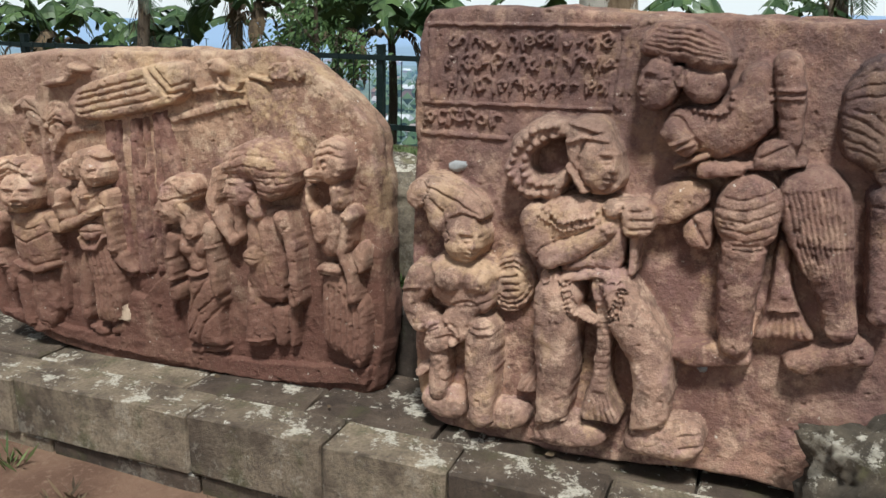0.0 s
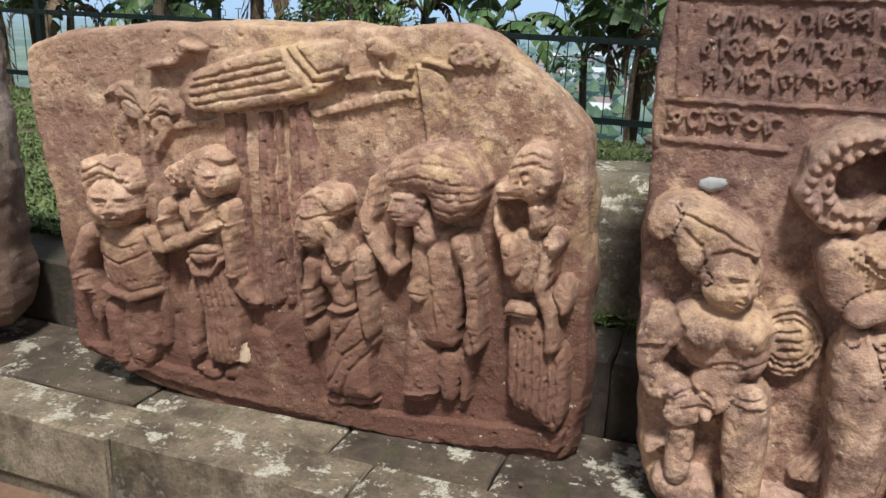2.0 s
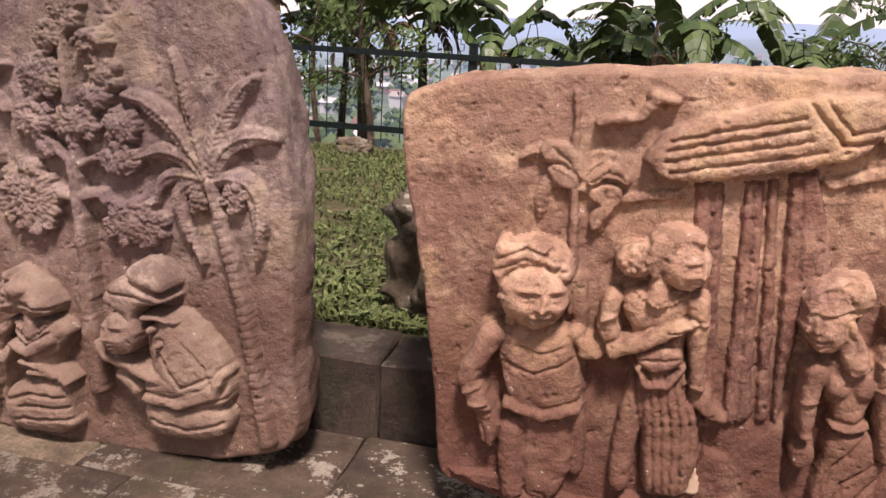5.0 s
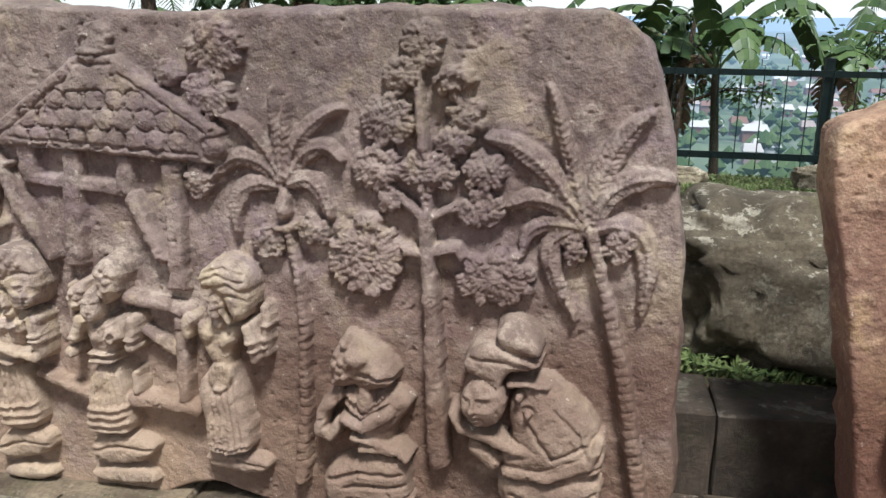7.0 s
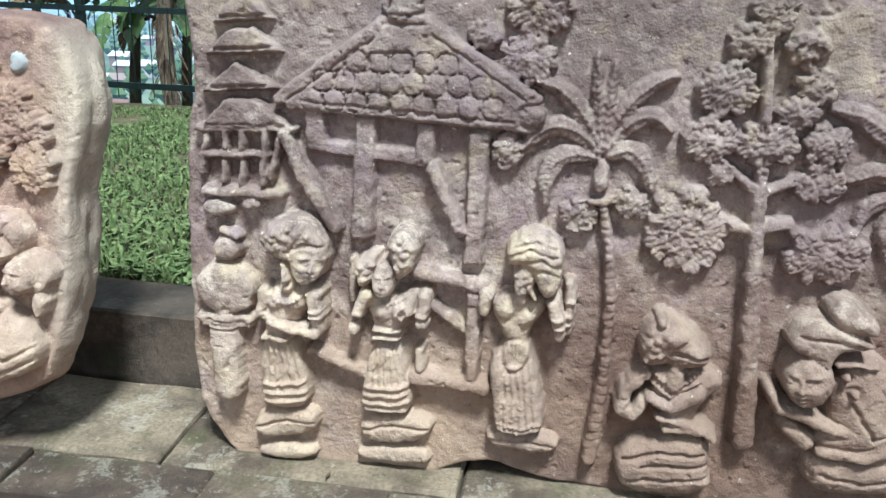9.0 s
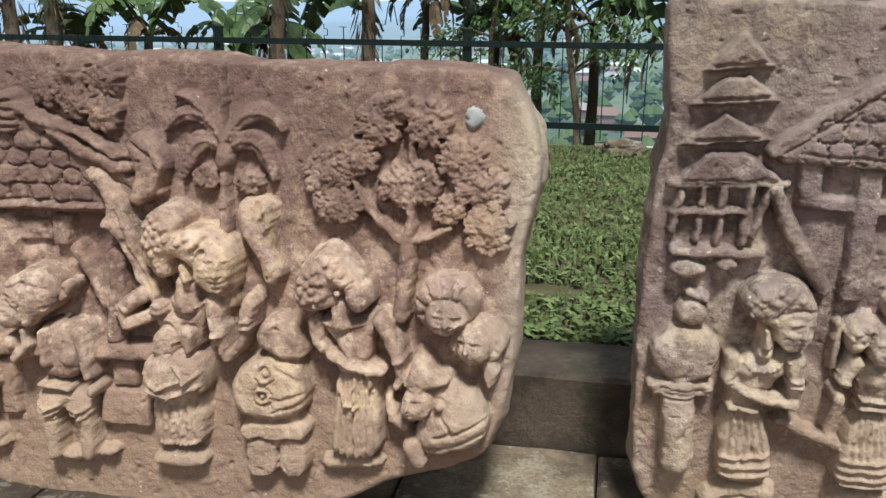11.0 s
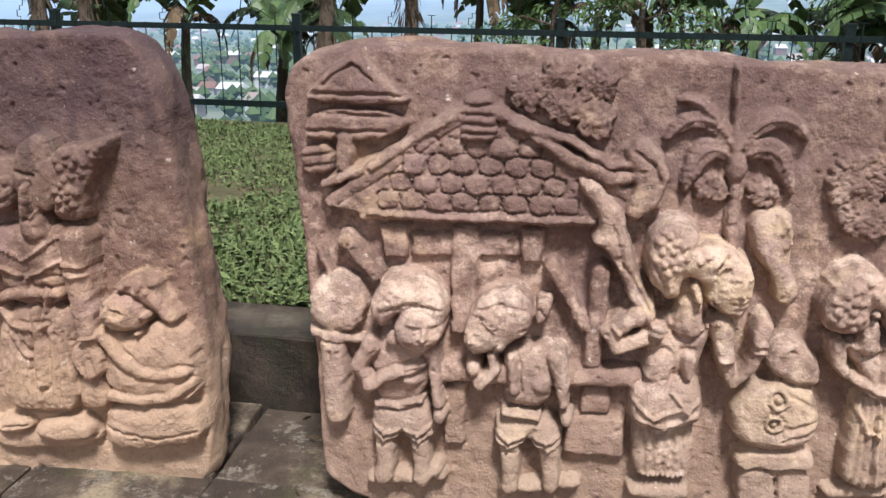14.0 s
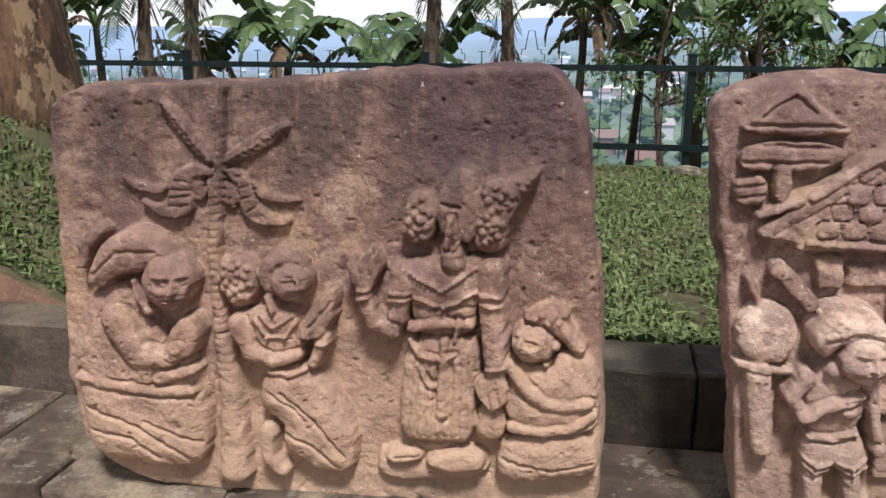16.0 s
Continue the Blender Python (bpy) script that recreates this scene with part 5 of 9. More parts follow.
R.pleats(6, 0.6, [(63.6, 51.9), (64.5, 39.8), (67, 22.2)], [(73.6, 54), (77.7, 41.5), (79, 23.1)])
R.mass(2.3, 3, 5, [(56.8, 72.5), (61.8, 74.4), (67.1, 74), (74.2, 74.6), (76.3, 71.9), (74.2, 66.7), (73.2, 59.9), (72, 53.8), (66.3, 52.2), (62.2, 55.2), (61.4, 62), (58.2, 66.7)])
R.mass(5.2, 1.6, 2.5, [(61.8, 58.2), (67.2, 60.9), (72.5, 60.5), (73.6, 56.5), (69, 54.3), (63.6, 54.3)])
R.groove(0.5, 0.5, [(62.7, 57), (72.5, 58.1)])
R.limb(5.9, [(62.9, 54.9, 1.1), (65.1, 50.7, 1.1), (70.1, 51, 1.1), (73.3, 56.1, 1)])
R.limb(4.9, [(75.2, 71.4, 2.9), (76, 63.5, 2.4), (76.5, 56, 2.1), (77.2, 50.5, 2.1)])
R.mass(3.6, 1.2, 2, [(74.8, 50.5), (79.7, 50.8), (81.9, 46.4), (86.2, 43), (83.4, 41.9), (78, 44.7)])
R.ridge(0.7, 0.7, [(72.8, 67.2), (78.4, 67.8)])
R.ridge(0.8, 0.8, [(74.4, 51.5), (80, 51.5)])
R.limb(4.7, [(66.1, 79.1, 2.2), (65.7, 72.5, 2.8)])
R.limb(5.3, [(55.3, 71.1, 2.6), (54.2, 64.6, 2.5), (56.7, 59.4, 2.3)])
R.limb(6.3, [(56.7, 58.9, 2.1), (63.6, 61.5, 2.1), (69, 64.8, 1.9), (73.9, 67, 1.5)])
R.ridge(0.7, 0.7, [(52, 66.1), (57.5, 68)])
R.groove(0.4, 0.5, [(68.9, 66.1), (74.6, 67.7)])
R.groove(0.4, 0.5, [(69, 64.5), (74.9, 66.1)])
R.mass(4.6, 2.4, 3, [(54.7, 82.2), (59.2, 85.1), (63.6, 84.6), (64.7, 79.8), (62.7, 76.8), (58.3, 76.6), (55, 78.5)])
R.curls(59.3, 80.5, 3.6, 3, 0.9, 0.7)
R.mass(5.4, 2.6, 3, [(61.8, 82), (62.7, 87.3), (67.1, 89.6), (73.3, 89), (75.8, 85.7), (70.6, 84.8), (67.5, 83.2), (66.4, 77.9), (63.6, 76.3)])
R.visage(5.9, 71, 80.6, 5.8, 5.9, 45)
R.beads(0.8, 0.6, [(60, 73.6), (66.3, 70), (73.3, 74.6)])
R.start("carved_woman", 9, "stone woman with a raised arm and long skirt", False)
R.mass(1.4, 1.4, 2, [(105.1, 15.9), (123.8, 17.2), (122.6, 14.9), (108.7, 12.6)])
R.mass(2.8, 2.6, 5, [(108.8, 44.8), (116.6, 45.3), (121.3, 40.6), (122.9, 35.7), (121.2, 29.5), (122.7, 20.2), (123.2, 17.4), (115.4, 16.9), (106.8, 18.3), (107.2, 28.2), (108.1, 35.3)])
R.groove(0.7, 0.7, [(122, 39), (113.1, 30.8), (108.7, 20.6)])
R.groove(0.7, 0.7, [(122.6, 34), (115.8, 26.9), (112.8, 17.7)])
R.groove(0.6, 0.6, [(116.7, 43.3), (111.2, 35.7), (108.1, 28.4)])
R.mass(2.5, 2.6, 4, [(102.7, 60.2), (110, 63.3), (117.3, 63.2), (119.7, 58.6), (118, 53.5), (115.9, 50.2), (116.1, 44.6), (110, 43.7), (108.6, 49.3), (105.5, 51.9), (103.6, 56.7)])
R.swell(108.2, 54.7, 2.5, 1.5)
R.swell(115, 55.1, 2.6, 1.6)
R.limb(5.5, [(108.7, 45.4, 0.8), (112.8, 45, 1), (116.7, 46.3, 0.8)])
R.limb(4.9, [(103.2, 58.3, 2.7), (102.5, 50.7, 2.4), (103.1, 43.2, 1.9)])
R.mass(4.6, 1.4, 2, [(100.3, 39.4), (105.6, 40.4), (106.3, 34.3), (101.4, 33)])
R.ridge(0.8, 0.8, [(100.7, 42.5), (105.5, 42.8)])
R.ridge(0.7, 0.6, [(100.1, 50.9), (105.5, 51.9)])
R.limb(5.1, [(119, 62.9, 3.1), (119.6, 53.7, 2.6), (120.5, 45.5, 2.1), (121.4, 38.9, 1.7)])
R.ridge(0.7, 0.7, [(116.9, 55.8), (122, 56.9)])
R.limb(5.1, [(108.5, 67.1, 3.1), (111.7, 61.7, 3.3)])
R.mass(5.2, 3.2, 5, [(98.3, 75.4), (100.3, 79.4), (105.1, 81.9), (110.8, 81.4), (113.6, 78), (113.1, 73.7), (109.6, 71.7), (104.7, 71.5), (98.9, 71.9)])
R.visage(5.9, 104.1, 70.8, 5.8, 7.4, -38)
R.groove(0.6, 0.6, [(98.5, 72.8), (104.7, 73.1), (112.4, 74.7)])
R.limb(6.9, [(109, 70.7, 1.3), (111.5, 65.8, 1)])
R.beads(0.8, 0.6, [(105.1, 61.8), (111.9, 58.5), (117.4, 62.4)])
R.curls(123.5, 47.6, 1, 7.3, 0.8, 0.6)
R.start("carved_turbaned_man", 10, "tall stone man with a huge round turban", False)
R.limb(2.3, [(149.9, 34.2, 2.1), (150.2, 21.7, 1.6)])
R.mass(2.2, 2.2, 4, [(141.3, 35.8), (148.5, 36.5), (148.2, 28.1), (148.4, 21), (143.4, 19.9), (142.2, 28.9)])
R.mass(2.4, 2.2, 4, [(132.9, 49.1), (140.2, 46.8), (142.1, 33.9), (143.3, 20.2), (131.4, 18.6), (131.6, 32.3), (131.9, 40.8)])
R.ridge(0.8, 0.6, [(131.9, 21.8), (142.8, 22.9)])
R.groove(0.5, 0.35, [(140.5, 46.9), (142.9, 21.3)])
R.mass(2.7, 3, 6, [(132.5, 68.4), (137, 71.2), (144.5, 72.8), (148, 70.1), (147.9, 60.7), (148.3, 51.2), (147.7, 43), (147.2, 37.3), (140.9, 36.4), (133.8, 42.7), (133.3, 50.8), (132.2, 60.4)])
R.groove(0.8, 0.8, [(137.2, 67.3), (138.9, 56.4), (141.4, 43.7)])
R.groove(0.5, 0.35, [(141.4, 51.9), (145.1, 44.2)])
R.mass(5.6, 1.6, 2.5, [(132.5, 56.2), (136.3, 58.6), (138.9, 56.4), (138.6, 51.5), (134.4, 50.7)])
R.groove(0.5, 0.5, [(134.2, 53.9), (138.5, 53.8)])
R.limb(5.3, [(147.8, 69.4, 3.4), (150.9, 61, 2.6), (152.1, 51.7, 2.3), (152.8, 42.9, 2.5)])
R.mass(5, 1.8, 2.5, [(149.7, 44.6), (154.6, 44.8), (155.7, 38.9), (151.9, 36), (149.8, 39)])
R.groove(0.5, 0.6, [(152.2, 42.8), (153.4, 37.2)])
R.limb(4.3, [(129.4, 73.5, 2), (130.1, 61.7, 1.9), (127.6, 58.9, 2.1), (121.9, 66.9, 2.2), (119.4, 70.9, 2.1)])
R.mass(4.2, 1.4, 2, [(116.4, 74.2), (118.5, 79.5), (119.6, 85.8), (121, 85.6), (122.1, 79.8), (122.1, 73.6), (120.6, 69.3), (117.8, 70.6)])
R.groove(0.4, 0.5, [(119.4, 84.2), (119.8, 76.5)])
R.groove(0.4, 0.5, [(120.6, 84.3), (121, 76.6)])
R.limb(4.9, [(135.9, 76.5, 3.4), (137, 71.2, 3.7)])
R.visage(6.5, 132.1, 79.3, 5.5, 6.8, -42)
R.limb(7.5, [(136.9, 81, 1.5)])
R.mass(6.4, 4.6, 7, [(125.7, 87.6), (128, 92), (133.8, 95.6), (140.5, 96.8), (147.3, 95.1), (152, 91.1), (153.8, 85.9), (152.6, 80.4), (148, 75.9), (142, 75.3), (139.2, 78.4), (138.5, 82), (133.1, 83.9), (126.6, 83.3)])
R.groove(0.5, 0.35, [(127, 88), (137.1, 91.9), (150.6, 90.8)])
R.groove(0.5, 0.35, [(126.8, 85.5), (135.8, 88), (146.5, 86.7), (153.1, 86.6)])
R.groove(0.5, 0.35, [(131, 92.1), (139.9, 94.3), (148.2, 92.8)])
R.groove(0.5, 0.35, [(138.6, 83.2), (145.3, 82.1), (153, 82.8)])
R.groove(0.5, 0.35, [(139.5, 79.7), (145.5, 79), (151.5, 79.6)])
R.groove(0.5, 0.35, [(134.5, 84.8), (143.7, 84.2), (153.4, 84.7)])
R.start("carved_dog_figure", 10, "weathered stone figure with a long muzzle", False)
R.mass(2.8, 2.6, 5, [(161.9, 49.8), (170.2, 51.7), (173.8, 45.1), (179.5, 41.1), (180.5, 23.4), (177.6, 15.2), (173.3, 19.5), (170.1, 21.6), (163.5, 23.9), (162.3, 36.9)])
R.pleats(6, 0.7, [(163.6, 46.8), (164.3, 35.6), (164.6, 24.9)], [(176.5, 40.7), (177.9, 31.2), (178.2, 19.7)])
R.mass(2.7, 3, 5, [(159, 69.8), (162.2, 74.7), (167.9, 76.1), (173.2, 74.4), (174.8, 67), (173.1, 60.7), (169.7, 56.8), (162.4, 56.5), (160.4, 62.2)])
R.limb(5.5, [(162.8, 52.3, 2), (168.7, 52, 1.8)])
R.groove(0.5, 0.6, [(161.3, 51.6), (170, 51.5)])
R.mass(3.6, 1.4, 2.5, [(173.4, 60.7), (178.6, 63.6), (179.4, 53.4), (176.2, 50.8), (173.6, 54.5)])
R.limb(5.3, [(172.8, 72.5, 2.8), (171.4, 66.6, 2.2), (170.4, 58.8, 2.1), (173.8, 51.4, 2), (174.9, 42.8, 2.3)])
R.limb(3.9, [(156.5, 80.1, 1), (157, 75.7, 1.5), (159.4, 70.1, 1.9)])
R.limb(5.3, [(161.2, 70, 3), (162, 63.9, 2.7)])
R.limb(4.7, [(167.7, 81.3, 2.9), (168.7, 76.6, 3.2)])
R.curls(171.9, 78.7, 2.6, 8.3, 1.2, 1)
R.mass(5.4, 3.4, 5, [(159.2, 92), (161.6, 96.9), (165.7, 98.5), (170.1, 97), (172.2, 92.7), (172.2, 86.9), (169.7, 84.1), (165.8, 82.3), (163.5, 83.8), (159.2, 82.2), (156.1, 83.7), (156.1, 87), (159.8, 88.2)])
R.groove(0.7, 0.8, [(156.4, 84.3), (164.2, 84.8)])
R.limb(8.5, [(164.6, 89.5, 1)])
R.limb(7.9, [(169.4, 86.6, 1.1)])
R.groove(0.6, 0.6, [(160.7, 91.7), (166.2, 93.6), (171.7, 91.9)])
R.groove(0.6, 0.5, [(161.8, 94.7), (166.2, 96.1), (171, 94.5)])
R.start("plaster_patch", 1.2, "pale plaster mend on the red stone", False)
R.mass(3.2, 0.3, 0.8, [(76.6, 29.6), (79.3, 29.7), (81.2, 25.3), (80.9, 22.3), (77.2, 22.5), (76.3, 26.3)])
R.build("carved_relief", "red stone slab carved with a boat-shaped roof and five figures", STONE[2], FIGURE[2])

# ---- slab c ----
R = Relief((2.474, 0.019, 0.024), (-5.347, 0.263), 0.25, 3, [(0.9, 138.7), (8.3, 139.2), (35.3, 138), (64.2, 136.9), (92, 136.6), (118.5, 138.5), (137.7, 138.6), (156.4, 138.2), (178.1, 138.5), (185.3, 137.3), (192, 131.7), (195.2, 123.3), (199.4, 109.9), (202.5, 88), (203.7, 68.9), (203.8, 56.1), (204.8, 33.9), (206.4, 14.6), (184.8, 7.3), (156.5, 5.4), (116.2, 4.6), (95.9, 7.4), (80, 11.7), (60.5, 2), (47.1, 1.2), (19.6, 0), (9.4, 5.1), (1.6, 17.8), (1.1, 28.6), (0, 48.7), (0.3, 74.5), (1.3, 95.9), (3.6, 107.8), (2.3, 124.8)])
R.start("carved_pagoda", 4, "tiered pagoda roofs on slender posts")
R.plate(3, [(9.1, 123), (15.1, 130.1), (17.9, 132.2), (25, 124.2)])
R.plate(3.2, [(6.9, 115.3), (13.3, 121.9), (19.8, 122.8), (27, 116.6)])
R.plate(3.4, [(5, 106.1), (15.1, 114.6), (26.3, 107.9)])
R.plate(3.6, [(4, 97), (11.9, 105.3), (20.8, 105.6), (30.1, 98.7)])
R.groove(0.6, .8, [(8.8, 124.3), (24.1, 125.2)])
R.groove(0.6, .8, [(7.5, 116.7), (26, 117.9)])
R.groove(0.6, .8, [(5.7, 107.6), (25.1, 108.9)])
R.cap(4.3, 97.2, 29.8, 98.4, 1.1, 1.1)
R.cap(6.7, 95.4, 5.4, 86.1, 1.2, 1.2)
R.cap(11.6, 96.6, 11.1, 84.3, 1.1, 1.1)
R.cap(16.3, 96.9, 15.8, 82.4, 1.2, 1.2)
R.cap(22.3, 97, 21.3, 84.3, 1.2, 1.2)
R.cap(26.5, 97.6, 23.3, 85.9, 1.2, 1.2)
R.cap(5.1, 90.6, 22.3, 91.5, 1.1, 1.1)
R.cap(6.5, 81.4, 25.7, 81.6, 1.6, 1.6)
R.ell(9.5, 77.3, 4.8, 2.5, -0)
R.ell(18.4, 78.8, 3.1, 1.9, -0)
R.start("carved_pavilion", 5, "tiled pavilion on posts with braces and a terrace")
R.plate(4, [(24.6, 104.7), (42.9, 120.1), (51, 124.9), (62.5, 125.4), (71, 120.1), (91.1, 107.3), (88.4, 102.5), (79.7, 101.1), (50.5, 102.6), (29.2, 104.1)])
R.cap(50.7, 124, 25.9, 105.8, 1.8, 1.7)
R.cap(62.8, 124.8, 89.1, 108.5, 1.5, 1.6)
R.ell(56.4, 128.7, 3.6, 4.1, -0)
R.clump(56.4, 129.7, 4.7, 4.7, 1.2, 1.2)
R.cap(51, 125.3, 62.8, 125.8, 1.2, 1.2)
R.cap(28.9, 104.4, 87.5, 101.6, 1.3, 1.3)
R.ell(88.4, 104.7, 3.6, 2.8, -0)
R.tiles(32.4, 103.6, 82.5, 118, 3.2, 1.3, [(42.8, 119.6), (51, 122.6), (61.8, 123.1), (79.6, 108.9), (78.9, 102.7), (50.6, 104), (31.9, 105.7)])
R.plate(2.6, [(31.8, 103.7), (37.4, 103.8), (38.2, 93), (32.4, 92.9)])
R.plate(2.8, [(44.9, 102.5), (50.8, 102.6), (50.2, 71), (44, 70.9)])
R.plate(2.6, [(60, 102.1), (65.2, 101.8), (65.2, 91.1), (59.9, 91.3)])
R.plate(3, [(72.9, 100.7), (78.5, 101), (78.4, 65.9), (73.1, 66.2)])
R.plate(2, [(32.5, 96.6), (65.2, 94.8), (65.2, 90.3), (32.4, 92.6)])
R.cap(30.1, 90.7, 40.3, 74.2, 2.4, 2.1)
R.cap(65.2, 90.5, 72, 75.1, 2.3, 1.9)
R.cap(62.1, 64, 79, 61, 2.4, 2.1)
R.cap(62, 58.3, 76.2, 47.7, 1.5, 1.4)
R.cap(34.4, 40.3, 47.8, 34.9, 1.8, 1.8)
R.cap(61.9, 35.2, 80, 33.8, 2.6, 2.6)
R.cap(76.5, 59.7, 76.7, 36.9, 2.4, 2.1)
R.cap(27.6, 96.6, 30.4, 91, 2.1, 2.1)
R.groove(0.6, .6, [(63.6, 62), (78.8, 59.1)])
R.start("carved_urn", 5, "round urn on a post")
R.ell(10.9, 55.7, 8.8, 7.9, -0)
R.cap(10.2, 45.9, 11, 26.8, 4.5, 4.5)
R.ell(11.6, 66.5, 3.9, 3.5, -0)
R.cap(3.6, 46.9, 17, 47.4, 1.5, 1.5)
R.cap(4.8, 45.4, 16.9, 45.6, 1.2, 1.2)
R.cap(10.3, 71.4, 14.3, 70.2, 1.4, 1.4)
R.start("carved_palm", 4, "carved palm with two fruit clusters")
R.cap(106.2, 85, 108.9, 73.7, 1.3, 1.5)
R.cap(108.9, 73.7, 110.4, 60.5, 1.6, 1.7)
R.cap(110.4, 60.5, 110.5, 39, 1.8, 1.9)
R.cap(110.5, 39, 108.9, 16.1, 2, 2.6)
R.rings(106.3, 83.5, 110.6, 54.5, 3.4, 14)
R.rings(110.6, 54.5, 109.3, 17.8, 4.1, 14)
R.ell(105.5, 91.2, 2.1, 4.7, -0)
R.frond(104.7, 97.4, 98.1, 111.9, 88.9, 112.7, 2.3)
R.frond(104.9, 98.1, 103, 110.9, 102.3, 119.8, 1.7)
R.frond(105.5, 98.2, 105.8, 109.7, 106.7, 117.7, 1.6)
R.frond(106, 97.8, 109.7, 113.2, 120.9, 115.2, 2.3)
R.frond(104.3, 97.1, 94.1, 107.7, 86.4, 96.7, 2.6)
R.frond(106.3, 97.5, 113.8, 110.8, 120.4, 102.5, 2.6)
R.frond(103.9, 95.7, 90.9, 98.6, 92.5, 83.6, 2.6)
R.frond(107.2, 96.2, 114.4, 100.8, 117.6, 88.4, 2.6)
R.cap(99.9, 84.2, 112.4, 86.1, 1.1, 1.1)
R.clump(101, 80.8, 4.3, 3.9, 1.6, 2)
R.clump(113.4, 84.7, 4.2, 3.8, 1.5, 2)
R.start("carved_foliage", 4, "dark leafy clumps")
R.clump(88.4, 129.1, 7.7, 6.4, 1.7, 2)
R.clump(86.2, 117.9, 6.5, 5.4, 1.8, 2)
R.clump(82.7, 95.9, 3.7, 5.1, 1.4, 1.5)
R.clump(75.7, 122.7, 3.3, 3, 1.4, 1.5)
R.start("carved_tree", 5, "branching tree with scalloped leaf clumps")
R.cap(139.6, 124.4, 142.5, 89.3, 1.3, 1.9)
R.cap(142, 90.6, 144.3, 58.2, 2.3, 2.7)
R.cap(144.3, 58.2, 146.6, 25.6, 2.8, 3.5)
R.cap(141.3, 89.8, 131.1, 97.7, 1.5, 1.1)
R.cap(143.4, 89.9, 151.5, 94.1, 1.5, 1.1)
R.cap(140.2, 80.8, 134.7, 81.8, 1.8, 1.6)
R.cap(134.7, 81.8, 129.5, 78.2, 1.6, 1.4)
R.cap(145.2, 81.8, 150, 82.8, 1.8, 1.6)
R.cap(150, 82.8, 153.9, 76.1, 1.6, 1.2)
R.cap(153.8, 77.1, 161.5, 78.5, 1.2, 1.1)
R.clump(140.3, 130.7, 4.9, 5.6, 1.7, 2)
R.clump(135.2, 123.6, 4, 3.8, 1.8, 2)
R.ell(148.6, 123, 4.2, 3.5, -10)
R.clump(148.6, 122.4, 4.7, 3.7, 1.6, 1.5)
R.clump(132.2, 113.2, 6.2, 5.9, 1.9, 2)
R.clump(151.5, 114.7, 4.4, 4, 1.8, 2)
R.clump(148.4, 108.4, 4.5, 3.6, 1.7, 2)
R.clump(129.7, 101.2, 6.1, 5.8, 2, 2)
R.clump(142.6, 100.8, 7.3, 5, 1.8, 2)
R.clump(155.9, 101.3, 5.1, 4.6, 1.8, 2)
R.clump(155.6, 92, 5.9, 4.4, 1.8, 2)
R.clump(126.7, 79.4, 9.1, 10.5, 2.4, 2)
R.clump(159.3, 75.2, 9.9, 7.3, 2, 2)
R.clump(133.1, 93.4, 3.3, 3.1, 1.5, 1.5)
R.start("carved_palm", 4, "tall carved palm with broad feathered fronds")
R.cap(182.1, 88, 185.9, 73.6, 1.8, 1.9)
R.cap(185.9, 73.6, 191.3, 54.3, 2, 2.2)
R.cap(191.3, 54.3, 198.6, 16.6, 2.3, 2.6)
R.rings(182.3, 86.9, 191.3, 54.3, 3.9, 14)
R.rings(191.3, 54.3, 197.6, 21.9, 4.3, 14)
R.frond(180.7, 89.5, 168.2, 109.5, 156.3, 109.4, 2.8)
R.frond(180.6, 90.1, 175.8, 107.4, 170.5, 122, 2)
R.frond(182.1, 90.3, 182.1, 106.6, 193.8, 116.1, 3.1)
R.frond(182.4, 90.3, 185, 102.9, 200.3, 101.2, 3.1)
R.frond(180.2, 88.8, 170.7, 99.3, 161.9, 93.1, 2.6)
R.frond(180.2, 88.8, 165.2, 92.3, 165.8, 81.5, 2.1)
R.frond(181, 87.5, 164.9, 89.6, 179.3, 66.2, 2.6)
R.frond(183.5, 89, 198.4, 94.2, 195.1, 68.9, 2.8)
R.clump(178.3, 83.9, 2.6, 4.4, 1.6, 2.5)
R.clump(188.8, 84.8, 3.2, 3.8, 1.7, 2.5)
R.start("carved_maiden", 9, "standing stone maiden with folded arms", False)
R.mass(2, 2.4, 3, [(17.5, 18.4), (22.6, 21.5), (30.9, 23.4), (36.2, 21.7), (35.3, 17.2), (30.3, 14.4), (22, 12.7), (18, 14.2)])
R.mass(1.8, 1.8, 3, [(18.2, 9.6), (26.9, 11.7), (34.3, 10.5), (35.1, 7.7), (24.8, 6.2), (19.1, 7.2)])
R.groove(0.6, 0.6, [(19, 16.2), (27.4, 19.4), (34.6, 19)])
R.mass(3, 2.5, 4, [(21.3, 42.5), (29.3, 43.3), (31.7, 36.6), (33.8, 30), (33.1, 23.9), (21.1, 22.4), (20.6, 30.9), (20.3, 37.5)])
R.pleats(5, 0.6, [(22.2, 41.8), (21.1, 30.9)], [(29.2, 42.7), (32, 31.6)])
R.ridge(0.7, 0.7, [(20.7, 29.9), (33.6, 31.7)])
R.ridge(0.7, 0.7, [(20.8, 27.5), (33.6, 29)])
R.ridge(0.7, 0.7, [(21, 25.1), (33.5, 26.5)])
R.mass(2.7, 2.6, 4, [(22, 56.1), (26.9, 58.9), (33.1, 59.2), (36.4, 57.8), (35.3, 54.6), (32.6, 51.3), (30.4, 47.9), (28.6, 44.3), (21.9, 43.2), (21.5, 49.1)])
R.swell(25, 54.1, 2.1, 1.2)
R.swell(30.8, 54.7, 2.4, 1.4)
R.limb(5.5, [(22.1, 44.2, 1.1), (28.4, 43.9, 1.1)])
R.limb(4.5, [(22.1, 56.3, 1.9), (21, 50.6, 1.6), (23.7, 48.9, 1.3)])
R.limb(5.5, [(35.9, 56.8, 2.3), (36.4, 51.5, 2.1), (36.9, 47, 1.8)])
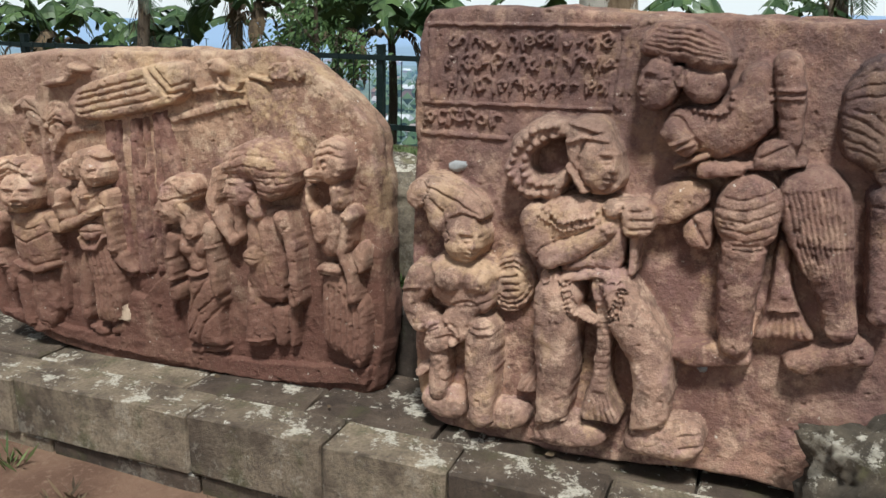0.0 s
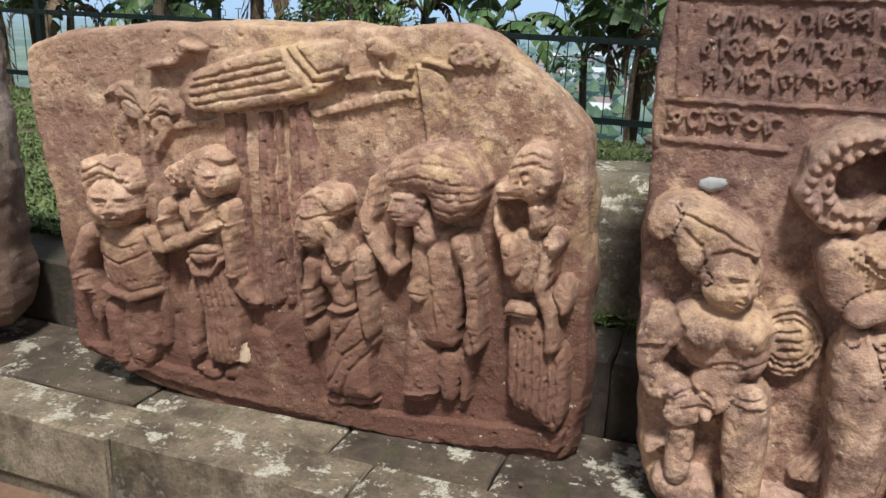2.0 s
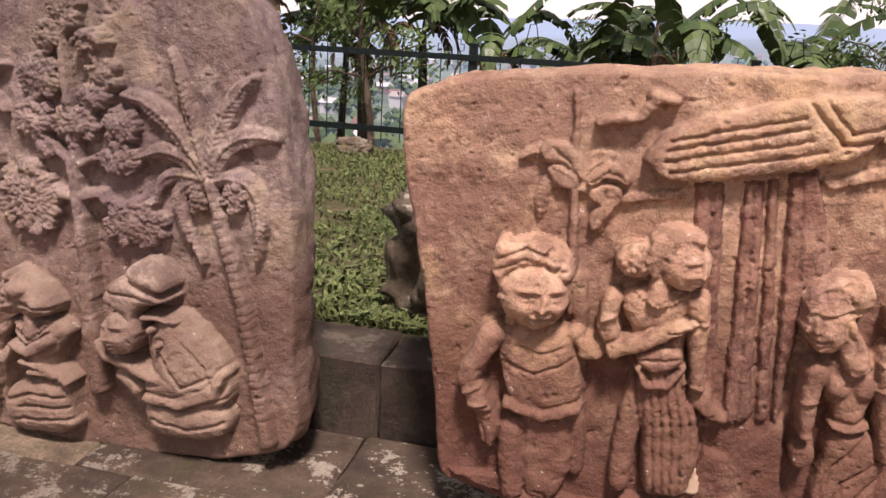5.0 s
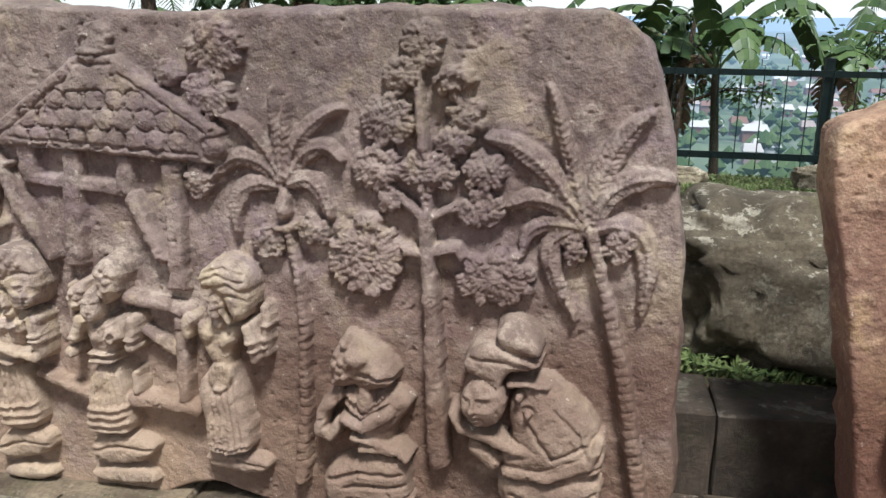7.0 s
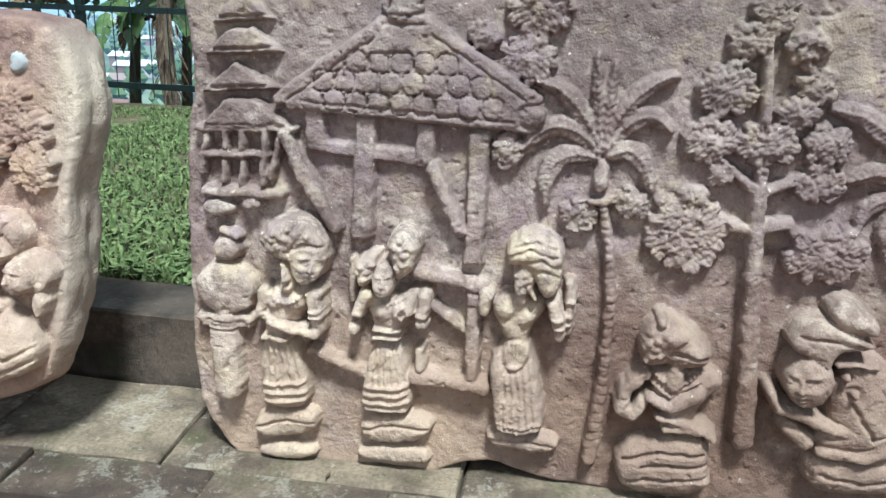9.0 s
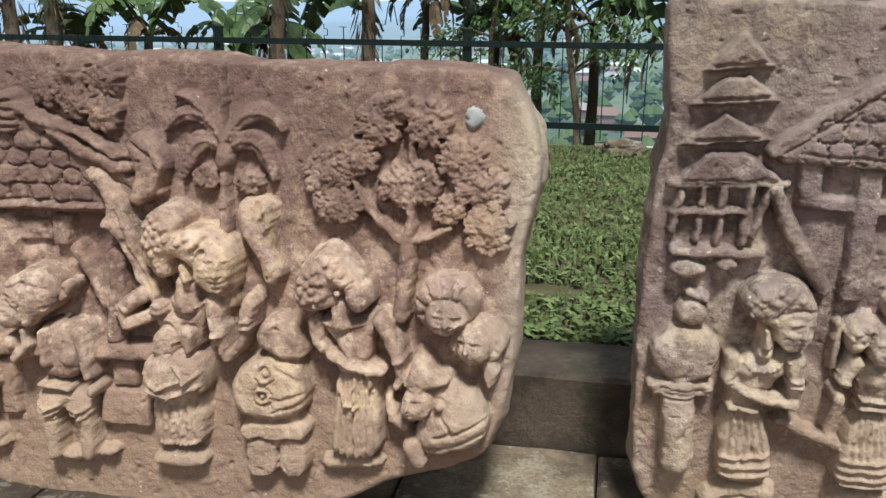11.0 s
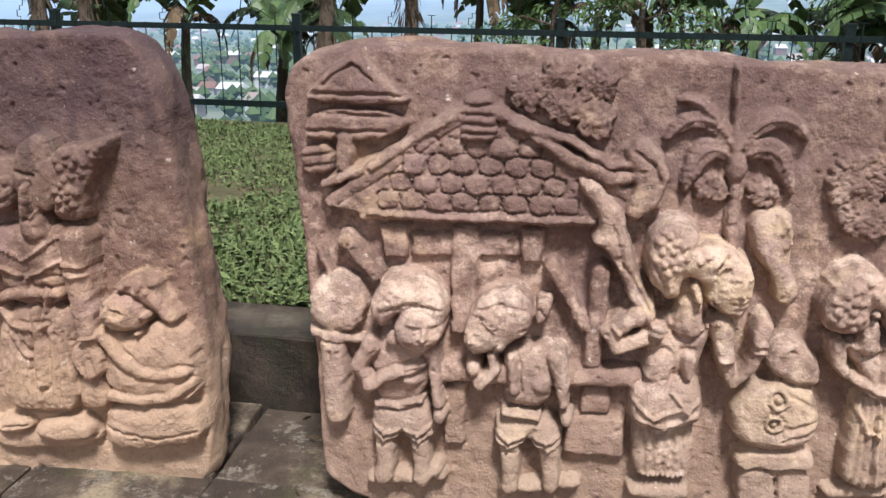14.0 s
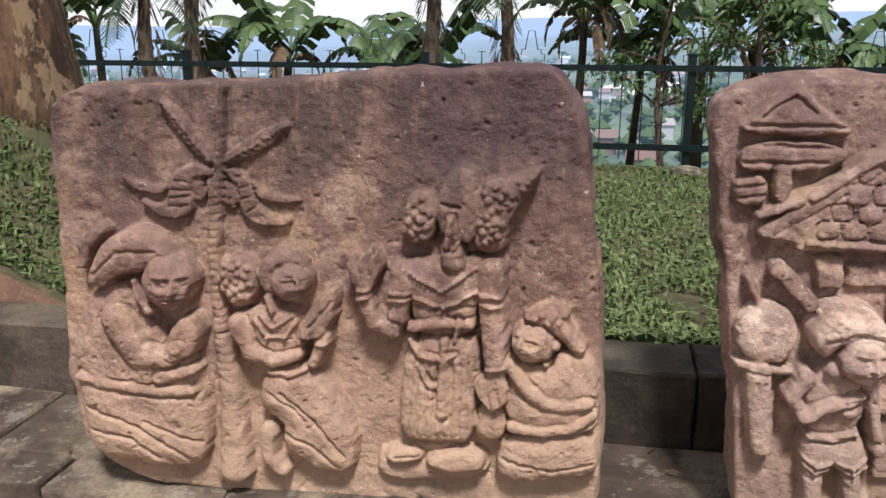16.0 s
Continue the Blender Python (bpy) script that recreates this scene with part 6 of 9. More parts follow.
R.limb(6.3, [(36.4, 46.6, 1.6), (29.5, 47.1, 1.4), (24.3, 48.9, 1.3)])
R.ridge(0.7, 0.7, [(33.8, 52.9), (38.9, 52.9)])
R.ridge(0.6, 0.7, [(33.7, 51.3), (38.8, 51.3)])
R.limb(4.9, [(29.6, 63.7, 1.9), (28.6, 59, 2.2)])
R.mass(5.4, 3.4, 4, [(21.8, 72.3), (25.1, 76.2), (30.5, 77.3), (36.6, 75.6), (39, 71), (39, 65.7), (37.2, 61), (33.2, 59.8), (30.6, 63), (29, 65.9), (26.7, 66.4), (23.4, 68.1)])
R.visage(6.5, 34.1, 65.5, 4.6, 5.6, 30)
R.curls(25.5, 71.5, 3.4, 4, 1, 0.7)
R.curls(31.8, 74.2, 5.2, 2.4, 1, 0.7)
R.groove(0.6, 0.6, [(29.9, 68.4), (34.2, 70.8), (38.4, 70)])
R.limb(6.9, [(28, 64.9, 1.1), (28.6, 60.9, 1.3)])
R.beads(0.8, 0.6, [(23.6, 56.4), (28.1, 53.9), (34.6, 57.7)])
R.start("carved_maiden", 9, "standing stone maiden with raised hand", False)
R.mass(2, 2.4, 3, [(46.7, 19.7), (51.6, 23.4), (61.1, 24.2), (67.3, 22.1), (66.7, 18.7), (60.8, 15.5), (49.7, 14.7)])
R.mass(1.8, 1.8, 3, [(46, 11.7), (54.4, 14), (65.5, 13.5), (67.3, 9.1), (47.8, 8.3)])
R.groove(0.6, 0.6, [(48.2, 18.3), (56.3, 21), (65.7, 20.3)])
R.mass(3.2, 2.5, 4, [(50.9, 44.5), (58.1, 45), (59.8, 38.3), (61.1, 31.8), (61.3, 25.9), (56.4, 24.3), (50.4, 24.9), (48.1, 26.6), (48.6, 34.3)])
R.pleats(6, 0.6, [(51.3, 43.9), (49.8, 33.5)], [(57.9, 44.3), (60.1, 34.2)])
R.ridge(0.7, 0.7, [(48.7, 32.3), (61, 33.1)])
R.ridge(0.7, 0.7, [(48.6, 30.1), (61.1, 30.9)])
R.ridge(0.7, 0.7, [(48.5, 28), (61.2, 28.6)])
R.ridge(0.7, 0.7, [(48.9, 26), (61.1, 26.4)])
R.limb(2.3, [(45.1, 66, 1.2), (44.9, 55.1, 1.2)])
R.limb(3.5, [(63.1, 43, 1.4), (63.3, 38.1, 1.7)])
R.mass(2.7, 2.6, 4, [(49.9, 58.5), (52.9, 57.8), (59.8, 59.3), (63.9, 60.1), (65.3, 57.7), (62.8, 54.1), (58.8, 51.1), (58, 45.9), (51.2, 45.5), (51.1, 50.6), (49, 54.5)])
R.swell(53.7, 53.3, 2, 1.2)
R.swell(59, 54.2, 2.5, 1.5)
R.ridge(0.6, 0.6, [(57.4, 54.1), (59.1, 55.8), (60.7, 54.3), (59, 52.6), (57.4, 54.1)])
R.limb(5.5, [(51.3, 48.4, 0.8), (58.1, 48.8, 0.8)])
R.limb(5.5, [(51.3, 46.3, 0.8), (58, 46.7, 0.8)])
R.limb(4.9, [(49, 57.6, 2.2), (47.1, 52.8, 1.9)])
R.limb(5.3, [(46.1, 48.8, 2)])
R.limb(5.3, [(64.4, 58.4, 2), (63.8, 53.7, 1.9)])
R.limb(5.5, [(63.8, 51.3, 2)])
R.ridge(0.7, 0.7, [(44.5, 53.2), (49.4, 52.5)])
R.ridge(0.7, 0.7, [(61.3, 53.7), (66.4, 53.7)])
R.mass(4.4, 2.6, 3, [(46.2, 66), (48.9, 68.4), (52.6, 69.4), (51.7, 64.7), (50.3, 60.3), (46.9, 59.6)])
R.mass(4.8, 3.4, 4, [(54, 72.9), (58.1, 76), (61.9, 74.6), (62.6, 69.8), (61, 64.9), (57.6, 62.2), (55.9, 65.7), (54.9, 69.5)])
R.curls(58.8, 69.6, 2.7, 4.9, 1, 0.8)
R.curls(49, 64.3, 2.3, 3.4, 1, 0.7)
R.visage(6.9, 54, 62.4, 3, 5.1, 0)
R.beads(1, 0.9, [(51, 65.9), (54.2, 68.2), (57.5, 66.2)])
R.beads(0.8, 0.6, [(50.7, 57.7), (54.4, 55.5), (59.7, 58.2)])
R.start("carved_maiden", 9, "standing stone maiden with round hair", False)
R.mass(2, 2.2, 3, [(80.9, 20.4), (87.4, 22.7), (96.5, 22.5), (100.7, 20.3), (100.3, 17.4), (92, 16.4), (83.5, 17.2)])
R.groove(0.6, 0.6, [(82.8, 19), (92, 20.2), (98.9, 19)])
R.mass(3.2, 2.6, 4, [(84.6, 46.9), (91.3, 47.3), (94.2, 38.7), (96.3, 29.1), (95.9, 23.8), (88.9, 22), (83.5, 22.9), (82.8, 31.5), (81.3, 41.2)])
R.pleats(5, 0.5, [(84.9, 41.4), (84.6, 25)], [(91.5, 43.4), (94.7, 25.7)])
R.ridge(0.8, 0.7, [(83.2, 24.1), (89.7, 23.3), (95.9, 25.1)])
R.beads(0.7, 0.6, [(83.5, 25.4), (89.7, 24.7), (95.9, 26.4)])
R.curls(88.1, 29.4, 4, 3, 0.7, 0.35)
R.limb(3.3, [(100.3, 64, 1.5), (100.7, 57.9, 1.5), (100.5, 51.7, 1.4)])
R.ridge(0.7, 0.7, [(98.6, 59.6), (102.7, 59.5)])
R.mass(2.7, 2.6, 4, [(81.4, 59.1), (85.8, 61), (91.6, 60.5), (96.3, 60), (94, 55.3), (91.1, 51.2), (90.7, 47), (85.1, 46.6), (83.6, 51.6), (81.4, 54.6)])
R.swell(84.6, 55.5, 1.7, 1)
R.swell(90.5, 54.6, 1.8, 1.1)
R.mass(5, 1.2, 2, [(84.6, 48), (91.1, 48.7), (91.6, 43.4), (88.1, 39.6), (84.9, 42)])
R.pleats(5, 0.6, [(85.2, 47.4), (86.1, 42.2)], [(90.7, 47.7), (90, 42.5)])
R.limb(4.9, [(79.9, 59.9, 2), (79.3, 55.9, 1.7)])
R.limb(5.3, [(96.6, 59.2, 2.1), (98.3, 54.7, 2), (98.8, 51, 1.7)])
R.ridge(0.7, 0.7, [(96.1, 55.8), (101, 55.8)])
R.ridge(0.7, 0.7, [(96.4, 53.7), (101.1, 53.6)])
R.limb(4.9, [(89, 62.7, 1.8), (88.7, 59.6, 1.9)])
R.mass(5.8, 4, 5, [(84, 72.8), (87.2, 76.6), (92.9, 77.4), (97.5, 74.3), (98.3, 68.4), (97.7, 62.9), (94.5, 61.1), (92.3, 63.6), (91.3, 67), (87.9, 69.1), (84.9, 69.3)])
R.groove(0.5, 0.6, [(85.5, 71.5), (90.1, 73.9), (97, 72)])
R.groove(0.5, 0.6, [(86.5, 73.8), (91.5, 75.8), (96.5, 73.9)])
R.groove(0.5, 0.6, [(87.9, 70.1), (93, 71.4), (98, 69.1)])
R.groove(0.5, 0.6, [(91.3, 68.1), (94.4, 68.5), (98.1, 66.9)])
R.visage(6.7, 89, 65.2, 2.9, 4.1, -15)
R.limb(6.9, [(90.4, 63.5, 0.9), (91.9, 60.5, 0.9)])
R.curls(82, 64.3, 1.8, 1.4, 0.8, 0.6)
R.start("carved_kneeling_figure", 9, "kneeling stone figure with raised elbow", False)
R.mass(2.6, 3.6, 6, [(115.3, 16.8), (117.6, 22.3), (125.6, 25.2), (135, 27.6), (139.2, 23.8), (138.9, 17.2), (140.4, 12.3), (134.6, 9.5), (122.7, 8), (117, 10.2)])
R.groove(0.8, 0.9, [(117.8, 18.2), (125.8, 21.2), (136.8, 22)])
R.groove(0.8, 0.9, [(122.3, 16.8), (129.7, 18.2), (137.8, 18.5)])
R.groove(0.8, 0.8, [(119.5, 12.4), (129.9, 14), (139.3, 15.2)])
R.mass(2.7, 3, 4, [(121.1, 43.5), (124.6, 45.3), (131.1, 44.9), (138.3, 44.5), (140.2, 41.5), (137.3, 37.4), (134.6, 34.5), (133.8, 28), (125.5, 27.5), (125.2, 34.2), (122.8, 38.1)])
R.limb(4.9, [(120.7, 42.9, 1.7), (116.4, 38.5, 1.8), (115.4, 32.8, 2), (118.7, 31.4, 1.9), (120.6, 35.2, 1.7)])
R.limb(6.1, [(122.3, 36.9, 1.7), (127.3, 35, 1.8), (133.7, 39.2, 2)])
R.limb(5.9, [(124.6, 31.8, 1.2), (130.5, 30.6, 1.2), (136.4, 28.9, 1.4), (138.9, 26.7, 1.2)])
R.limb(5.5, [(126.9, 28.7, 1.4), (135, 28.8, 1.4)])
R.ridge(0.7, 0.7, [(121.2, 41.6), (127.2, 37.6), (133.4, 42.4)])
R.beads(0.8, 0.7, [(122.6, 43.3), (127.8, 40), (132.6, 43.9)])
R.limb(5.1, [(127.9, 45.5, 2.1), (127.7, 41.1, 2.4)])
R.mass(4.8, 3.6, 5, [(118.3, 52.4), (120.5, 57.1), (124.7, 59.1), (127.9, 57), (132.3, 55), (136.1, 49.8), (134.7, 46.5), (129.7, 45.3), (125.3, 46.9), (121.1, 44.8), (118.9, 47.3)])
R.curls(121.1, 51, 3.2, 4.9, 1.1, 0.9)
R.swell(126.3, 54.7, 2.6, 1.6)
R.swell(132.3, 49.6, 2.1, 1.2)
R.groove(0.8, 1, [(126.6, 50.1), (135.9, 48.7)])
R.limb(6.9, [(123, 58.1, 1.6)])
R.start("carved_crouching_beast", 11, "crouching heavy stone beast with a wrapped head", False)
R.mass(2.5, 3.5, 6, [(162.5, 24.4), (170.7, 26.6), (187.5, 26.2), (189.2, 21.5), (185.3, 15.4), (166.3, 13.6), (161.9, 18.7)])
R.mass(3.3, 5.2, 13, [(165.1, 48.1), (172.1, 53), (180.2, 47.5), (186.6, 40.2), (188.8, 31.1), (187.5, 26.2), (175.2, 23.7), (164.4, 26.2), (162, 30), (166, 35), (164.3, 41.9)])
R.limb(5.8, [(164.5, 26.8, 1.8), (173.6, 26, 1.9), (184.2, 30.4, 1.9), (187.3, 36.4, 1.6)])
R.groove(0.7, 0.7, [(165.3, 24.6), (175.2, 24.4), (187.8, 29.4)])
R.groove(0.7, 0.7, [(169.3, 40.7), (175.8, 31.7), (183.6, 35.4)])
R.groove(0.8, 0.8, [(165.8, 19.8), (175.9, 18.1), (186.7, 21.4)])
R.groove(0.6, 0.5, [(175.8, 44.2), (181.9, 38.4), (184, 32.3)])
R.limb(4.4, [(156.7, 31.7, 2.5), (160.9, 28.8, 2.6)])
R.visage(7.3, 158.6, 45.9, 5.9, 6.7, -28)
R.limb(7.7, [(166.8, 47.5, 1.3)])
R.limb(8.3, [(169.3, 43.5, 1.2)])
R.limb(7.1, [(164.5, 50.5, 1.1), (169.6, 50.9, 1), (174, 50.1, 0.7)])
R.mass(7, 2.8, 3, [(153, 53.2), (154.3, 58.8), (158.4, 61.4), (164.8, 60.7), (170.5, 57.7), (172.9, 55.8), (169.2, 55), (163.9, 53.8), (162.4, 49.2), (160, 51.6)])
R.groove(0.6, 0.6, [(154.7, 57.3), (162.2, 57), (169.1, 55.9)])
R.mass(7.4, 3.2, 4, [(160.6, 63.4), (162.7, 66.3), (166.7, 66.2), (171.3, 62.9), (172.6, 58.7), (167.5, 58.7), (162.5, 60.5)])
R.limb(6.7, [(150.4, 41.7, 1.3), (152.9, 37.5, 1.5), (158.6, 36, 1.6), (165.9, 33.3, 1.6), (170.4, 32.6, 1.3)])
R.groove(0.5, 0.6, [(155.4, 32.7), (157.8, 32.4)])
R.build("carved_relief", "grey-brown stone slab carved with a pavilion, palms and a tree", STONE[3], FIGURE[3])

# ---- slab d ----
R = Relief((2.286, 0.02, 0.15), (-7.491, 0.314), 0.22, 4, [(0, 112.8), (4.6, 117.6), (17.2, 119.8), (44.8, 120.1), (91.8, 118.6), (120, 117.3), (147.4, 116.1), (164.6, 117.7), (177.8, 116.2), (182.8, 110.9), (187.6, 100.3), (186.6, 88.1), (183.6, 74.3), (184, 57.4), (183.6, 43.1), (179.1, 29.7), (176.8, 22.2), (166.4, 18.2), (153.9, 14), (138.3, 6.1), (105.8, 0), (46.5, 0), (12.3, 7.3), (11.4, 18.7), (9.9, 37.9), (7.2, 56.7), (5.4, 75.2), (1.4, 96.2)])
R.start("carved_pagoda", 5, "stacked pagoda roofs", False)
R.mass(2.6, 1.4, 2.5, [(4.8, 107), (10, 112.8), (17.5, 120.2), (21.6, 116.4), (24.6, 113.2), (32.1, 108.9), (30.9, 106.9)])
R.mass(2.6, 1.2, 2.5, [(6, 102.3), (8.9, 105.3), (25.9, 105.7), (32.6, 102.6), (25.8, 98.5), (18, 98.1), (6.5, 98.2)])
R.mass(2.4, 1.4, 2.5, [(4.5, 96), (13, 97.4), (13.4, 90.1), (6.1, 89.1)])
R.mass(3.4, 1.2, 2, [(14.4, 100.1), (18.4, 100.1), (18.6, 91.4), (14.4, 90.7)])
R.groove(0.7, 0.9, [(6.3, 109.3), (31.2, 109.2)])
R.groove(0.7, 0.9, [(7.6, 104.7), (31.7, 103.8)])
R.groove(0.7, 0.9, [(7.2, 100.3), (26.1, 100.5)])
R.groove(0.6, 0.8, [(10.7, 111.4), (17.8, 116.4), (23, 112.2)])
R.groove(0.6, 0.8, [(5.4, 94.1), (12.9, 95.1)])
R.groove(0.6, 0.7, [(5.6, 91.7), (12.9, 92.5)])
R.start("carved_pavilion", 5, "tiled pavilion roof with curling eaves on posts")
R.plate(4, [(12, 82.1), (24, 89.8), (38, 102.7), (46.4, 109.5), (53.8, 104.6), (69.3, 97.7), (91.1, 93.9), (92.9, 87.1), (82.6, 81.4), (22.1, 80)])
R.cap(55.3, 104.4, 72.2, 95.2, 1.7, 2)
R.cap(72.2, 95.2, 89.7, 91, 2, 1.7)
R.cap(44.1, 104.8, 31.8, 95.7, 1.8, 1.9)
R.cap(31.8, 95.7, 12.8, 83.3, 1.9, 1.8)
R.ell(48.6, 108.1, 4.1, 2.6, -0)
R.cap(44.1, 106.7, 53.1, 106, 1.3, 1.3)
R.cap(44.8, 103.8, 53.1, 103.5, 1.3, 1.3)
R.cap(72.2, 93.5, 91.2, 86.1, 2.3, 2)
R.tiles(25, 82.5, 76.7, 100, 3.6, 1.5, [(36.5, 100.9), (54.5, 101.1), (69.3, 93.5), (75.2, 82.8), (24.5, 81.7), (27.9, 92.8)])
R.cap(21.9, 80.6, 78.2, 81, 1.7, 1.7)
R.plate(2.6, [(24.9, 78), (33.3, 78.2), (32.5, 69.8), (26.6, 69.6)])
R.plate(2.8, [(43, 78.4), (50.7, 78.6), (50.2, 51.8), (44, 51.5)])
R.plate(2.6, [(60.1, 78.9), (66.7, 79), (65.8, 69.9), (60.4, 69.8)])
R.plate(1.6, [(33.3, 76.4), (60.1, 77.1), (60.1, 70.9), (33.1, 70.1)])
R.cap(68.2, 70.3, 76.9, 55.8, 2.1, 1.8)
R.cap(17.3, 74, 25.2, 66, 2.8, 2.2)
R.cap(80, 69.2, 79.3, 45.5, 2.9, 2.6)
R.cap(43.2, 42.3, 89.6, 44.1, 2.8, 2.8)
R.plate(2, [(43.2, 39.2), (48.8, 39.5), (48.6, 22.4), (43, 22.1)])
R.plate(2, [(58.1, 39.9), (63.3, 40.2), (63.3, 23.2), (58, 22.9)])
R.plate(2.4, [(73.7, 32.7), (88.3, 33.5), (88.9, 22.8), (73.1, 22.8)])
R.plate(2, [(77, 40.8), (84.5, 41.2), (84.5, 33.3), (77, 32.9)])
R.cap(10.1, 71.6, 15.3, 61.1, 1.4, 1.4)
R.groove(0.6, .6, [(72.4, 40.6), (89.7, 41.4)])
R.start("carved_roof_ridge", 6.5, "curling ridge ropes of the tiled roof", False)
R.limb(3.2, [(45.6, 106.2, 1.7), (37.3, 101.6, 1.9), (26.5, 94.2, 1.9), (18.8, 90.6, 1.8), (11.7, 87.6, 1.4)])
R.limb(4.2, [(42.6, 104.5, 0.9), (34.2, 99.2, 0.9), (23.4, 91.9, 0.9)])
R.mass(4.6, 1.4, 2.5, [(44.5, 99.1), (45.5, 106.8), (47.9, 110.4), (51.6, 110), (53.3, 106.3), (54, 99.7)])
R.groove(0.6, 0.9, [(45.2, 107.9), (53.2, 107.7)])
R.groove(0.6, 0.9, [(44.9, 105.8), (53.4, 105.4)])
R.groove(0.6, 0.9, [(44.5, 103.6), (53.7, 103.2)])
R.groove(0.6, 0.9, [(44.5, 101.5), (53.8, 101.2)])
R.limb(4, [(52.3, 106.5, 1.6), (61.1, 102.7, 1.9), (71.3, 95.8, 2), (81.4, 91.6, 2), (88.6, 93, 1.7), (93.1, 92.8, 1.3)])
R.limb(4.4, [(57.5, 103.8, 1), (71.3, 100, 1.1), (80.7, 94.6, 1.1), (86, 95.2, 1.1), (88.2, 99.4, 1.1)])
R.mass(3.6, 2.4, 3, [(83.5, 98), (86.8, 101.4), (92.2, 98.4), (94.8, 92.9), (91.8, 85.5), (87.3, 82), (83.7, 83.9), (86.9, 91.3)])
R.groove(0.6, 0.8, [(85.9, 98.3), (90.7, 95.6), (92.2, 91.4)])
R.limb(4.2, [(23.1, 81.2, 1.1), (49, 80.8, 1), (77.4, 81.5, 1)])
R.start("carved_urn", 5, "weathered round urn")
R.ell(15.5, 58.1, 8.1, 8.1, -0)
R.cap(14.1, 48.8, 16, 30.1, 3.8, 3.5)
R.cap(8.5, 50.1, 21.3, 49.1, 1.4, 1.4)
R.start("carved_foliage", 5, "leafy crown clumps", False)
R.clump(60.8, 111, 5, 4.8, 1.7, 1.8)
R.clump(68.1, 114.8, 5.2, 3.6, 1.7, 1.8)
R.clump(76.5, 113.2, 4.3, 3.9, 1.7, 1.8)
R.clump(76.6, 105.1, 4.6, 4.2, 1.9, 1.8)
R.clump(69.3, 107.8, 4.7, 4.2, 1.7, 1.8)
R.start("carved_palm", 4, "carved palm with drooping fronds")
R.cap(108.1, 118.8, 108.6, 99.6, 0.8, 1)
R.cap(109.2, 98.2, 109.5, 84.2, 1.5, 1.7)
R.cap(109.5, 84.2, 109.8, 74.2, 1.7, 1.7)
R.frond(108.3, 99.3, 101.4, 111.3, 93.5, 101.1, 2.5)
R.frond(109.7, 99.4, 116.7, 111.4, 124.6, 102.3, 2.5)
R.frond(107.8, 97.5, 100.9, 103, 98.3, 89.6, 2.7)
R.frond(110.6, 97.6, 119.1, 103.2, 122, 90.1, 2.7)
R.frond(108, 100.3, 100.7, 112, 95.8, 109.9, 1.7)
R.ell(109.5, 95.2, 2.5, 3.6, -0)
R.clump(104.3, 89.5, 3.3, 3.1, 1.4, 2)
R.clump(115.6, 89.4, 3.2, 3.1, 1.4, 2)
R.start("carved_tree", 5, "spreading tree with beaded leaf clumps", False)
R.limb(2.4, [(156.1, 58.5, 2.4), (157, 74.3, 2.2), (157.5, 80.2, 1.8)])
R.limb(2.4, [(155.2, 77.1, 1.5), (150.1, 81.1, 1.2), (146.1, 84.9, 1.1), (142.9, 90.6, 0.7)])
R.limb(2.4, [(157.7, 79.9, 1.4), (157.6, 94.9, 1.1), (156.5, 107, 0.8)])
R.limb(2.4, [(159.8, 76.9, 1.2), (167.6, 80.2, 0.9)])
R.clump(148.6, 104.9, 5.9, 5.7, 1.7, 2)
R.clump(160.8, 105.1, 5.5, 5.9, 1.7, 2)
R.clump(154.1, 108.1, 6.1, 3.2, 1.6, 2)
R.clump(136.3, 91.6, 6, 7.2, 1.6, 2)
R.clump(143.3, 96.1, 5.9, 4.6, 1.6, 2)
R.clump(139.1, 84.7, 7.1, 4.4, 1.6, 2)
R.clump(156.6, 90.2, 8.3, 5.5, 1.8, 2.2)
R.clump(169.5, 96.5, 6, 5.6, 1.6, 2)
R.clump(174.6, 89.6, 6.3, 4.9, 1.6, 2)
R.clump(176.5, 80.7, 5.8, 6.6, 1.6, 2)
R.clump(166.7, 84.5, 3.7, 3.3, 1.5, 2)
R.start("cement_plug", 1.2, "small grey cement plug")
R.ell(172, 106.1, 2.4, 2.6, -0)
R.start("cement_plug", 1.2, "small grey cement plug")
R.ell(168.4, 82.9, 1.6, 1.5, -0)
R.start("carved_pole", 7, "broken club-like pole", False)
R.mass(5.4, 1.6, 2.5, [(72.2, 92.2), (77.6, 91.1), (84.1, 84.4), (86.3, 77.4), (88.2, 70.3), (94, 61.9), (92.1, 57.8), (88, 61.7), (84.4, 70.2), (80.9, 75.6), (77.1, 77.2), (79.4, 80.8), (77.3, 86)])
R.groove(0.5, 0.6, [(81.7, 81.6), (85.4, 71.7), (91.3, 61.8)])
R.start("carved_club", 6, "raised stone club", False)
R.mass(3, 2, 3, [(113.2, 83.9), (116.2, 85.7), (122.7, 85.4), (123.2, 80.7), (122.3, 73.6), (126.2, 66.9), (124, 63.7), (120.1, 64.7), (119.3, 70.4), (114.9, 76.2)])
R.ridge(0.7, 0.7, [(120.5, 81.3), (121.6, 83.4), (122.4, 79.2), (121.3, 77.8)])
R.start("carved_child_figure", 9, "standing stone figure holding its chest", False)
R.mass(1.6, 2, 3, [(23.4, 12.7), (32.5, 15.2), (43.6, 16.8), (44.8, 13.1), (35.6, 11), (24.4, 10.9)])
R.limb(2.7, [(41.3, 16.4, 2.4)])
R.limb(3.3, [(28.6, 24.1, 2.8), (29.1, 17.5, 2.5), (28.4, 14.3, 2.6)])
R.limb(3.3, [(37.5, 24.6, 2.8), (38.3, 18.1, 2.5), (38.5, 14.9, 2.7)])
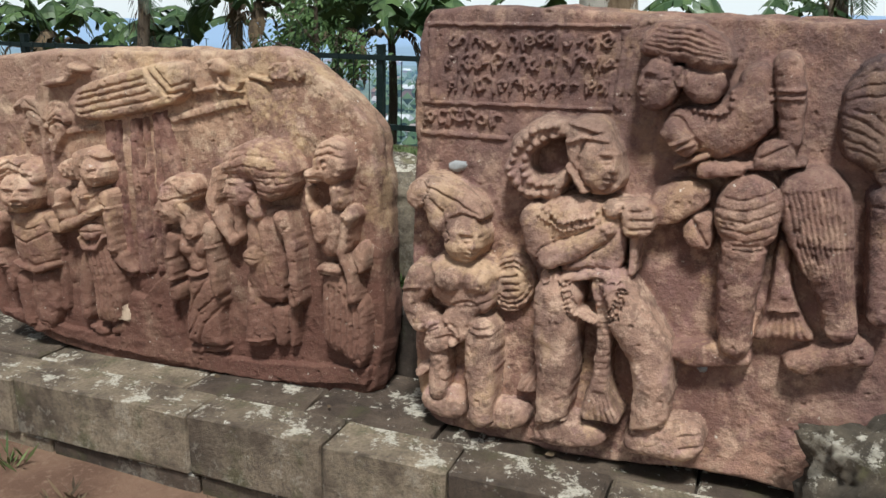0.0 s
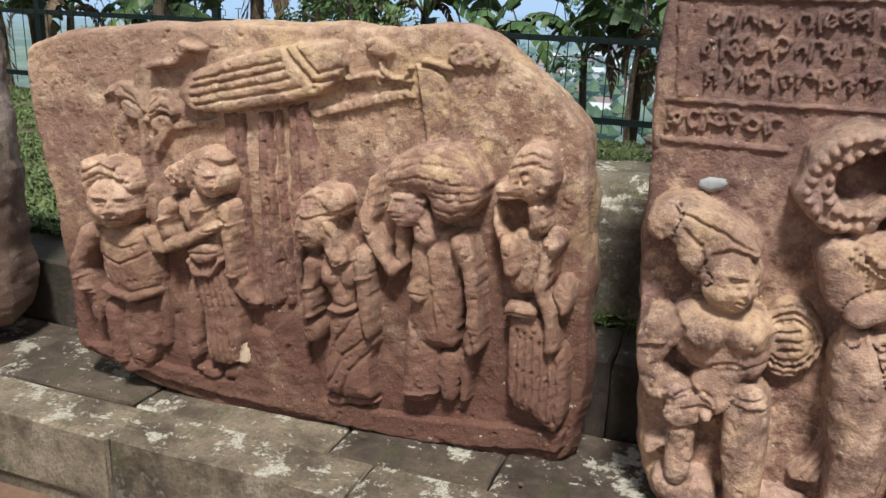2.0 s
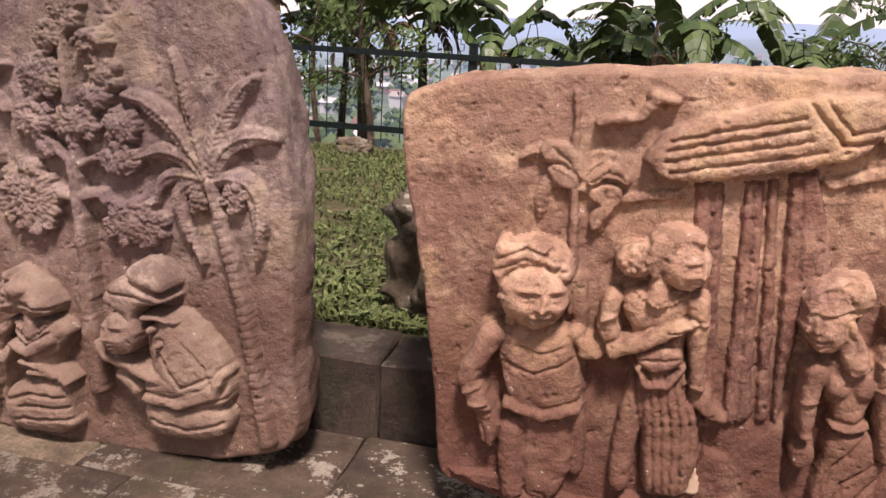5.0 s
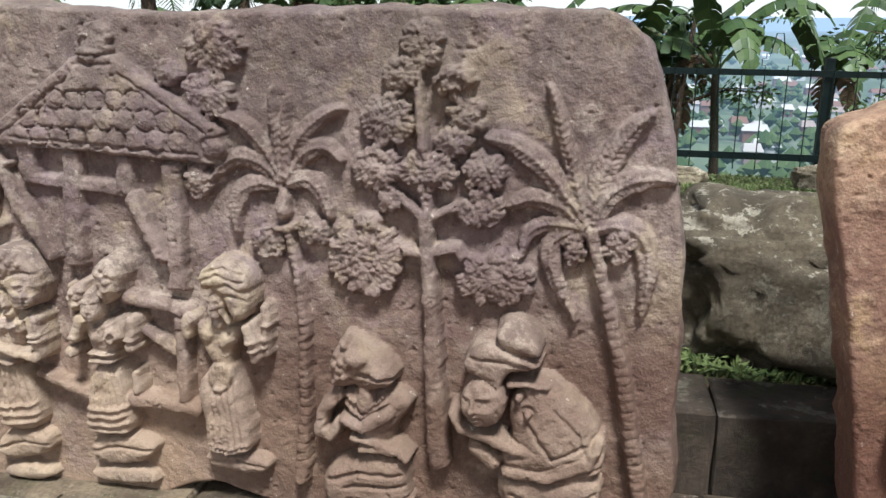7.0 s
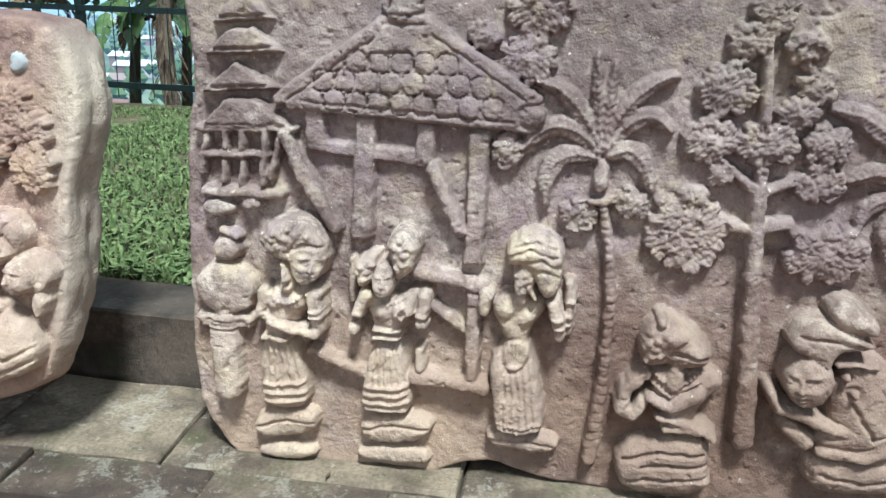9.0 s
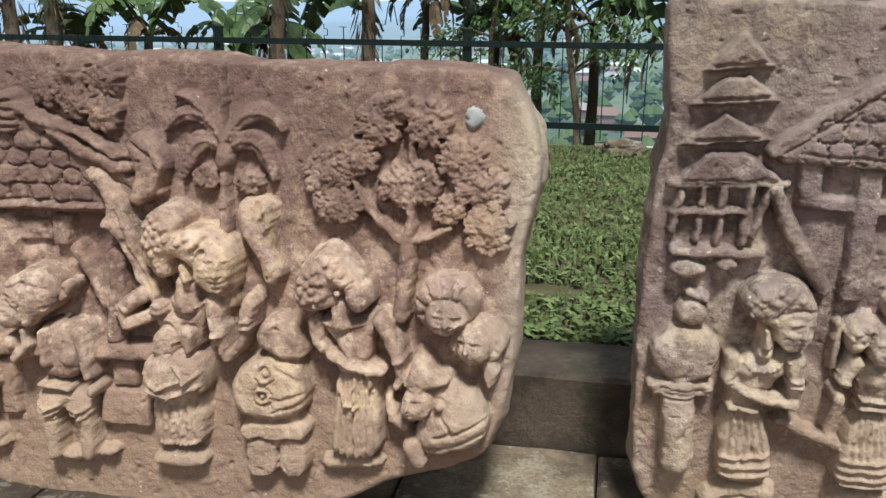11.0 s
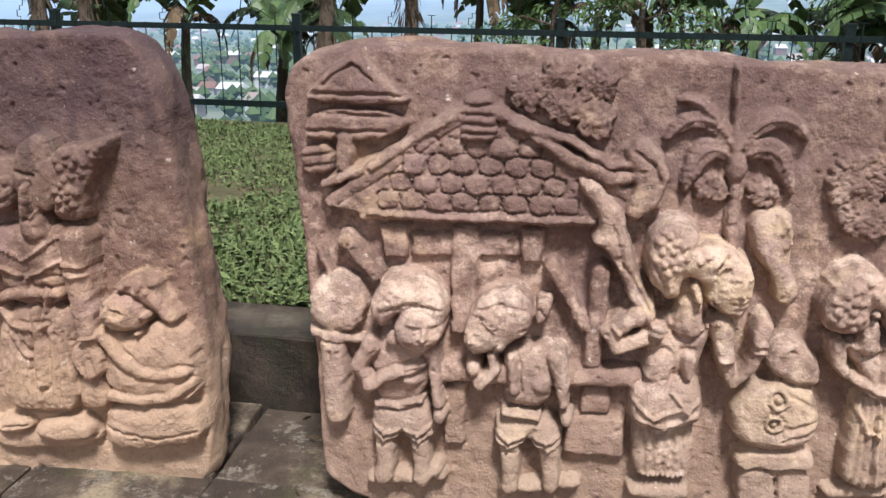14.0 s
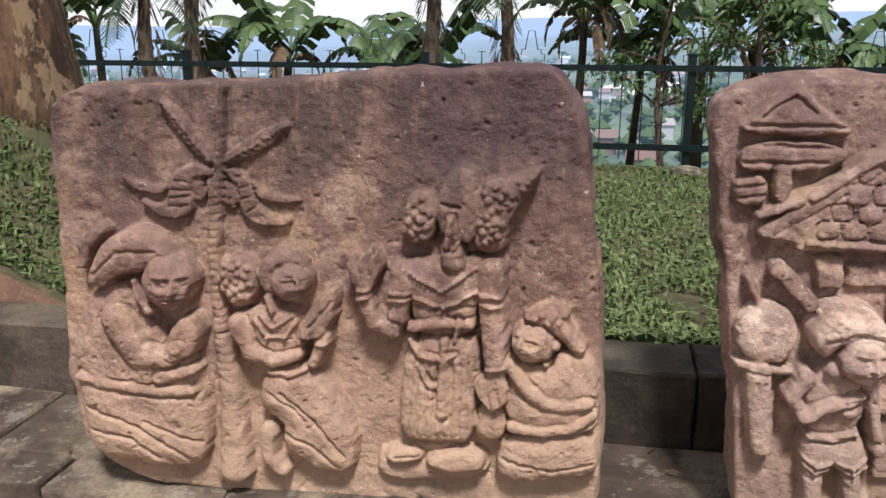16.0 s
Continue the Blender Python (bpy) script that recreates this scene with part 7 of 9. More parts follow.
R.mass(2.7, 3.2, 5, [(25.8, 34.6), (37.7, 35.9), (41, 31.5), (41.7, 26.1), (34.6, 24.6), (33.1, 26.6), (31.1, 24.3), (25.6, 24), (24.9, 29.9)])
R.ridge(0.8, 0.7, [(25.5, 28.7), (28.8, 26.6), (32.5, 27.9)])
R.ridge(0.8, 0.7, [(25.5, 26.8), (28.8, 24.9), (32, 25.9)])
R.ridge(0.8, 0.7, [(34.1, 28), (37.5, 27.1), (41.5, 29.7)])
R.ridge(0.8, 0.7, [(34.3, 26), (37.8, 25.4), (41.6, 27.6)])
R.limb(5.7, [(26.3, 34.3, 0.9), (32.1, 33.7, 0.9), (38, 35.5, 0.9)])
R.mass(2.9, 2.8, 5, [(26.2, 51.5), (33.3, 53.3), (39.5, 51.7), (41.3, 47.6), (39.6, 41.4), (37.8, 34.9), (26.6, 34.3), (25.9, 39.2), (24, 45.3)])
R.swell(28.8, 40.3, 2, 1.2)
R.swell(35.4, 41.8, 2.5, 1.5)
R.limb(5.3, [(40.3, 48.2, 2.1), (41, 41.5, 1.7), (42.2, 35.4, 1.7)])
R.limb(5.3, [(42.7, 32.4, 2)])
R.limb(5.3, [(24.8, 49, 2.6), (21.9, 43.7, 2.2), (24.5, 39.2, 1.9)])
R.limb(6.5, [(24.5, 39.2, 1.7), (31.5, 43, 1.6), (38.1, 45.2, 1.2)])
R.groove(0.4, 0.5, [(33.9, 45.4), (39.4, 46.6)])
R.groove(0.4, 0.5, [(33.9, 43.9), (39.4, 45.1)])
R.limb(5.9, [(30.9, 51.7, 2.3)])
R.mass(6, 3.8, 5, [(24.4, 60.2), (27.1, 65.7), (32.1, 68), (38.5, 66.4), (43, 61.9), (43.9, 56.4), (41.1, 55.7), (36.5, 58), (31.9, 58.5), (28.7, 54.3), (26.2, 55.5)])
R.visage(7.1, 37.1, 55, 6.2, 5.9, 18)
R.curls(29.2, 63, 3.4, 3.3, 0.9, 0.5)
R.groove(0.6, 0.6, [(28, 59.2), (36.6, 61.7), (43, 59.4)])
R.start("carved_child_figure", 9, "standing stone figure touching its face", False)
R.mass(1.6, 2, 3, [(57.3, 13.3), (66.9, 15.4), (77.5, 17.3), (78.8, 14), (59.2, 11.5)])
R.limb(3.3, [(60.5, 24.4, 2.9), (61, 17.9, 2.5), (60.7, 14.7, 2.3)])
R.limb(3.3, [(69.9, 24.9, 2.9), (70.9, 18.5, 2.5), (70.9, 15.4, 2.3)])
R.mass(2.7, 3.2, 5, [(57, 32.3), (67.6, 33.3), (72.3, 30.8), (73.3, 26.3), (66.9, 24.1), (64.8, 27.4), (62.3, 24.6), (56.9, 24.3), (56.2, 29.2)])
R.ridge(0.8, 0.7, [(56.8, 29.2), (60, 27.4), (63.8, 28.8)])
R.ridge(0.8, 0.7, [(56.8, 27.2), (60, 25.6), (63.5, 27)])
R.ridge(0.8, 0.7, [(65.7, 28.6), (69.2, 27.3), (72.9, 29)])
R.ridge(0.8, 0.7, [(66, 26.5), (69.6, 25.5), (73, 27.2)])
R.limb(5.7, [(58.4, 33.9, 1.1), (66.9, 33.6, 1.1)])
R.mass(2.9, 2.8, 5, [(57.8, 49.8), (63.9, 51.2), (69.9, 51.2), (72.4, 47.4), (70.2, 41.3), (68.6, 35.7), (59.3, 35.2), (58.5, 40.8), (57.8, 45.3)])
R.swell(67.5, 41.8, 2.1, 1.3)
R.limb(5.3, [(70.8, 48.8, 2.4), (72.3, 42.9, 1.8), (72.8, 37.7, 1.7)])
R.limb(5.3, [(73.8, 33.6, 2)])
R.limb(5.9, [(59.9, 48.4, 1.4), (60.8, 40.1, 1.4)])
R.limb(5.3, [(50.5, 45.6, 2.1), (51.7, 41.7, 1.8)])
R.limb(6.1, [(52.3, 41.4, 1.7), (55.7, 44.9, 1.7), (54.8, 48.8, 1.5)])
R.mass(5.6, 3.6, 5, [(49.3, 59.6), (52.6, 63.7), (57.9, 65.6), (62.4, 63.6), (64.9, 59), (63.4, 54.2), (59.4, 52.6), (57.1, 49.5), (53.3, 50.8), (49.4, 48.4), (47.7, 53.6)])
R.mass(5, 2, 2, [(64.7, 62), (68.7, 63.1), (68.4, 58.4), (65.1, 56.1)])
R.groove(0.6, 0.6, [(65.7, 60.5), (67.2, 58.8)])
R.visage(6.7, 51.8, 53.7, 4.1, 4.9, -32)
R.groove(0.6, 0.6, [(50.3, 60), (57.1, 62.4), (63.6, 60.4)])
R.start("carved_demon", 11, "stone demon with curling hair and long skirt", False)
R.mass(2.2, 2.4, 3, [(89.4, 17.4), (101.5, 19.3), (104.8, 16.5), (104, 14.3), (90.5, 13.5)])
R.mass(2.5, 2.6, 4, [(90.2, 33.8), (104.1, 35.2), (104.9, 27.1), (104.4, 20.7), (91.2, 19.6), (90.1, 26.2)])
R.pleats(5, 0.5, [(91.7, 31.6), (91.9, 21.8)], [(103, 32.2), (103.2, 22.5)])
R.beads(1, 0.8, [(91.2, 20.8), (104.4, 21.6)])
R.curls(97.7, 26.7, 3.8, 3.3, 0.8, 0.4)
R.mass(4.8, 3.2, 5, [(88.8, 42.6), (92.3, 45.8), (102.4, 46.5), (105.7, 42), (105.5, 35.3), (98.3, 33.2), (92.5, 32.8), (88.5, 35.9)])
R.ridge(0.8, 0.8, [(89.1, 40.4), (93.9, 37), (102.5, 40.3)])
R.ridge(0.8, 0.8, [(90.2, 36.8), (96.8, 34.4), (104.3, 38.2)])
R.ridge(0.8, 0.7, [(98.1, 43.1), (101.8, 39.6), (105.1, 41.9)])
R.mass(3.3, 2.8, 5, [(88.9, 60.3), (97.8, 60), (104.9, 62.6), (112.3, 62), (113.3, 56.9), (106.1, 56.3), (104.8, 50.7), (104.1, 46), (92.3, 45.5), (92.2, 51.6), (89.7, 55.9)])
R.mass(5.8, 1.8, 3, [(91.9, 51.3), (96.5, 53.3), (98.3, 47.5), (96.1, 42.7), (91.3, 45.4)])
R.limb(6.3, [(101.7, 51.3, 2), (101.8, 47.1, 1.6)])
R.limb(5.7, [(88.6, 60.2, 2.5), (82.8, 56.2, 2.3), (84.6, 52.8, 2.1), (92.4, 55.7, 1.9)])
R.ridge(0.8, 0.8, [(81.9, 59.3), (85.6, 55.8)])
R.limb(7.1, [(93.8, 57.5, 2.3)])
R.groove(0.4, 0.6, [(92.1, 58.2), (95.7, 57.6)])
R.groove(0.4, 0.6, [(92.1, 56.5), (95.7, 56.2)])
R.limb(5.7, [(108.7, 59.6, 2.7), (109.5, 53.8, 2.6), (110.4, 49.5, 2), (111.9, 45.5, 1.6)])
R.ridge(1, 0.9, [(106.9, 51.5), (112.6, 52.2)])
R.limb(5.7, [(112.5, 45.8, 1.4), (116, 49.7, 1.7), (117.3, 55.3, 2.1), (117.8, 60.2, 2.3)])
R.ridge(0.8, 0.8, [(114.7, 56.2), (119.9, 56)])
R.ridge(0.8, 0.8, [(114.8, 54.3), (119.9, 54)])
R.beads(1, 0.8, [(94.3, 61.9), (97.9, 57.4), (103.6, 57.9), (107.8, 60.7)])
R.mass(3.8, 2.4, 4, [(97.6, 72.3), (105, 71.1), (106.3, 62.3), (99.6, 59.5), (97.4, 65.6)])
R.limb(5, [(100.9, 63.6, 3.1), (100.7, 59, 3.5)])
R.mass(6.6, 4, 5, [(90.1, 74.4), (90.9, 80.4), (93.8, 83.7), (98.8, 83.5), (101.7, 81.3), (100.6, 77.8), (103.1, 79.3), (109.1, 77.5), (113.3, 74.6), (114.6, 69.7), (113.6, 64.6), (112, 61.5), (108.5, 62.1), (104.9, 64.3), (103.3, 70.1), (98.5, 71.4), (98, 66.3), (94.9, 65.2), (90.9, 69.6)])
R.visage(7.5, 109.6, 69.6, 4.9, 7.1, 24)
R.curls(94.9, 77.6, 4, 5.4, 1, 0.8)
R.groove(0.5, 0.6, [(91.9, 73.3), (94.8, 67.7)])
R.curls(104.9, 76.2, 3.7, 2.3, 1, 0.9)
R.limb(8, [(101.4, 69, 1.4), (102.3, 65.8, 1.3)])
R.start("carved_pot", 8, "fat round pot on a carved block")
R.form(4, .9, [(112.3, 38.9), (115.3, 44.2), (122.3, 46.4), (129.4, 45.5), (132.4, 41.3), (132.4, 34), (128.6, 30.5), (118.6, 29.5), (113.5, 32.2)])
R.arc(122.5, 43, 2, 0.6, 0, 360)
R.arc(121.9, 37.1, 1.9, 0.6, 0, 360)
R.ell(122.5, 43, 0.9, 0.9, -0)
R.ell(121.9, 37.1, 0.9, 0.9, -0)
R.groove(0.7, .6, [(125.3, 43.9), (131.7, 40.6)])
R.groove(0.7, .6, [(124.8, 35.8), (132.3, 37.7)])
R.groove(0.7, .6, [(124.2, 32.8), (131.2, 35.1)])
R.form(2.4, .8, [(118.6, 50.9), (121.3, 56.1), (126.2, 57), (131.3, 51.4), (132.7, 47.4), (129.4, 45.3), (123.7, 46.7)])
R.form(1.2, .7, [(114.3, 28.2), (132.3, 29.6), (132.8, 25.1), (114.7, 23.5)])
R.form(1, .55, [(115.6, 23.5), (124.2, 24.3), (124.6, 14.4), (116.5, 13.6)])
R.form(1, .55, [(125.1, 24.4), (132.2, 24.8), (132.8, 15.4), (125.4, 14.5)])
R.start("carved_lady", 9, "standing stone lady with a long sashed skirt", False)
R.mass(1.6, 1.6, 3, [(135.1, 19.8), (151.5, 21.5), (152.5, 18.6), (137.7, 16.5)])
R.mass(3.2, 2.6, 4, [(140.7, 44.7), (150.3, 45.1), (151.8, 35.1), (152.4, 21.9), (139.3, 21.1), (139.4, 31.5), (140.1, 38.8)])
R.pleats(6, 0.6, [(141.4, 43.2), (140.3, 21.9)], [(149.8, 43.6), (151.4, 22.6)])
R.ridge(0.9, 0.9, [(145.4, 43.4), (146.4, 23)])
R.ridge(0.8, 0.8, [(140.5, 41.5), (143.3, 36.4), (146.3, 35.9)])
R.mass(2.9, 2.8, 4, [(133.9, 56.4), (138.7, 58.2), (144.2, 57.7), (150.4, 59.4), (151.4, 56.6), (149.3, 53.4), (149, 46.2), (142, 45.1), (140.4, 50.4), (137.5, 53.9)])
R.groove(0.6, 0.5, [(144.3, 54.9), (145.2, 47.7)])
R.limb(5.3, [(134.9, 55.9, 2.1), (135.6, 51.6, 1.8), (138, 48.9, 1.4)])
R.limb(5.3, [(151.9, 57.7, 2.4), (154.8, 52.5, 2.1), (156.4, 48.3, 1.8), (156.4, 44.5, 1.5)])
R.ridge(0.8, 0.8, [(153.6, 47.8), (157.8, 48.6)])
R.limb(6.3, [(139.1, 48.6, 1.3), (143.4, 45.9, 1.4), (148.9, 45.3, 1.5), (152.5, 45.2, 1.5)])
R.groove(0.5, 0.6, [(140.6, 46.8), (147.6, 44.3)])
R.limb(6.3, [(149.2, 45.9, 0.8), (149.4, 41, 0.8)])
R.beads(0.9, 0.7, [(136.7, 56.7), (141.6, 54.5), (147.7, 57.1)])
R.mass(3.6, 2.2, 3, [(138.6, 66), (144.9, 65.9), (145.5, 58.9), (139, 58.3)])
R.limb(5.2, [(141, 61.5, 2.4), (141.8, 56.7, 2.7)])
R.mass(5.8, 3.8, 5, [(130.1, 64), (131.3, 70), (134.6, 74.3), (138.6, 75.6), (142.4, 73.2), (146.7, 68.5), (149.8, 63.6), (148.5, 60.4), (144.7, 61.1), (143.2, 64.7), (141.1, 66.1), (139.9, 60.9), (134.5, 59.2), (131.1, 60.6)])
R.visage(6.9, 146.4, 64, 3.4, 4.1, 42)
R.curls(134.9, 65.8, 3.9, 5.6, 1.1, 0.9)
R.curls(140.2, 71.6, 3.3, 2.8, 1.1, 0.9)
R.limb(7.7, [(141.6, 64.7, 1.1)])
R.start("carved_lion_head", 8, "small maned stone head", False)
R.mass(3.3, 3.4, 5, [(159.3, 62.5), (160.6, 67.4), (166.5, 69.7), (172.5, 68.5), (175.8, 64.2), (175.3, 59.6), (170, 55.2), (164, 55.4), (160.5, 57.6)])
R.groove(0.6, 0.8, [(165.9, 68.6), (166.5, 65.3)])
R.groove(0.6, 0.8, [(162.7, 67.1), (164.1, 64.4)])
R.groove(0.6, 0.8, [(169.2, 68.4), (168.9, 65.1)])
R.groove(0.6, 0.8, [(172.2, 66.9), (170.8, 64)])
R.groove(0.6, 0.8, [(160.4, 63.9), (162.9, 62.4)])
R.groove(0.6, 0.8, [(160.4, 60), (163.1, 59.8)])
R.visage(6.5, 168, 59.8, 5.3, 4.5, 8)
R.mass(2.9, 2.8, 4, [(168.6, 53), (169.9, 57.6), (174.4, 59.6), (180.5, 57.7), (182.8, 54.4), (181, 49.4), (176.5, 48.5), (171.7, 49.2), (169, 50.9)])
R.visage(5.9, 174.9, 53.6, 4.5, 4.8, -20)
R.mass(3, 2, 3, [(176.4, 49.2), (181, 50.1), (180.8, 43.7), (178.2, 42.2)])
R.start("carved_crouching_figure", 9, "crouching stone figure with a topknot", False)
R.mass(2.9, 4.4, 9, [(162.8, 41.1), (166.7, 44.5), (172.1, 44.1), (177.3, 39.3), (179.4, 33.7), (178, 29), (173.2, 26.4), (166.5, 23.9), (161.3, 25.1), (160.5, 29.7), (162.5, 34.2)])
R.groove(0.7, 0.7, [(166.2, 30), (171.5, 31.8), (178, 35)])
R.groove(0.7, 0.7, [(165, 26.3), (171.7, 28.6), (177.6, 31.4)])
R.groove(0.6, 0.6, [(167.1, 37.3), (170.2, 31.7)])
R.limb(4.7, [(160.2, 26.8, 2.5), (162.2, 22.8, 2)])
R.limb(3.3, [(154, 38.1, 1.5), (155.1, 33.1, 1.7), (158.2, 31, 1.6)])
R.visage(6.9, 161.6, 39, 4.2, 4.6, -24)
R.mass(6.4, 2, 3, [(159.1, 44.7), (160.2, 50.8), (164, 49.4), (165.5, 45.8), (170.4, 44.6), (164.1, 42.3), (157, 42)])
R.limb(7.3, [(167.3, 38.5, 1.3)])
R.limb(5.3, [(157.2, 44, 1.4), (156, 41.6, 1.3)])
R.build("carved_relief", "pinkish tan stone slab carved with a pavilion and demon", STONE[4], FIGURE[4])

# ---- slab e ----
R = Relief((2.963, 0.089, 0.037), (-9.252, 0.258), 0.22, 5, [(1.3, 120.7), (25.8, 121.9), (50.6, 123.3), (74.8, 124.5), (95.5, 125.8), (128.6, 128), (136, 126.8), (140.5, 119.8), (143.7, 112.5), (147, 87.9), (150.7, 57), (151.8, 40.8), (151.7, 18), (150.5, 4.5), (135.7, 0), (111.5, 0.2), (88.5, 1.5), (61.7, 3.8), (27.7, 6.5), (4.5, 14.8), (0.5, 33.6), (0, 67.8), (0.5, 100)])
R.start("carved_palm", 2.5, "low carved palm with curled fronds")
R.cap(50.2, 123.1, 49, 102.7, 1.2, 1.2)
R.cap(46.6, 99.6, 45.5, 73, 1.9, 2)
R.cap(46.2, 73, 47.4, 46.7, 2.6, 3.2)
R.cap(47.4, 46.7, 47.4, 12.8, 3.7, 5)
R.rings(46.5, 98, 46.2, 73, 4, 12)
R.rings(46.2, 73, 48.2, 36.5, 6.4, 10)
R.frond(45.9, 103.4, 38.3, 112.2, 33.4, 118.8, 2.3)
R.frond(50.2, 103.4, 61.2, 108.8, 66.7, 113.1, 2.3)
R.form(1.2, .9, [(46.2, 101.1), (41.6, 102.5), (36.3, 100.1), (34.4, 95.5), (33.9, 91.9), (30.7, 91.2), (25.2, 92.7), (32, 87.7), (37.6, 87.3), (40.9, 90.2), (40.5, 96.4), (42.5, 99.2), (46.6, 99.3)])
R.form(1.2, .9, [(48.9, 100.8), (53.2, 101.2), (56.2, 97.5), (58.3, 91.9), (62, 88.4), (68.2, 88.1), (65, 85.8), (57.2, 86.3), (53.5, 90.5), (53, 96.7), (50.8, 99.3)])
R.form(1, .6, [(34.2, 97), (27.8, 96.1), (19.4, 99.8), (24.5, 94.8), (32.4, 93.9)])
R.form(1, .6, [(56.2, 98.5), (61.5, 94.5), (71.4, 93.2), (65.2, 92), (58.3, 93.7)])
R.groove(0.5, .5, [(35.9, 97.8), (39.8, 97.6)])
R.groove(0.5, .5, [(35.1, 95.5), (39.7, 95.6)])
R.groove(0.5, .5, [(34.6, 93.2), (40, 93.6)])
R.groove(0.5, .5, [(33.8, 91), (39.4, 91.4)])
R.groove(0.5, .5, [(35.6, 88.2), (37.3, 91.1)])
R.groove(0.5, .5, [(53.1, 98.9), (56, 99.8)])
R.groove(0.5, .5, [(53.8, 95.9), (56.9, 97)])
R.groove(0.5, .5, [(54.4, 93.3), (57.9, 94.5)])
R.groove(0.5, .5, [(55.8, 89.8), (59, 91.9)])
R.clump(42.3, 95.7, 2, 3.4, 1.1, .8)
R.clump(51.3, 94.3, 2.5, 3.4, 1.1, .8)
R.limb(1.4, [(50.1, 123.4, 0.9), (48.4, 101.3, 1.4), (46.3, 86, 1.7), (46.1, 70.2, 2.1), (47.2, 53.9, 2.5), (49.3, 37.2, 3.4), (49.5, 14.6, 4.9)])
R.rings(48.4, 101.3, 48.3, 44, 6.5, 26)
R.start("carved_kneeling_elephant", 5.5, "kneeling round-bodied stone figure with an elephant cap", False)
R.limb(2.7, [(9.1, 74.1, 1.5), (10.3, 80.3, 2.3), (14.9, 84.2, 2.1)])
R.mass(2.4, 3.4, 9, [(9.9, 66.1), (15.9, 69.5), (23.3, 69.8), (25.1, 62.5), (32.7, 53.7), (39.6, 47.4), (41, 40.7), (42.9, 27.1), (40.6, 16), (30.1, 14.6), (21.7, 15.9), (10.7, 17), (6.8, 21.6), (6, 32.2), (4.2, 44.1), (4.5, 52.6)])
R.groove(0.8, 0.8, [(8.6, 33.2), (22.6, 27.7), (36.3, 18.8)])
R.groove(0.8, 0.8, [(8.9, 26.2), (20.6, 24.5), (28.6, 18.4)])
R.groove(0.7, 0.6, [(24.4, 29.6), (35.8, 24.9), (40.7, 23.5)])
R.limb(4.7, [(30.3, 42.6, 2.2), (39.5, 45.3, 1.8)])
R.limb(4.9, [(6.9, 42.6, 1.5), (18.4, 39.7, 1.5), (30, 38.5, 1.7), (39.3, 39.3, 1.5)])
R.groove(0.5, 0.6, [(6.7, 40.5), (18.2, 37.2), (39, 37.2)])
R.limb(4.5, [(19.2, 59.8, 4.6), (24.2, 50.1, 4.3), (32.3, 48.7, 3), (37.5, 53.1, 3)])
R.mass(5, 1.6, 3, [(32.3, 53.4), (36.4, 60.5), (41.3, 61.5), (43, 55.8), (40.6, 49.7), (33.9, 47.6)])
R.ridge(0.7, 0.7, [(39.6, 47), (45.3, 46.3)])
R.ridge(0.7, 0.7, [(39.2, 45.3), (44.8, 44.2)])
R.visage(5.3, 34.8, 70.8, 6.9, 8, 28)
R.mass(4.6, 2.8, 4, [(11.5, 69), (12.7, 74.3), (16.9, 81.7), (23.7, 85.5), (30, 85.2), (34.8, 81.2), (36.2, 77.8), (32.7, 77.7), (29.2, 73.8), (25.9, 73.1), (21, 72.6), (16.6, 68.4)])
R.groove(0.6, 0.6, [(14.6, 72.7), (21.6, 79.3), (32.8, 79.6)])
R.limb(5.7, [(25.1, 71.1, 1), (26.3, 65.3, 1.1), (28.9, 62.6, 1.5)])
R.start("carved_kneeling_man", 5.5, "kneeling stone man with raised hands", False)
R.limb(2.9, [(60.1, 28, 2.5), (59.8, 19.6, 2.4), (63.9, 15.1, 1.9)])
R.mass(2.6, 3.2, 7, [(59.8, 44.9), (69.5, 48.6), (75.8, 45.6), (80.7, 39.2), (85.3, 27.6), (84.3, 16.8), (76.7, 15.5), (68.6, 19.4), (63.9, 24.7), (65, 29.9), (58.5, 34.7), (57.9, 39.8)])
R.groove(0.7, 0.7, [(64.4, 40.1), (73.8, 32.1), (82, 21.4)])
R.groove(0.7, 0.7, [(65.6, 27.4), (73.6, 24.4), (80, 17.8)])
R.groove(0.6, 0.6, [(60.4, 39.9), (67.5, 36), (71.4, 32)])
R.mass(3, 2.6, 4, [(50.8, 60.7), (57.3, 63.7), (65.3, 64.7), (70.2, 63.3), (71.6, 55.3), (69.8, 48.7), (61.4, 46.3), (55.2, 51.3), (51.4, 56.1)])
R.ridge(0.8, 0.7, [(58, 61.6), (61.8, 56.5), (66.9, 56.7), (70.7, 61.7)])
R.beads(0.8, 0.6, [(59.2, 62.6), (63.2, 59), (69.1, 62.5)])
R.limb(4.5, [(53.3, 59.5, 3.2), (56.8, 51.4, 2.8), (63.1, 49, 2.4), (69.6, 51, 1.9)])
R.limb(4.5, [(74.2, 48.8, 2.1), (76.9, 55.2, 2.1), (76.4, 60.3, 2.2)])
R.ridge(0.7, 0.7, [(73.8, 55.4), (79.4, 55)])
R.mass(4.8, 1.8, 3, [(69.7, 56.5), (72.3, 63.4), (79.4, 70.9), (80.9, 68.5), (79.5, 60.1), (76, 56.8), (72, 55)])
R.groove(0.5, 0.6, [(73.3, 59.4), (79.7, 66.8)])
R.limb(4.7, [(61.4, 45.8, 1.1), (67.8, 45.3, 1.1), (71.8, 47.1, 1.1)])
R.mass(2.3, 2.8, 4, [(47.4, 76.6), (53.3, 78.8), (58.8, 75.6), (58.8, 69.3), (55.8, 64.1), (51, 63.9), (47.3, 69.7)])
R.curls(52.9, 71.5, 5.1, 6.4, 1.1, 0.8)
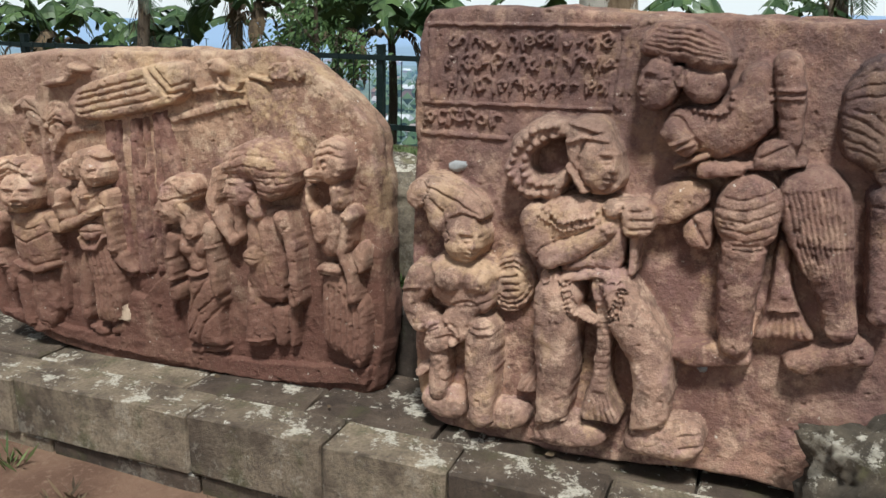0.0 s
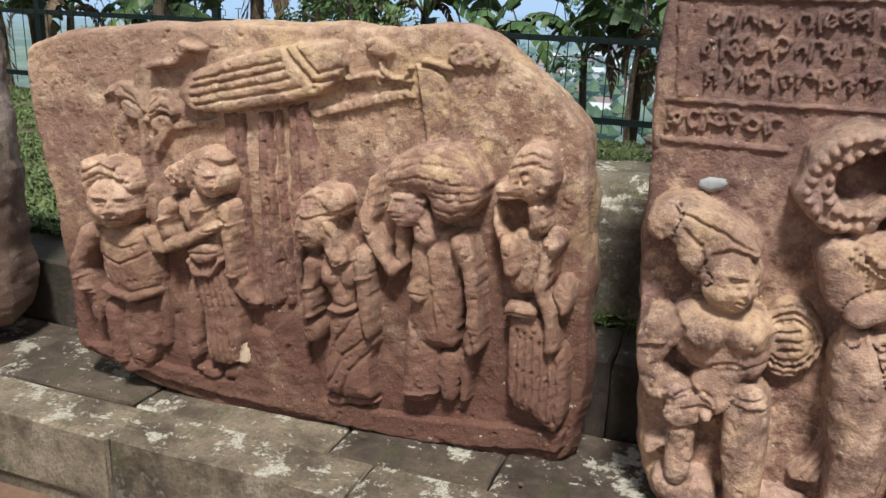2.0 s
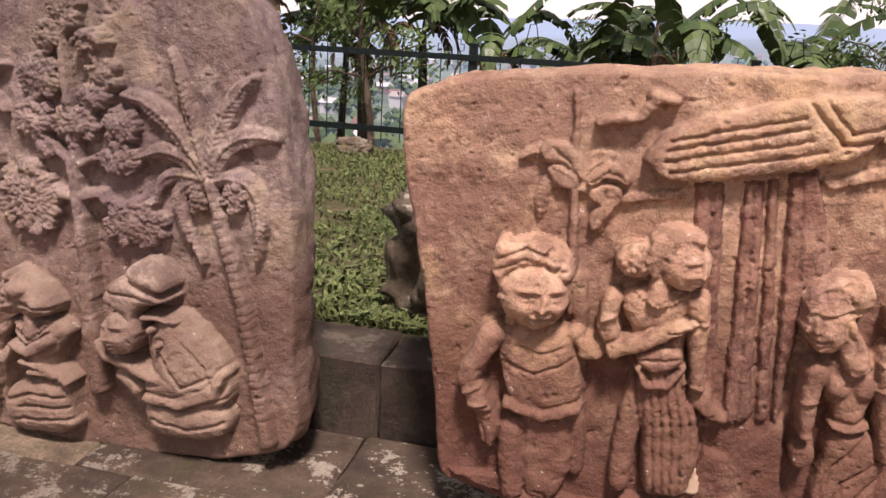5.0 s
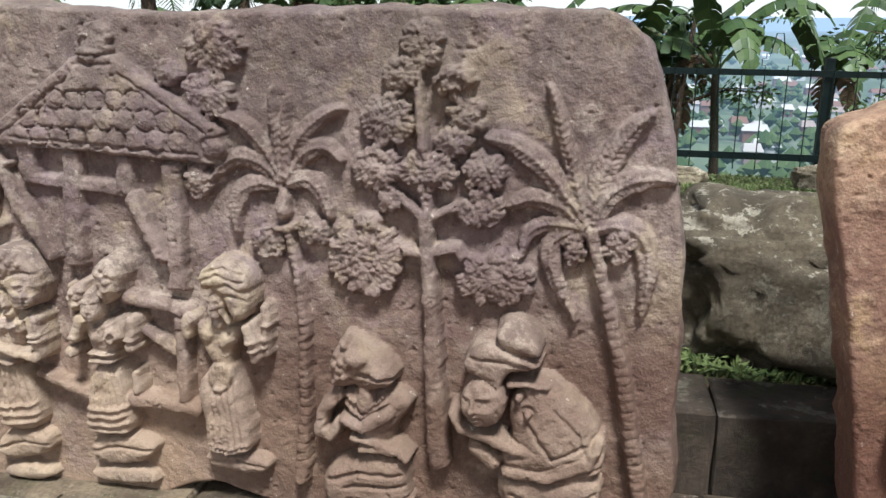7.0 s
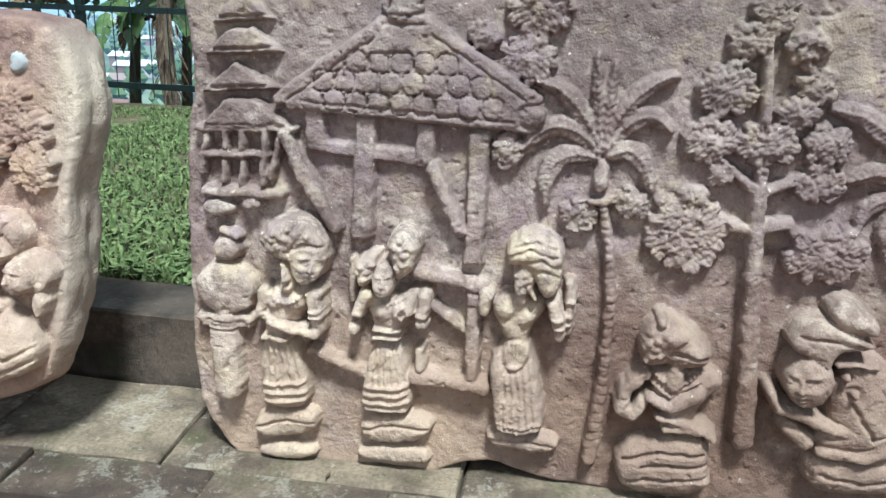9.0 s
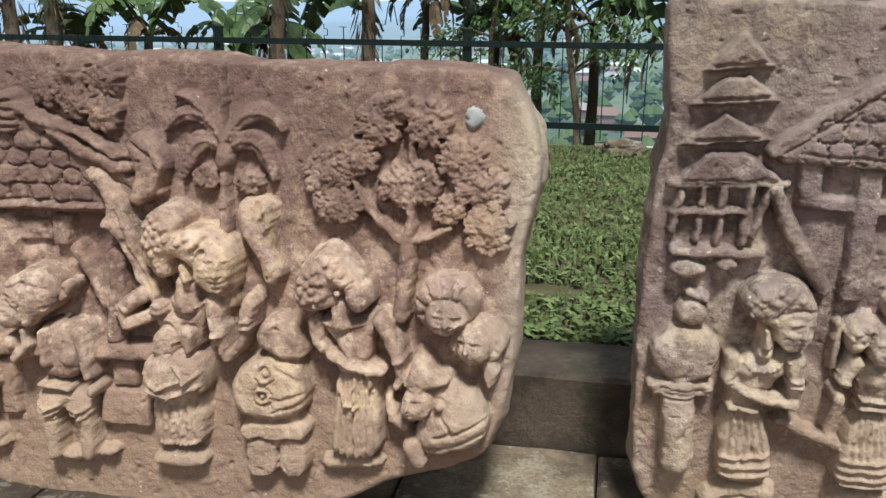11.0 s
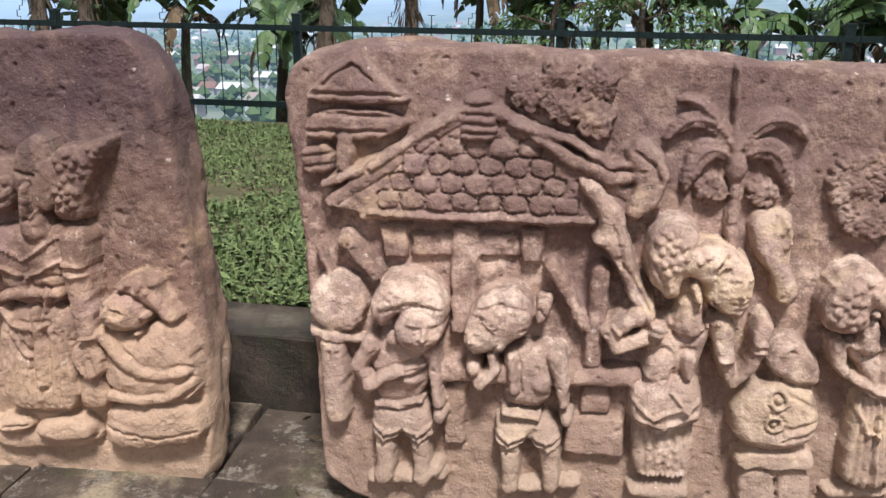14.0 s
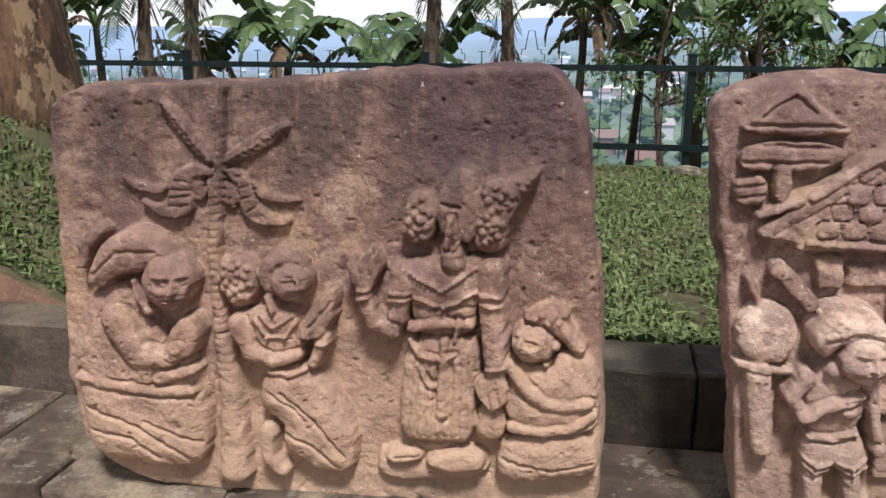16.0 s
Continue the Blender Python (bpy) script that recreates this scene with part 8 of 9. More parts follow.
R.mass(3.1, 2.8, 4, [(58.5, 73.7), (60.3, 78), (65.8, 81.5), (71.3, 78.4), (74, 71.4), (71.6, 67), (65.3, 66.8), (60.7, 68.4)])
R.visage(5.1, 68.6, 71.9, 5.3, 5.1, 35)
R.limb(5.9, [(62.2, 67.8, 1.1), (63.3, 63.9, 1.1)])
R.start("carved_prince", 5.5, "standing stone prince with a tall curled headdress", False)
R.mass(1.4, 1.4, 4, [(90.2, 24.1), (119.7, 26.9), (123.4, 15.6), (90.9, 12.8)])
R.mass(2.6, 2.4, 3, [(92.9, 22.5), (102.5, 25.1), (104.4, 20.9), (96.1, 18.4), (93.5, 20.1)])
R.mass(2.8, 2.6, 3, [(104.1, 22.4), (115, 25.8), (121.4, 22.7), (120.2, 18.2), (110.4, 17.5), (104.9, 19)])
R.groove(0.5, 0.6, [(96.1, 21.6), (102.5, 22.5)])
R.mass(2.2, 2, 3, [(118.3, 37.7), (125.6, 39.7), (126.9, 29.8), (122, 27.5), (117.8, 28.9)])
R.mass(3, 2.6, 5, [(100.1, 57.2), (117.6, 58.7), (119.6, 50.8), (118.2, 41), (118.1, 27.3), (107.2, 26.7), (98.2, 27.9), (97.7, 40), (98.4, 49.9)])
R.pleats(8, 0.5, [(100.6, 50), (99, 29.1)], [(117.4, 50.7), (117.2, 29.3)])
R.mass(3.2, 3, 6, [(94.8, 76.7), (102.3, 79.3), (111.3, 78.8), (120.2, 80.5), (125.6, 79.2), (126.2, 74.6), (119.2, 71.3), (118.4, 66.6), (117.8, 58.4), (101.6, 57.8), (100.8, 66), (100.1, 70.7), (95.2, 72.1)])
R.ridge(0.8, 0.8, [(101.6, 69.2), (109.9, 66.3), (118.1, 70.5)])
R.beads(0.9, 0.8, [(99.3, 76.1), (109.1, 71), (118.7, 77.5)])
R.groove(0.6, 0.6, [(102.4, 66.1), (117.5, 66.6)])
R.limb(5.1, [(100.9, 60.3, 1.6), (108.5, 61.9, 1.9), (116.9, 61.9, 1.5)])
R.limb(5.5, [(100.5, 57.1, 0.9), (103.2, 52.5, 1.1), (110.1, 51.5, 1.1), (112.5, 53.1, 0.9)])
R.limb(5.1, [(102.7, 50.1, 0.8), (105.5, 44.5, 1), (109.4, 43, 1)])
R.limb(5.1, [(110, 56.8, 1.6), (109.5, 43.8, 1.6), (109.3, 35.6, 1.6)])
R.limb(5.1, [(113.7, 63.3, 0.9), (112.8, 56.9, 0.9)])
R.limb(4.5, [(97.8, 75.3, 3.2), (97.5, 65.9, 3), (96.6, 60.8, 2.7)])
R.limb(4.7, [(95.8, 59.5, 2.7), (90.9, 60.9, 2.4), (88.3, 67.1, 2.2), (88.1, 71.9, 2.3)])
R.mass(4.6, 1.6, 2.5, [(83.3, 77.9), (85.7, 79.9), (87.2, 77.4), (88.8, 81.5), (90.3, 77.5), (92, 82.3), (92.7, 76.7), (91.6, 72), (88.6, 69.2), (84.7, 71.4)])
R.groove(0.4, 0.7, [(86.6, 77.7), (87.5, 74.2)])
R.groove(0.4, 0.7, [(89.5, 78.1), (89.9, 74.3)])
R.limb(4.5, [(122, 76, 3.8), (122.2, 66.8, 3.7), (123.1, 55.7, 3.6), (123.7, 48.5, 3)])
R.mass(5, 1.6, 2.5, [(119.3, 47.5), (126.3, 48.7), (127.4, 41.4), (125.6, 38.7), (122.6, 36.9), (117.6, 42.6)])
R.groove(0.4, 0.6, [(121.9, 41.9), (122.9, 37.9)])
R.groove(0.4, 0.6, [(124.3, 42.9), (125.3, 39)])
R.ridge(0.8, 0.8, [(93.8, 70.2), (100.5, 69.8)])
R.ridge(0.8, 0.8, [(93.8, 68.3), (100.5, 67.9)])
R.ridge(0.9, 0.8, [(118.3, 70.4), (126.3, 70)])
R.ridge(0.9, 0.8, [(118.3, 67.9), (126.4, 67.5)])
R.ridge(0.8, 0.8, [(85.6, 70.2), (91.1, 71)])
R.ridge(0.8, 0.8, [(85.9, 68), (91.4, 68.8)])
R.ridge(0.8, 0.8, [(120.2, 49.5), (126.8, 50.5)])
R.mass(3.6, 2.4, 3, [(98.3, 87.5), (99.3, 95), (103, 96.9), (107, 95.2), (107.5, 87.8), (105.3, 82.9), (100.8, 82.4), (97.8, 85.2)])
R.curls(102.6, 89.9, 4.2, 6.3, 1.2, 0.9)
R.mass(3.4, 2.2, 3, [(117.6, 98.1), (121.2, 100.6), (127, 100.8), (133.7, 103.3), (133, 99.4), (127.5, 92.7), (126.1, 88.2), (125.6, 82.2), (120.9, 80.6), (116.9, 82), (117.8, 88)])
R.curls(123.5, 95.6, 4.1, 4.1, 1.1, 1)
R.curls(121.5, 87.4, 3.5, 4.5, 1.1, 1)
R.curls(129.8, 99.8, 2.9, 1.9, 1, 0.9)
R.limb(4.5, [(111.3, 83.3, 3), (112.2, 78.8, 3.3)])
R.mass(3.3, 2.6, 4, [(106.7, 93.4), (108.9, 99.7), (113.2, 103.3), (117.1, 102.8), (119.1, 96.9), (118.3, 88), (116.6, 83.2), (113.5, 84), (112, 81.5), (108.3, 86), (107.3, 90)])
R.groove(0.7, 1, [(108.9, 93.8), (113.3, 93.1)])
R.limb(6.3, [(111.2, 90.1, 1.3), (110.5, 83.3, 1.2)])
R.start("carved_dwarf", 5.5, "seated stone dwarf with animal snout", False)
R.mass(2.4, 2.8, 6, [(126.3, 29.7), (136.6, 30.6), (151, 31.4), (152.4, 17.7), (124.6, 15.7), (124.2, 22.9)])
R.mass(2.8, 3, 8, [(127.2, 52.7), (134.4, 49.8), (141.7, 54.9), (149.2, 52.1), (151.5, 42.5), (151.2, 32.4), (142.7, 30.3), (127, 32.8), (126, 41.3)])
R.limb(4.5, [(128.1, 33.2, 1.8), (136.5, 31.9, 1.8), (144.1, 33, 1.7), (149.9, 37.2, 1.4)])
R.limb(4.9, [(127.6, 50.8, 2.3), (131.6, 44.5, 2.2), (137.1, 40.2, 2), (143.8, 39.6, 2), (148.6, 40.8, 1.7)])
R.groove(0.5, 0.6, [(126.9, 48.7), (131.6, 41.6)])
R.mass(3.4, 2.4, 3, [(129.9, 63.6), (135.3, 67.2), (141.2, 66.8), (143.2, 61.3), (147.9, 55.2), (144.7, 53.1), (139.3, 59.2), (134, 62.2)])
R.curls(136.9, 64.2, 5, 2.5, 1, 0.7)
R.visage(5.1, 133.4, 57.1, 6.3, 5.1, -35, -15)
R.limb(6.3, [(139.4, 56.4, 1.4)])
R.limb(5.7, [(136.7, 51.5, 1.2)])
R.groove(0.6, 0.7, [(126, 23), (138.5, 20.3), (150.6, 22.7)])
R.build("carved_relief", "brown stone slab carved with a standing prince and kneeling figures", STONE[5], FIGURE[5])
# ---- rocks ----
def rock(name, at, size, mat, label, seed, flat=0.0, category="rock"):
    bm = bmesh.new()
    bmesh.ops.create_icosphere(bm, subdivisions=5, radius=1)
    off = Vector((seed * 7.1, seed * 3.3, 0))
    for v in bm.verts:
        p = v.co.copy()
        q = Vector([math.copysign(abs(c) ** (1 - 0.55 * flat), c) for c in p])
        q *= 1 + 0.2 * noise.fractal(p * 1.8 + off, 0.7, 2.0, 5) + 0.07 * noise.noise(p * 7 + off) + 0.045 * noise.fractal(p * 15 + off, 0.8, 2.0, 3)
        v.co = Vector((q.x * size[0], q.y * size[1], q.z * size[2]))
    low = min(v.co.z for v in bm.verts)
    for v in bm.verts:
        v.co.z = max(v.co.z, low * 0.8) - low * 0.8
    me = bpy.data.meshes.new(name)
    bm.to_mesh(me)
    bm.free()
    me.materials.append(mat)
    me.polygons.foreach_set("use_smooth", [True] * len(me.polygons))
    ob = new(name, me)
    ob.location = at
    return tagged(ob, label, category)


rock("stone_block", (-2.68, 3.42, 0.47), (0.62, 0.33, 0.31), MOSSROCK, "large dark mossy stone block lying on the lawn", 6, 0.75, "stone block")
rock("stone_block", (-1.12, 3.40, 0.47), (0.72, 0.33, 0.31), ROCK, "long lichen-covered stone block lying on the lawn", 2, 0.9, "stone block")
rock("boulder", (0.50, 2.19, 0.30), (0.30, 0.13, 0.20), MOSSROCK, "dark mossy boulder leaning on a carved slab", 3, 0.3, "boulder")
for k, (bx, by, bs) in enumerate(((-2.73, 8.5, 0.2), (-1.49, 8.45, 0.26), (-5.3, 8.5, 0.2), (-6.91, 8.5, 0.14), (-11.1, 8.5, 0.2))):
    rock("pale_stone", (bx, by, 0.22), (bs, bs * 0.6, bs * 0.5), ROCK, "pale weathered stone at the foot of the fence", 10 + k, 0.6, "stone")


# ---- trees with single trunks ----
def trunk_tree(at, radius, tall, mat, label, seed, lean=(0, 0)):
    rng = random.Random(seed)
    tree = thing("tree", label, "tree", at=at)
    path = [(lean[0] * k / 12 + 0.03 * math.sin(k), lean[1] * k / 12, tall * k / 12) for k in range(13)]
    rad = [radius * (1.5 - 0.5 * min(1, k / 3)) * (1 - 0.025 * k) for k in range(13)]
    vs, fs = tube(path, rad, 22, 0.14, rng)
    part("trunk", mesh("trunk", vs, fs, mat, True), tree)
    lots = []
    for k in range(5):
        a = rng.uniform(0, 6.28)
        top = Vector(path[9 + k % 4])
        tip = top + Vector((math.cos(a) * 1.3, math.sin(a) * 1.3, rng.uniform(0.7, 1.5)))
        limb = [top, top.lerp(tip, 0.5) + Vector((0, 0, 0.15)), tip]
        v, f = tube(limb, [radius * 0.35, radius * 0.22, radius * 0.08], 8)
        part("limb", mesh("limb", v, f, mat, True), tree)
        for _ in range(70):
            c = tip + Vector((rng.gauss(0, 0.6), rng.gauss(0, 0.6), rng.gauss(0, 0.4)))
            lots.append(leaflet(c, rng, 0.16, 0.06))
    part("crown", mesh("crown", *joined(lots), TREELEAF), tree)
    return tree


def leaflet(c, rng, long, wide, way=None):
    d = way or Vector((rng.gauss(0, 1), rng.gauss(0, 1), rng.gauss(-0.4, 0.6))).normalized()
    s = d.orthogonal().normalized()
    s.rotate(Matrix.Rotation(rng.uniform(0, 6.28), 3, d))
    m = c + d * long * 0.5
    return [c, m + s * wide, c + d * long, m - s * wide], [(0, 1, 2, 3)]


trunk_tree((-0.86, 5.45, 0.35), 0.205, 4.2, PALEBARK, "tree trunk with pale flaking patchy bark", 3, (-0.25, 0))
trunk_tree((-11.25, 4.6, 0.95), 0.30, 4.0, BROWNBARK, "stout tree trunk with rough brown bark", 5, (0.1, 0.1))


# ---- banana plants ----
def banana_leaf(base, way, long, wide, droop, rng):
    """A torn banana leaf: an arching midrib with flaps that hang by themselves."""
    n = 15
    side0 = Vector((-way.y, way.x, 0)).normalized()
    pts, d = [base], (way.normalized() + Vector((0, 0, rng.uniform(1.1, 2.6)))).normalized()
    for k in range(n):
        pts.append(pts[-1] + d * (long / n))
        d = (d + Vector((0, 0, -droop * (0.5 + 1.2 * k / n)))).normalized()
    vs, fs = tube(pts, [0.022 * (1 - k / (n + 1)) + 0.003 for k in range(n + 1)], 4)
    lots = [(vs, fs)]
    for s in (-1, 1):
        for k in range(3, n):
            t0, t1 = k / n, (k + 1) / n
            w0 = wide * math.sin(min(1, t0 * 1.05) * math.pi) ** 0.6 if t0 < 0.95 else wide * 0.2
            w1 = wide * math.sin(min(0.98, t1 * 1.05) * math.pi) ** 0.6
            hang = rng.uniform(0.15, 0.75)
            out = (side0 * s * math.cos(hang) + Vector((0, 0, -math.sin(hang)))) + way * 0.25
            e0, e1 = pts[k] + out * w0, pts[k + 1].lerp(pts[k], rng.uniform(0, 0.25)) + out * w1
            m0, m1 = pts[k].lerp(e0, 0.5) + Vector((0, 0, 0.03)), pts[k + 1].lerp(e1, 0.5) + Vector((0, 0, 0.03))
            lots.append(([pts[k], pts[k + 1], m1, m0, e1, e0], [(0, 1, 2, 3), (3, 2, 4, 5)]))
    return joined(lots)


def banana(at, crown, leaves, seed, dry=3, stem=0.085):
    rng = random.Random(seed)
    plant = thing("banana_plant", "banana plant with torn green and dry brown leaves", "banana plant", "banana plants beyond the fence", at)
    tall = crown - at[2]
    path = [(0.10 * math.sin(k * 0.5 + seed) * k / 6, 0.0, tall * k / 6) for k in range(7)]
    v, f = tube(path, [stem * (1.25 - 0.08 * k) for k in range(7)], 12, 0.08, rng)
    part("stem", mesh("stem", v, f, STEM, True), plant)
    top = Vector(path[-1])
    for k in range(leaves):
        a = 2.4 * k + rng.uniform(-0.3, 0.3)
        way = Vector((math.cos(a), 0.7 * math.sin(a), 0))
        v, f = banana_leaf(top - Vector((0, 0, 0.08 * (k % 3))), way, rng.uniform(1.5, 2.5), rng.uniform(0.2, 0.34), rng.uniform(0.06, 0.3), rng)
        part("leaf", mesh("leaf", v, f, BANANA), plant)
    for k in range(dry):
        a = rng.uniform(0, 6.28)
        way = Vector((math.cos(a), 0.6 * math.sin(a), -0.9))
        v, f = banana_leaf(top - Vector((0, 0, 0.1)), way, rng.uniform(0.8, 1.3), rng.uniform(0.08, 0.17), rng.uniform(0.4, 0.6), rng)
        part("dry_leaf", mesh("dry_leaf", v, f, DRYLEAF), plant, "withered brown leaf")
    return plant


for k, (bx, by, crown, nl, dry) in enumerate((
        (-15.6, 12.4, 1.9, 7, 1), (-12.5, 12.4, 1.45, 8, 3), (-11.2, 12.8, 1.3, 7, 2), (-8.15, 12.2, 2.0, 8, 6), (-5.75, 12.6, 1.7, 6, 3),
        (-4.6, 12.6, 1.5, 7, 5), (-3.2, 13.0, 1.1, 6, 1), (-6.4, 12.1, 1.7, 7, 2), (-10.6, 13.4, 1.4, 8, 3), (-7.3, 13.4, 1.3, 8, 3), (-2.6, 13.6, 1.3, 8, 3), (-14.2, 13.2, 1.4, 8, 3), (-1.95, 12.4, 1.4, 8, 2), (-0.4, 12.8, 1.3, 7, 2), (1.4, 12.4, 1.3, 8, 2), (-17.8, 13.0, 1.4, 8, 2))):
    banana((bx, by, ground_height(bx, by) - 0.1), crown - 0.15 - 0.1 * (k % 3), nl, 40 + k, dry + 1, 0.065 + 0.015 * (k % 3))


# ---- shaggy palms ----
def pinnate(base, way, long, rng, droop, rise):
    n = 16
    side = Vector((-way.y, way.x, 0)).normalized()
    pts, d = [base], (way + Vector((0, 0, rise))).normalized()
    lots = []
    for k in range(n):
        pts.append(pts[-1] + d * (long / n))
        d = (d + Vector((0, 0, -droop))).normalized()
        if k > 1:
            ln = 0.30 * math.sin(math.pi * (0.15 + 0.8 * k / n))
            for s in (-1, 1):
                for j in (0.0, 0.5):
                    p = pts[-2].lerp(pts[-1], j)
                    q = p + (side * s * 0.85 + d * 0.45 + Vector((0, 0, -0.35 + rng.gauss(0, 0.1)))) * ln
                    w = d * 0.014
                    lots.append(([p - w, p + w, q + w * 0.3, q - w * 0.3], [(0, 1, 2, 3)]))
    lots.append(tube(pts, [0.012] * (n + 1), 4))
    return joined(lots)


def shaggy_palm(at, crown, seed, fronds=9):
    rng = random.Random(seed)
    palm = thing("shaggy_palm", "dark palm with a shaggy skirt of dead fronds beyond the fence", "palm", "palms beyond the fence", at)
    tall = crown - at[2]
    path = [(0.06 * math.sin(k + seed), 0, tall * k / 8) for k in range(9)]
    v, f = tube(path, [0.13 - 0.004 * k for k in range(9)], 12, 0.35, rng)
    part("trunk", mesh("trunk", v, f, DARKBARK, True), palm)
    lots = []
    for k in range(150):
        z = tall * rng.uniform(0.35, 1.0)
        a = rng.uniform(0, 6.28)
        c = Vector((math.cos(a) * 0.13, math.sin(a) * 0.13, z))
        lots.append(leaflet(c, rng, rng.uniform(0.15, 0.42), 0.012, Vector((math.cos(a) * 0.4 + rng.gauss(0, 0.15), math.sin(a) * 0.4, -1)).normalized()))
    part("dead_skirt", mesh("dead_skirt", *joined(lots), DRYLEAF), palm, "dead brown hanging fronds")
    for k in range(fronds):
        a = 2.4 * k + rng.uniform(-0.3, 0.3)
        v, f = pinnate(Vector(path[-1]), Vector((math.cos(a), math.sin(a), 0)), rng.uniform(1.1, 1.7), rng, rng.uniform(0.08, 0.2), rng.uniform(0.3, 1.6))
        part("frond", mesh("frond", v, f, DARKLEAF), palm)
    return palm


for k, (px, py, crown, nf) in enumerate(((-14.75, 12.3, 2.2, 8), (-13.8, 12.0, 2.7, 8), (-10.2, 12.0, 2.3, 8), (-9.3, 13.4, 2.2, 7), (0.9, 13.2, 2.3, 8))):
    shaggy_palm((px, py, ground_height(px, py) - 0.1), crown, 80 + k, nf)


# ---- small leafy trees ----
def leafy_tree(at, tall, seed, spread=0.9, leaves=150):
    rng = random.Random(seed)
    tree = thing("leafy_tree", "slender tree with thin branches of small compound leaves", "tree", "leafy trees beyond the fence", at)
    path = [(0.1 * math.sin(k * 0.9 + seed), 0, tall * k / 6) for k in range(7)]
    v, f = tube(path, [0.055 - 0.005 * k for k in range(7)], 8)
    part("trunk", mesh("trunk", v, f, DARKBARK, True), tree)
    lots = []
    for k in range(10):
        a = 2.4 * k
        p = Vector(path[3 + k % 4])
        tip = p + Vector((math.cos(a) * spread, math.sin(a) * spread * 0.7, rng.uniform(-0.1, 0.5)))
        limb = [p, p.lerp(tip, 0.5) + Vector((0, 0, 0.12)), tip]
        v, f = tube(limb, [0.02, 0.013, 0.006], 5)
        part("branch", mesh("branch", v, f, DARKBARK, True), tree)
        for _ in range(leaves // 10):
            q = limb[1].lerp(tip, rng.uniform(-0.3, 1.1)) + Vector((rng.gauss(0, 0.12), rng.gauss(0, 0.12), rng.gauss(0, 0.07)))
            axis = Vector((rng.gauss(0, 1), rng.gauss(0, 1), rng.gauss(-0.5, 0.4))).normalized()
            for j in range(7):
                lots.append(leaflet(q + axis * 0.045 * j, rng, 0.10, 0.02, (axis * 0.5 + axis.orthogonal().normalized() * (1 if j % 2 else -1) + Vector((0, 0, -0.3))).normalized()))
    part("crown", mesh("crown", *joined(lots), TREELEAF), tree)


for k, (tx, ty, tall, sp) in enumerate(((-5.9, 10.6, 2.75, 0.85), (-6.95, 11.6, 3.4, 0.9), (-2.4, 12.5, 4.3, 1.2), (0.6, 11.8, 3.6, 1.1))):
    leafy_tree((tx, ty, ground_height(tx, ty) - 0.1), tall + 0.1, 120 + k, sp, 190)


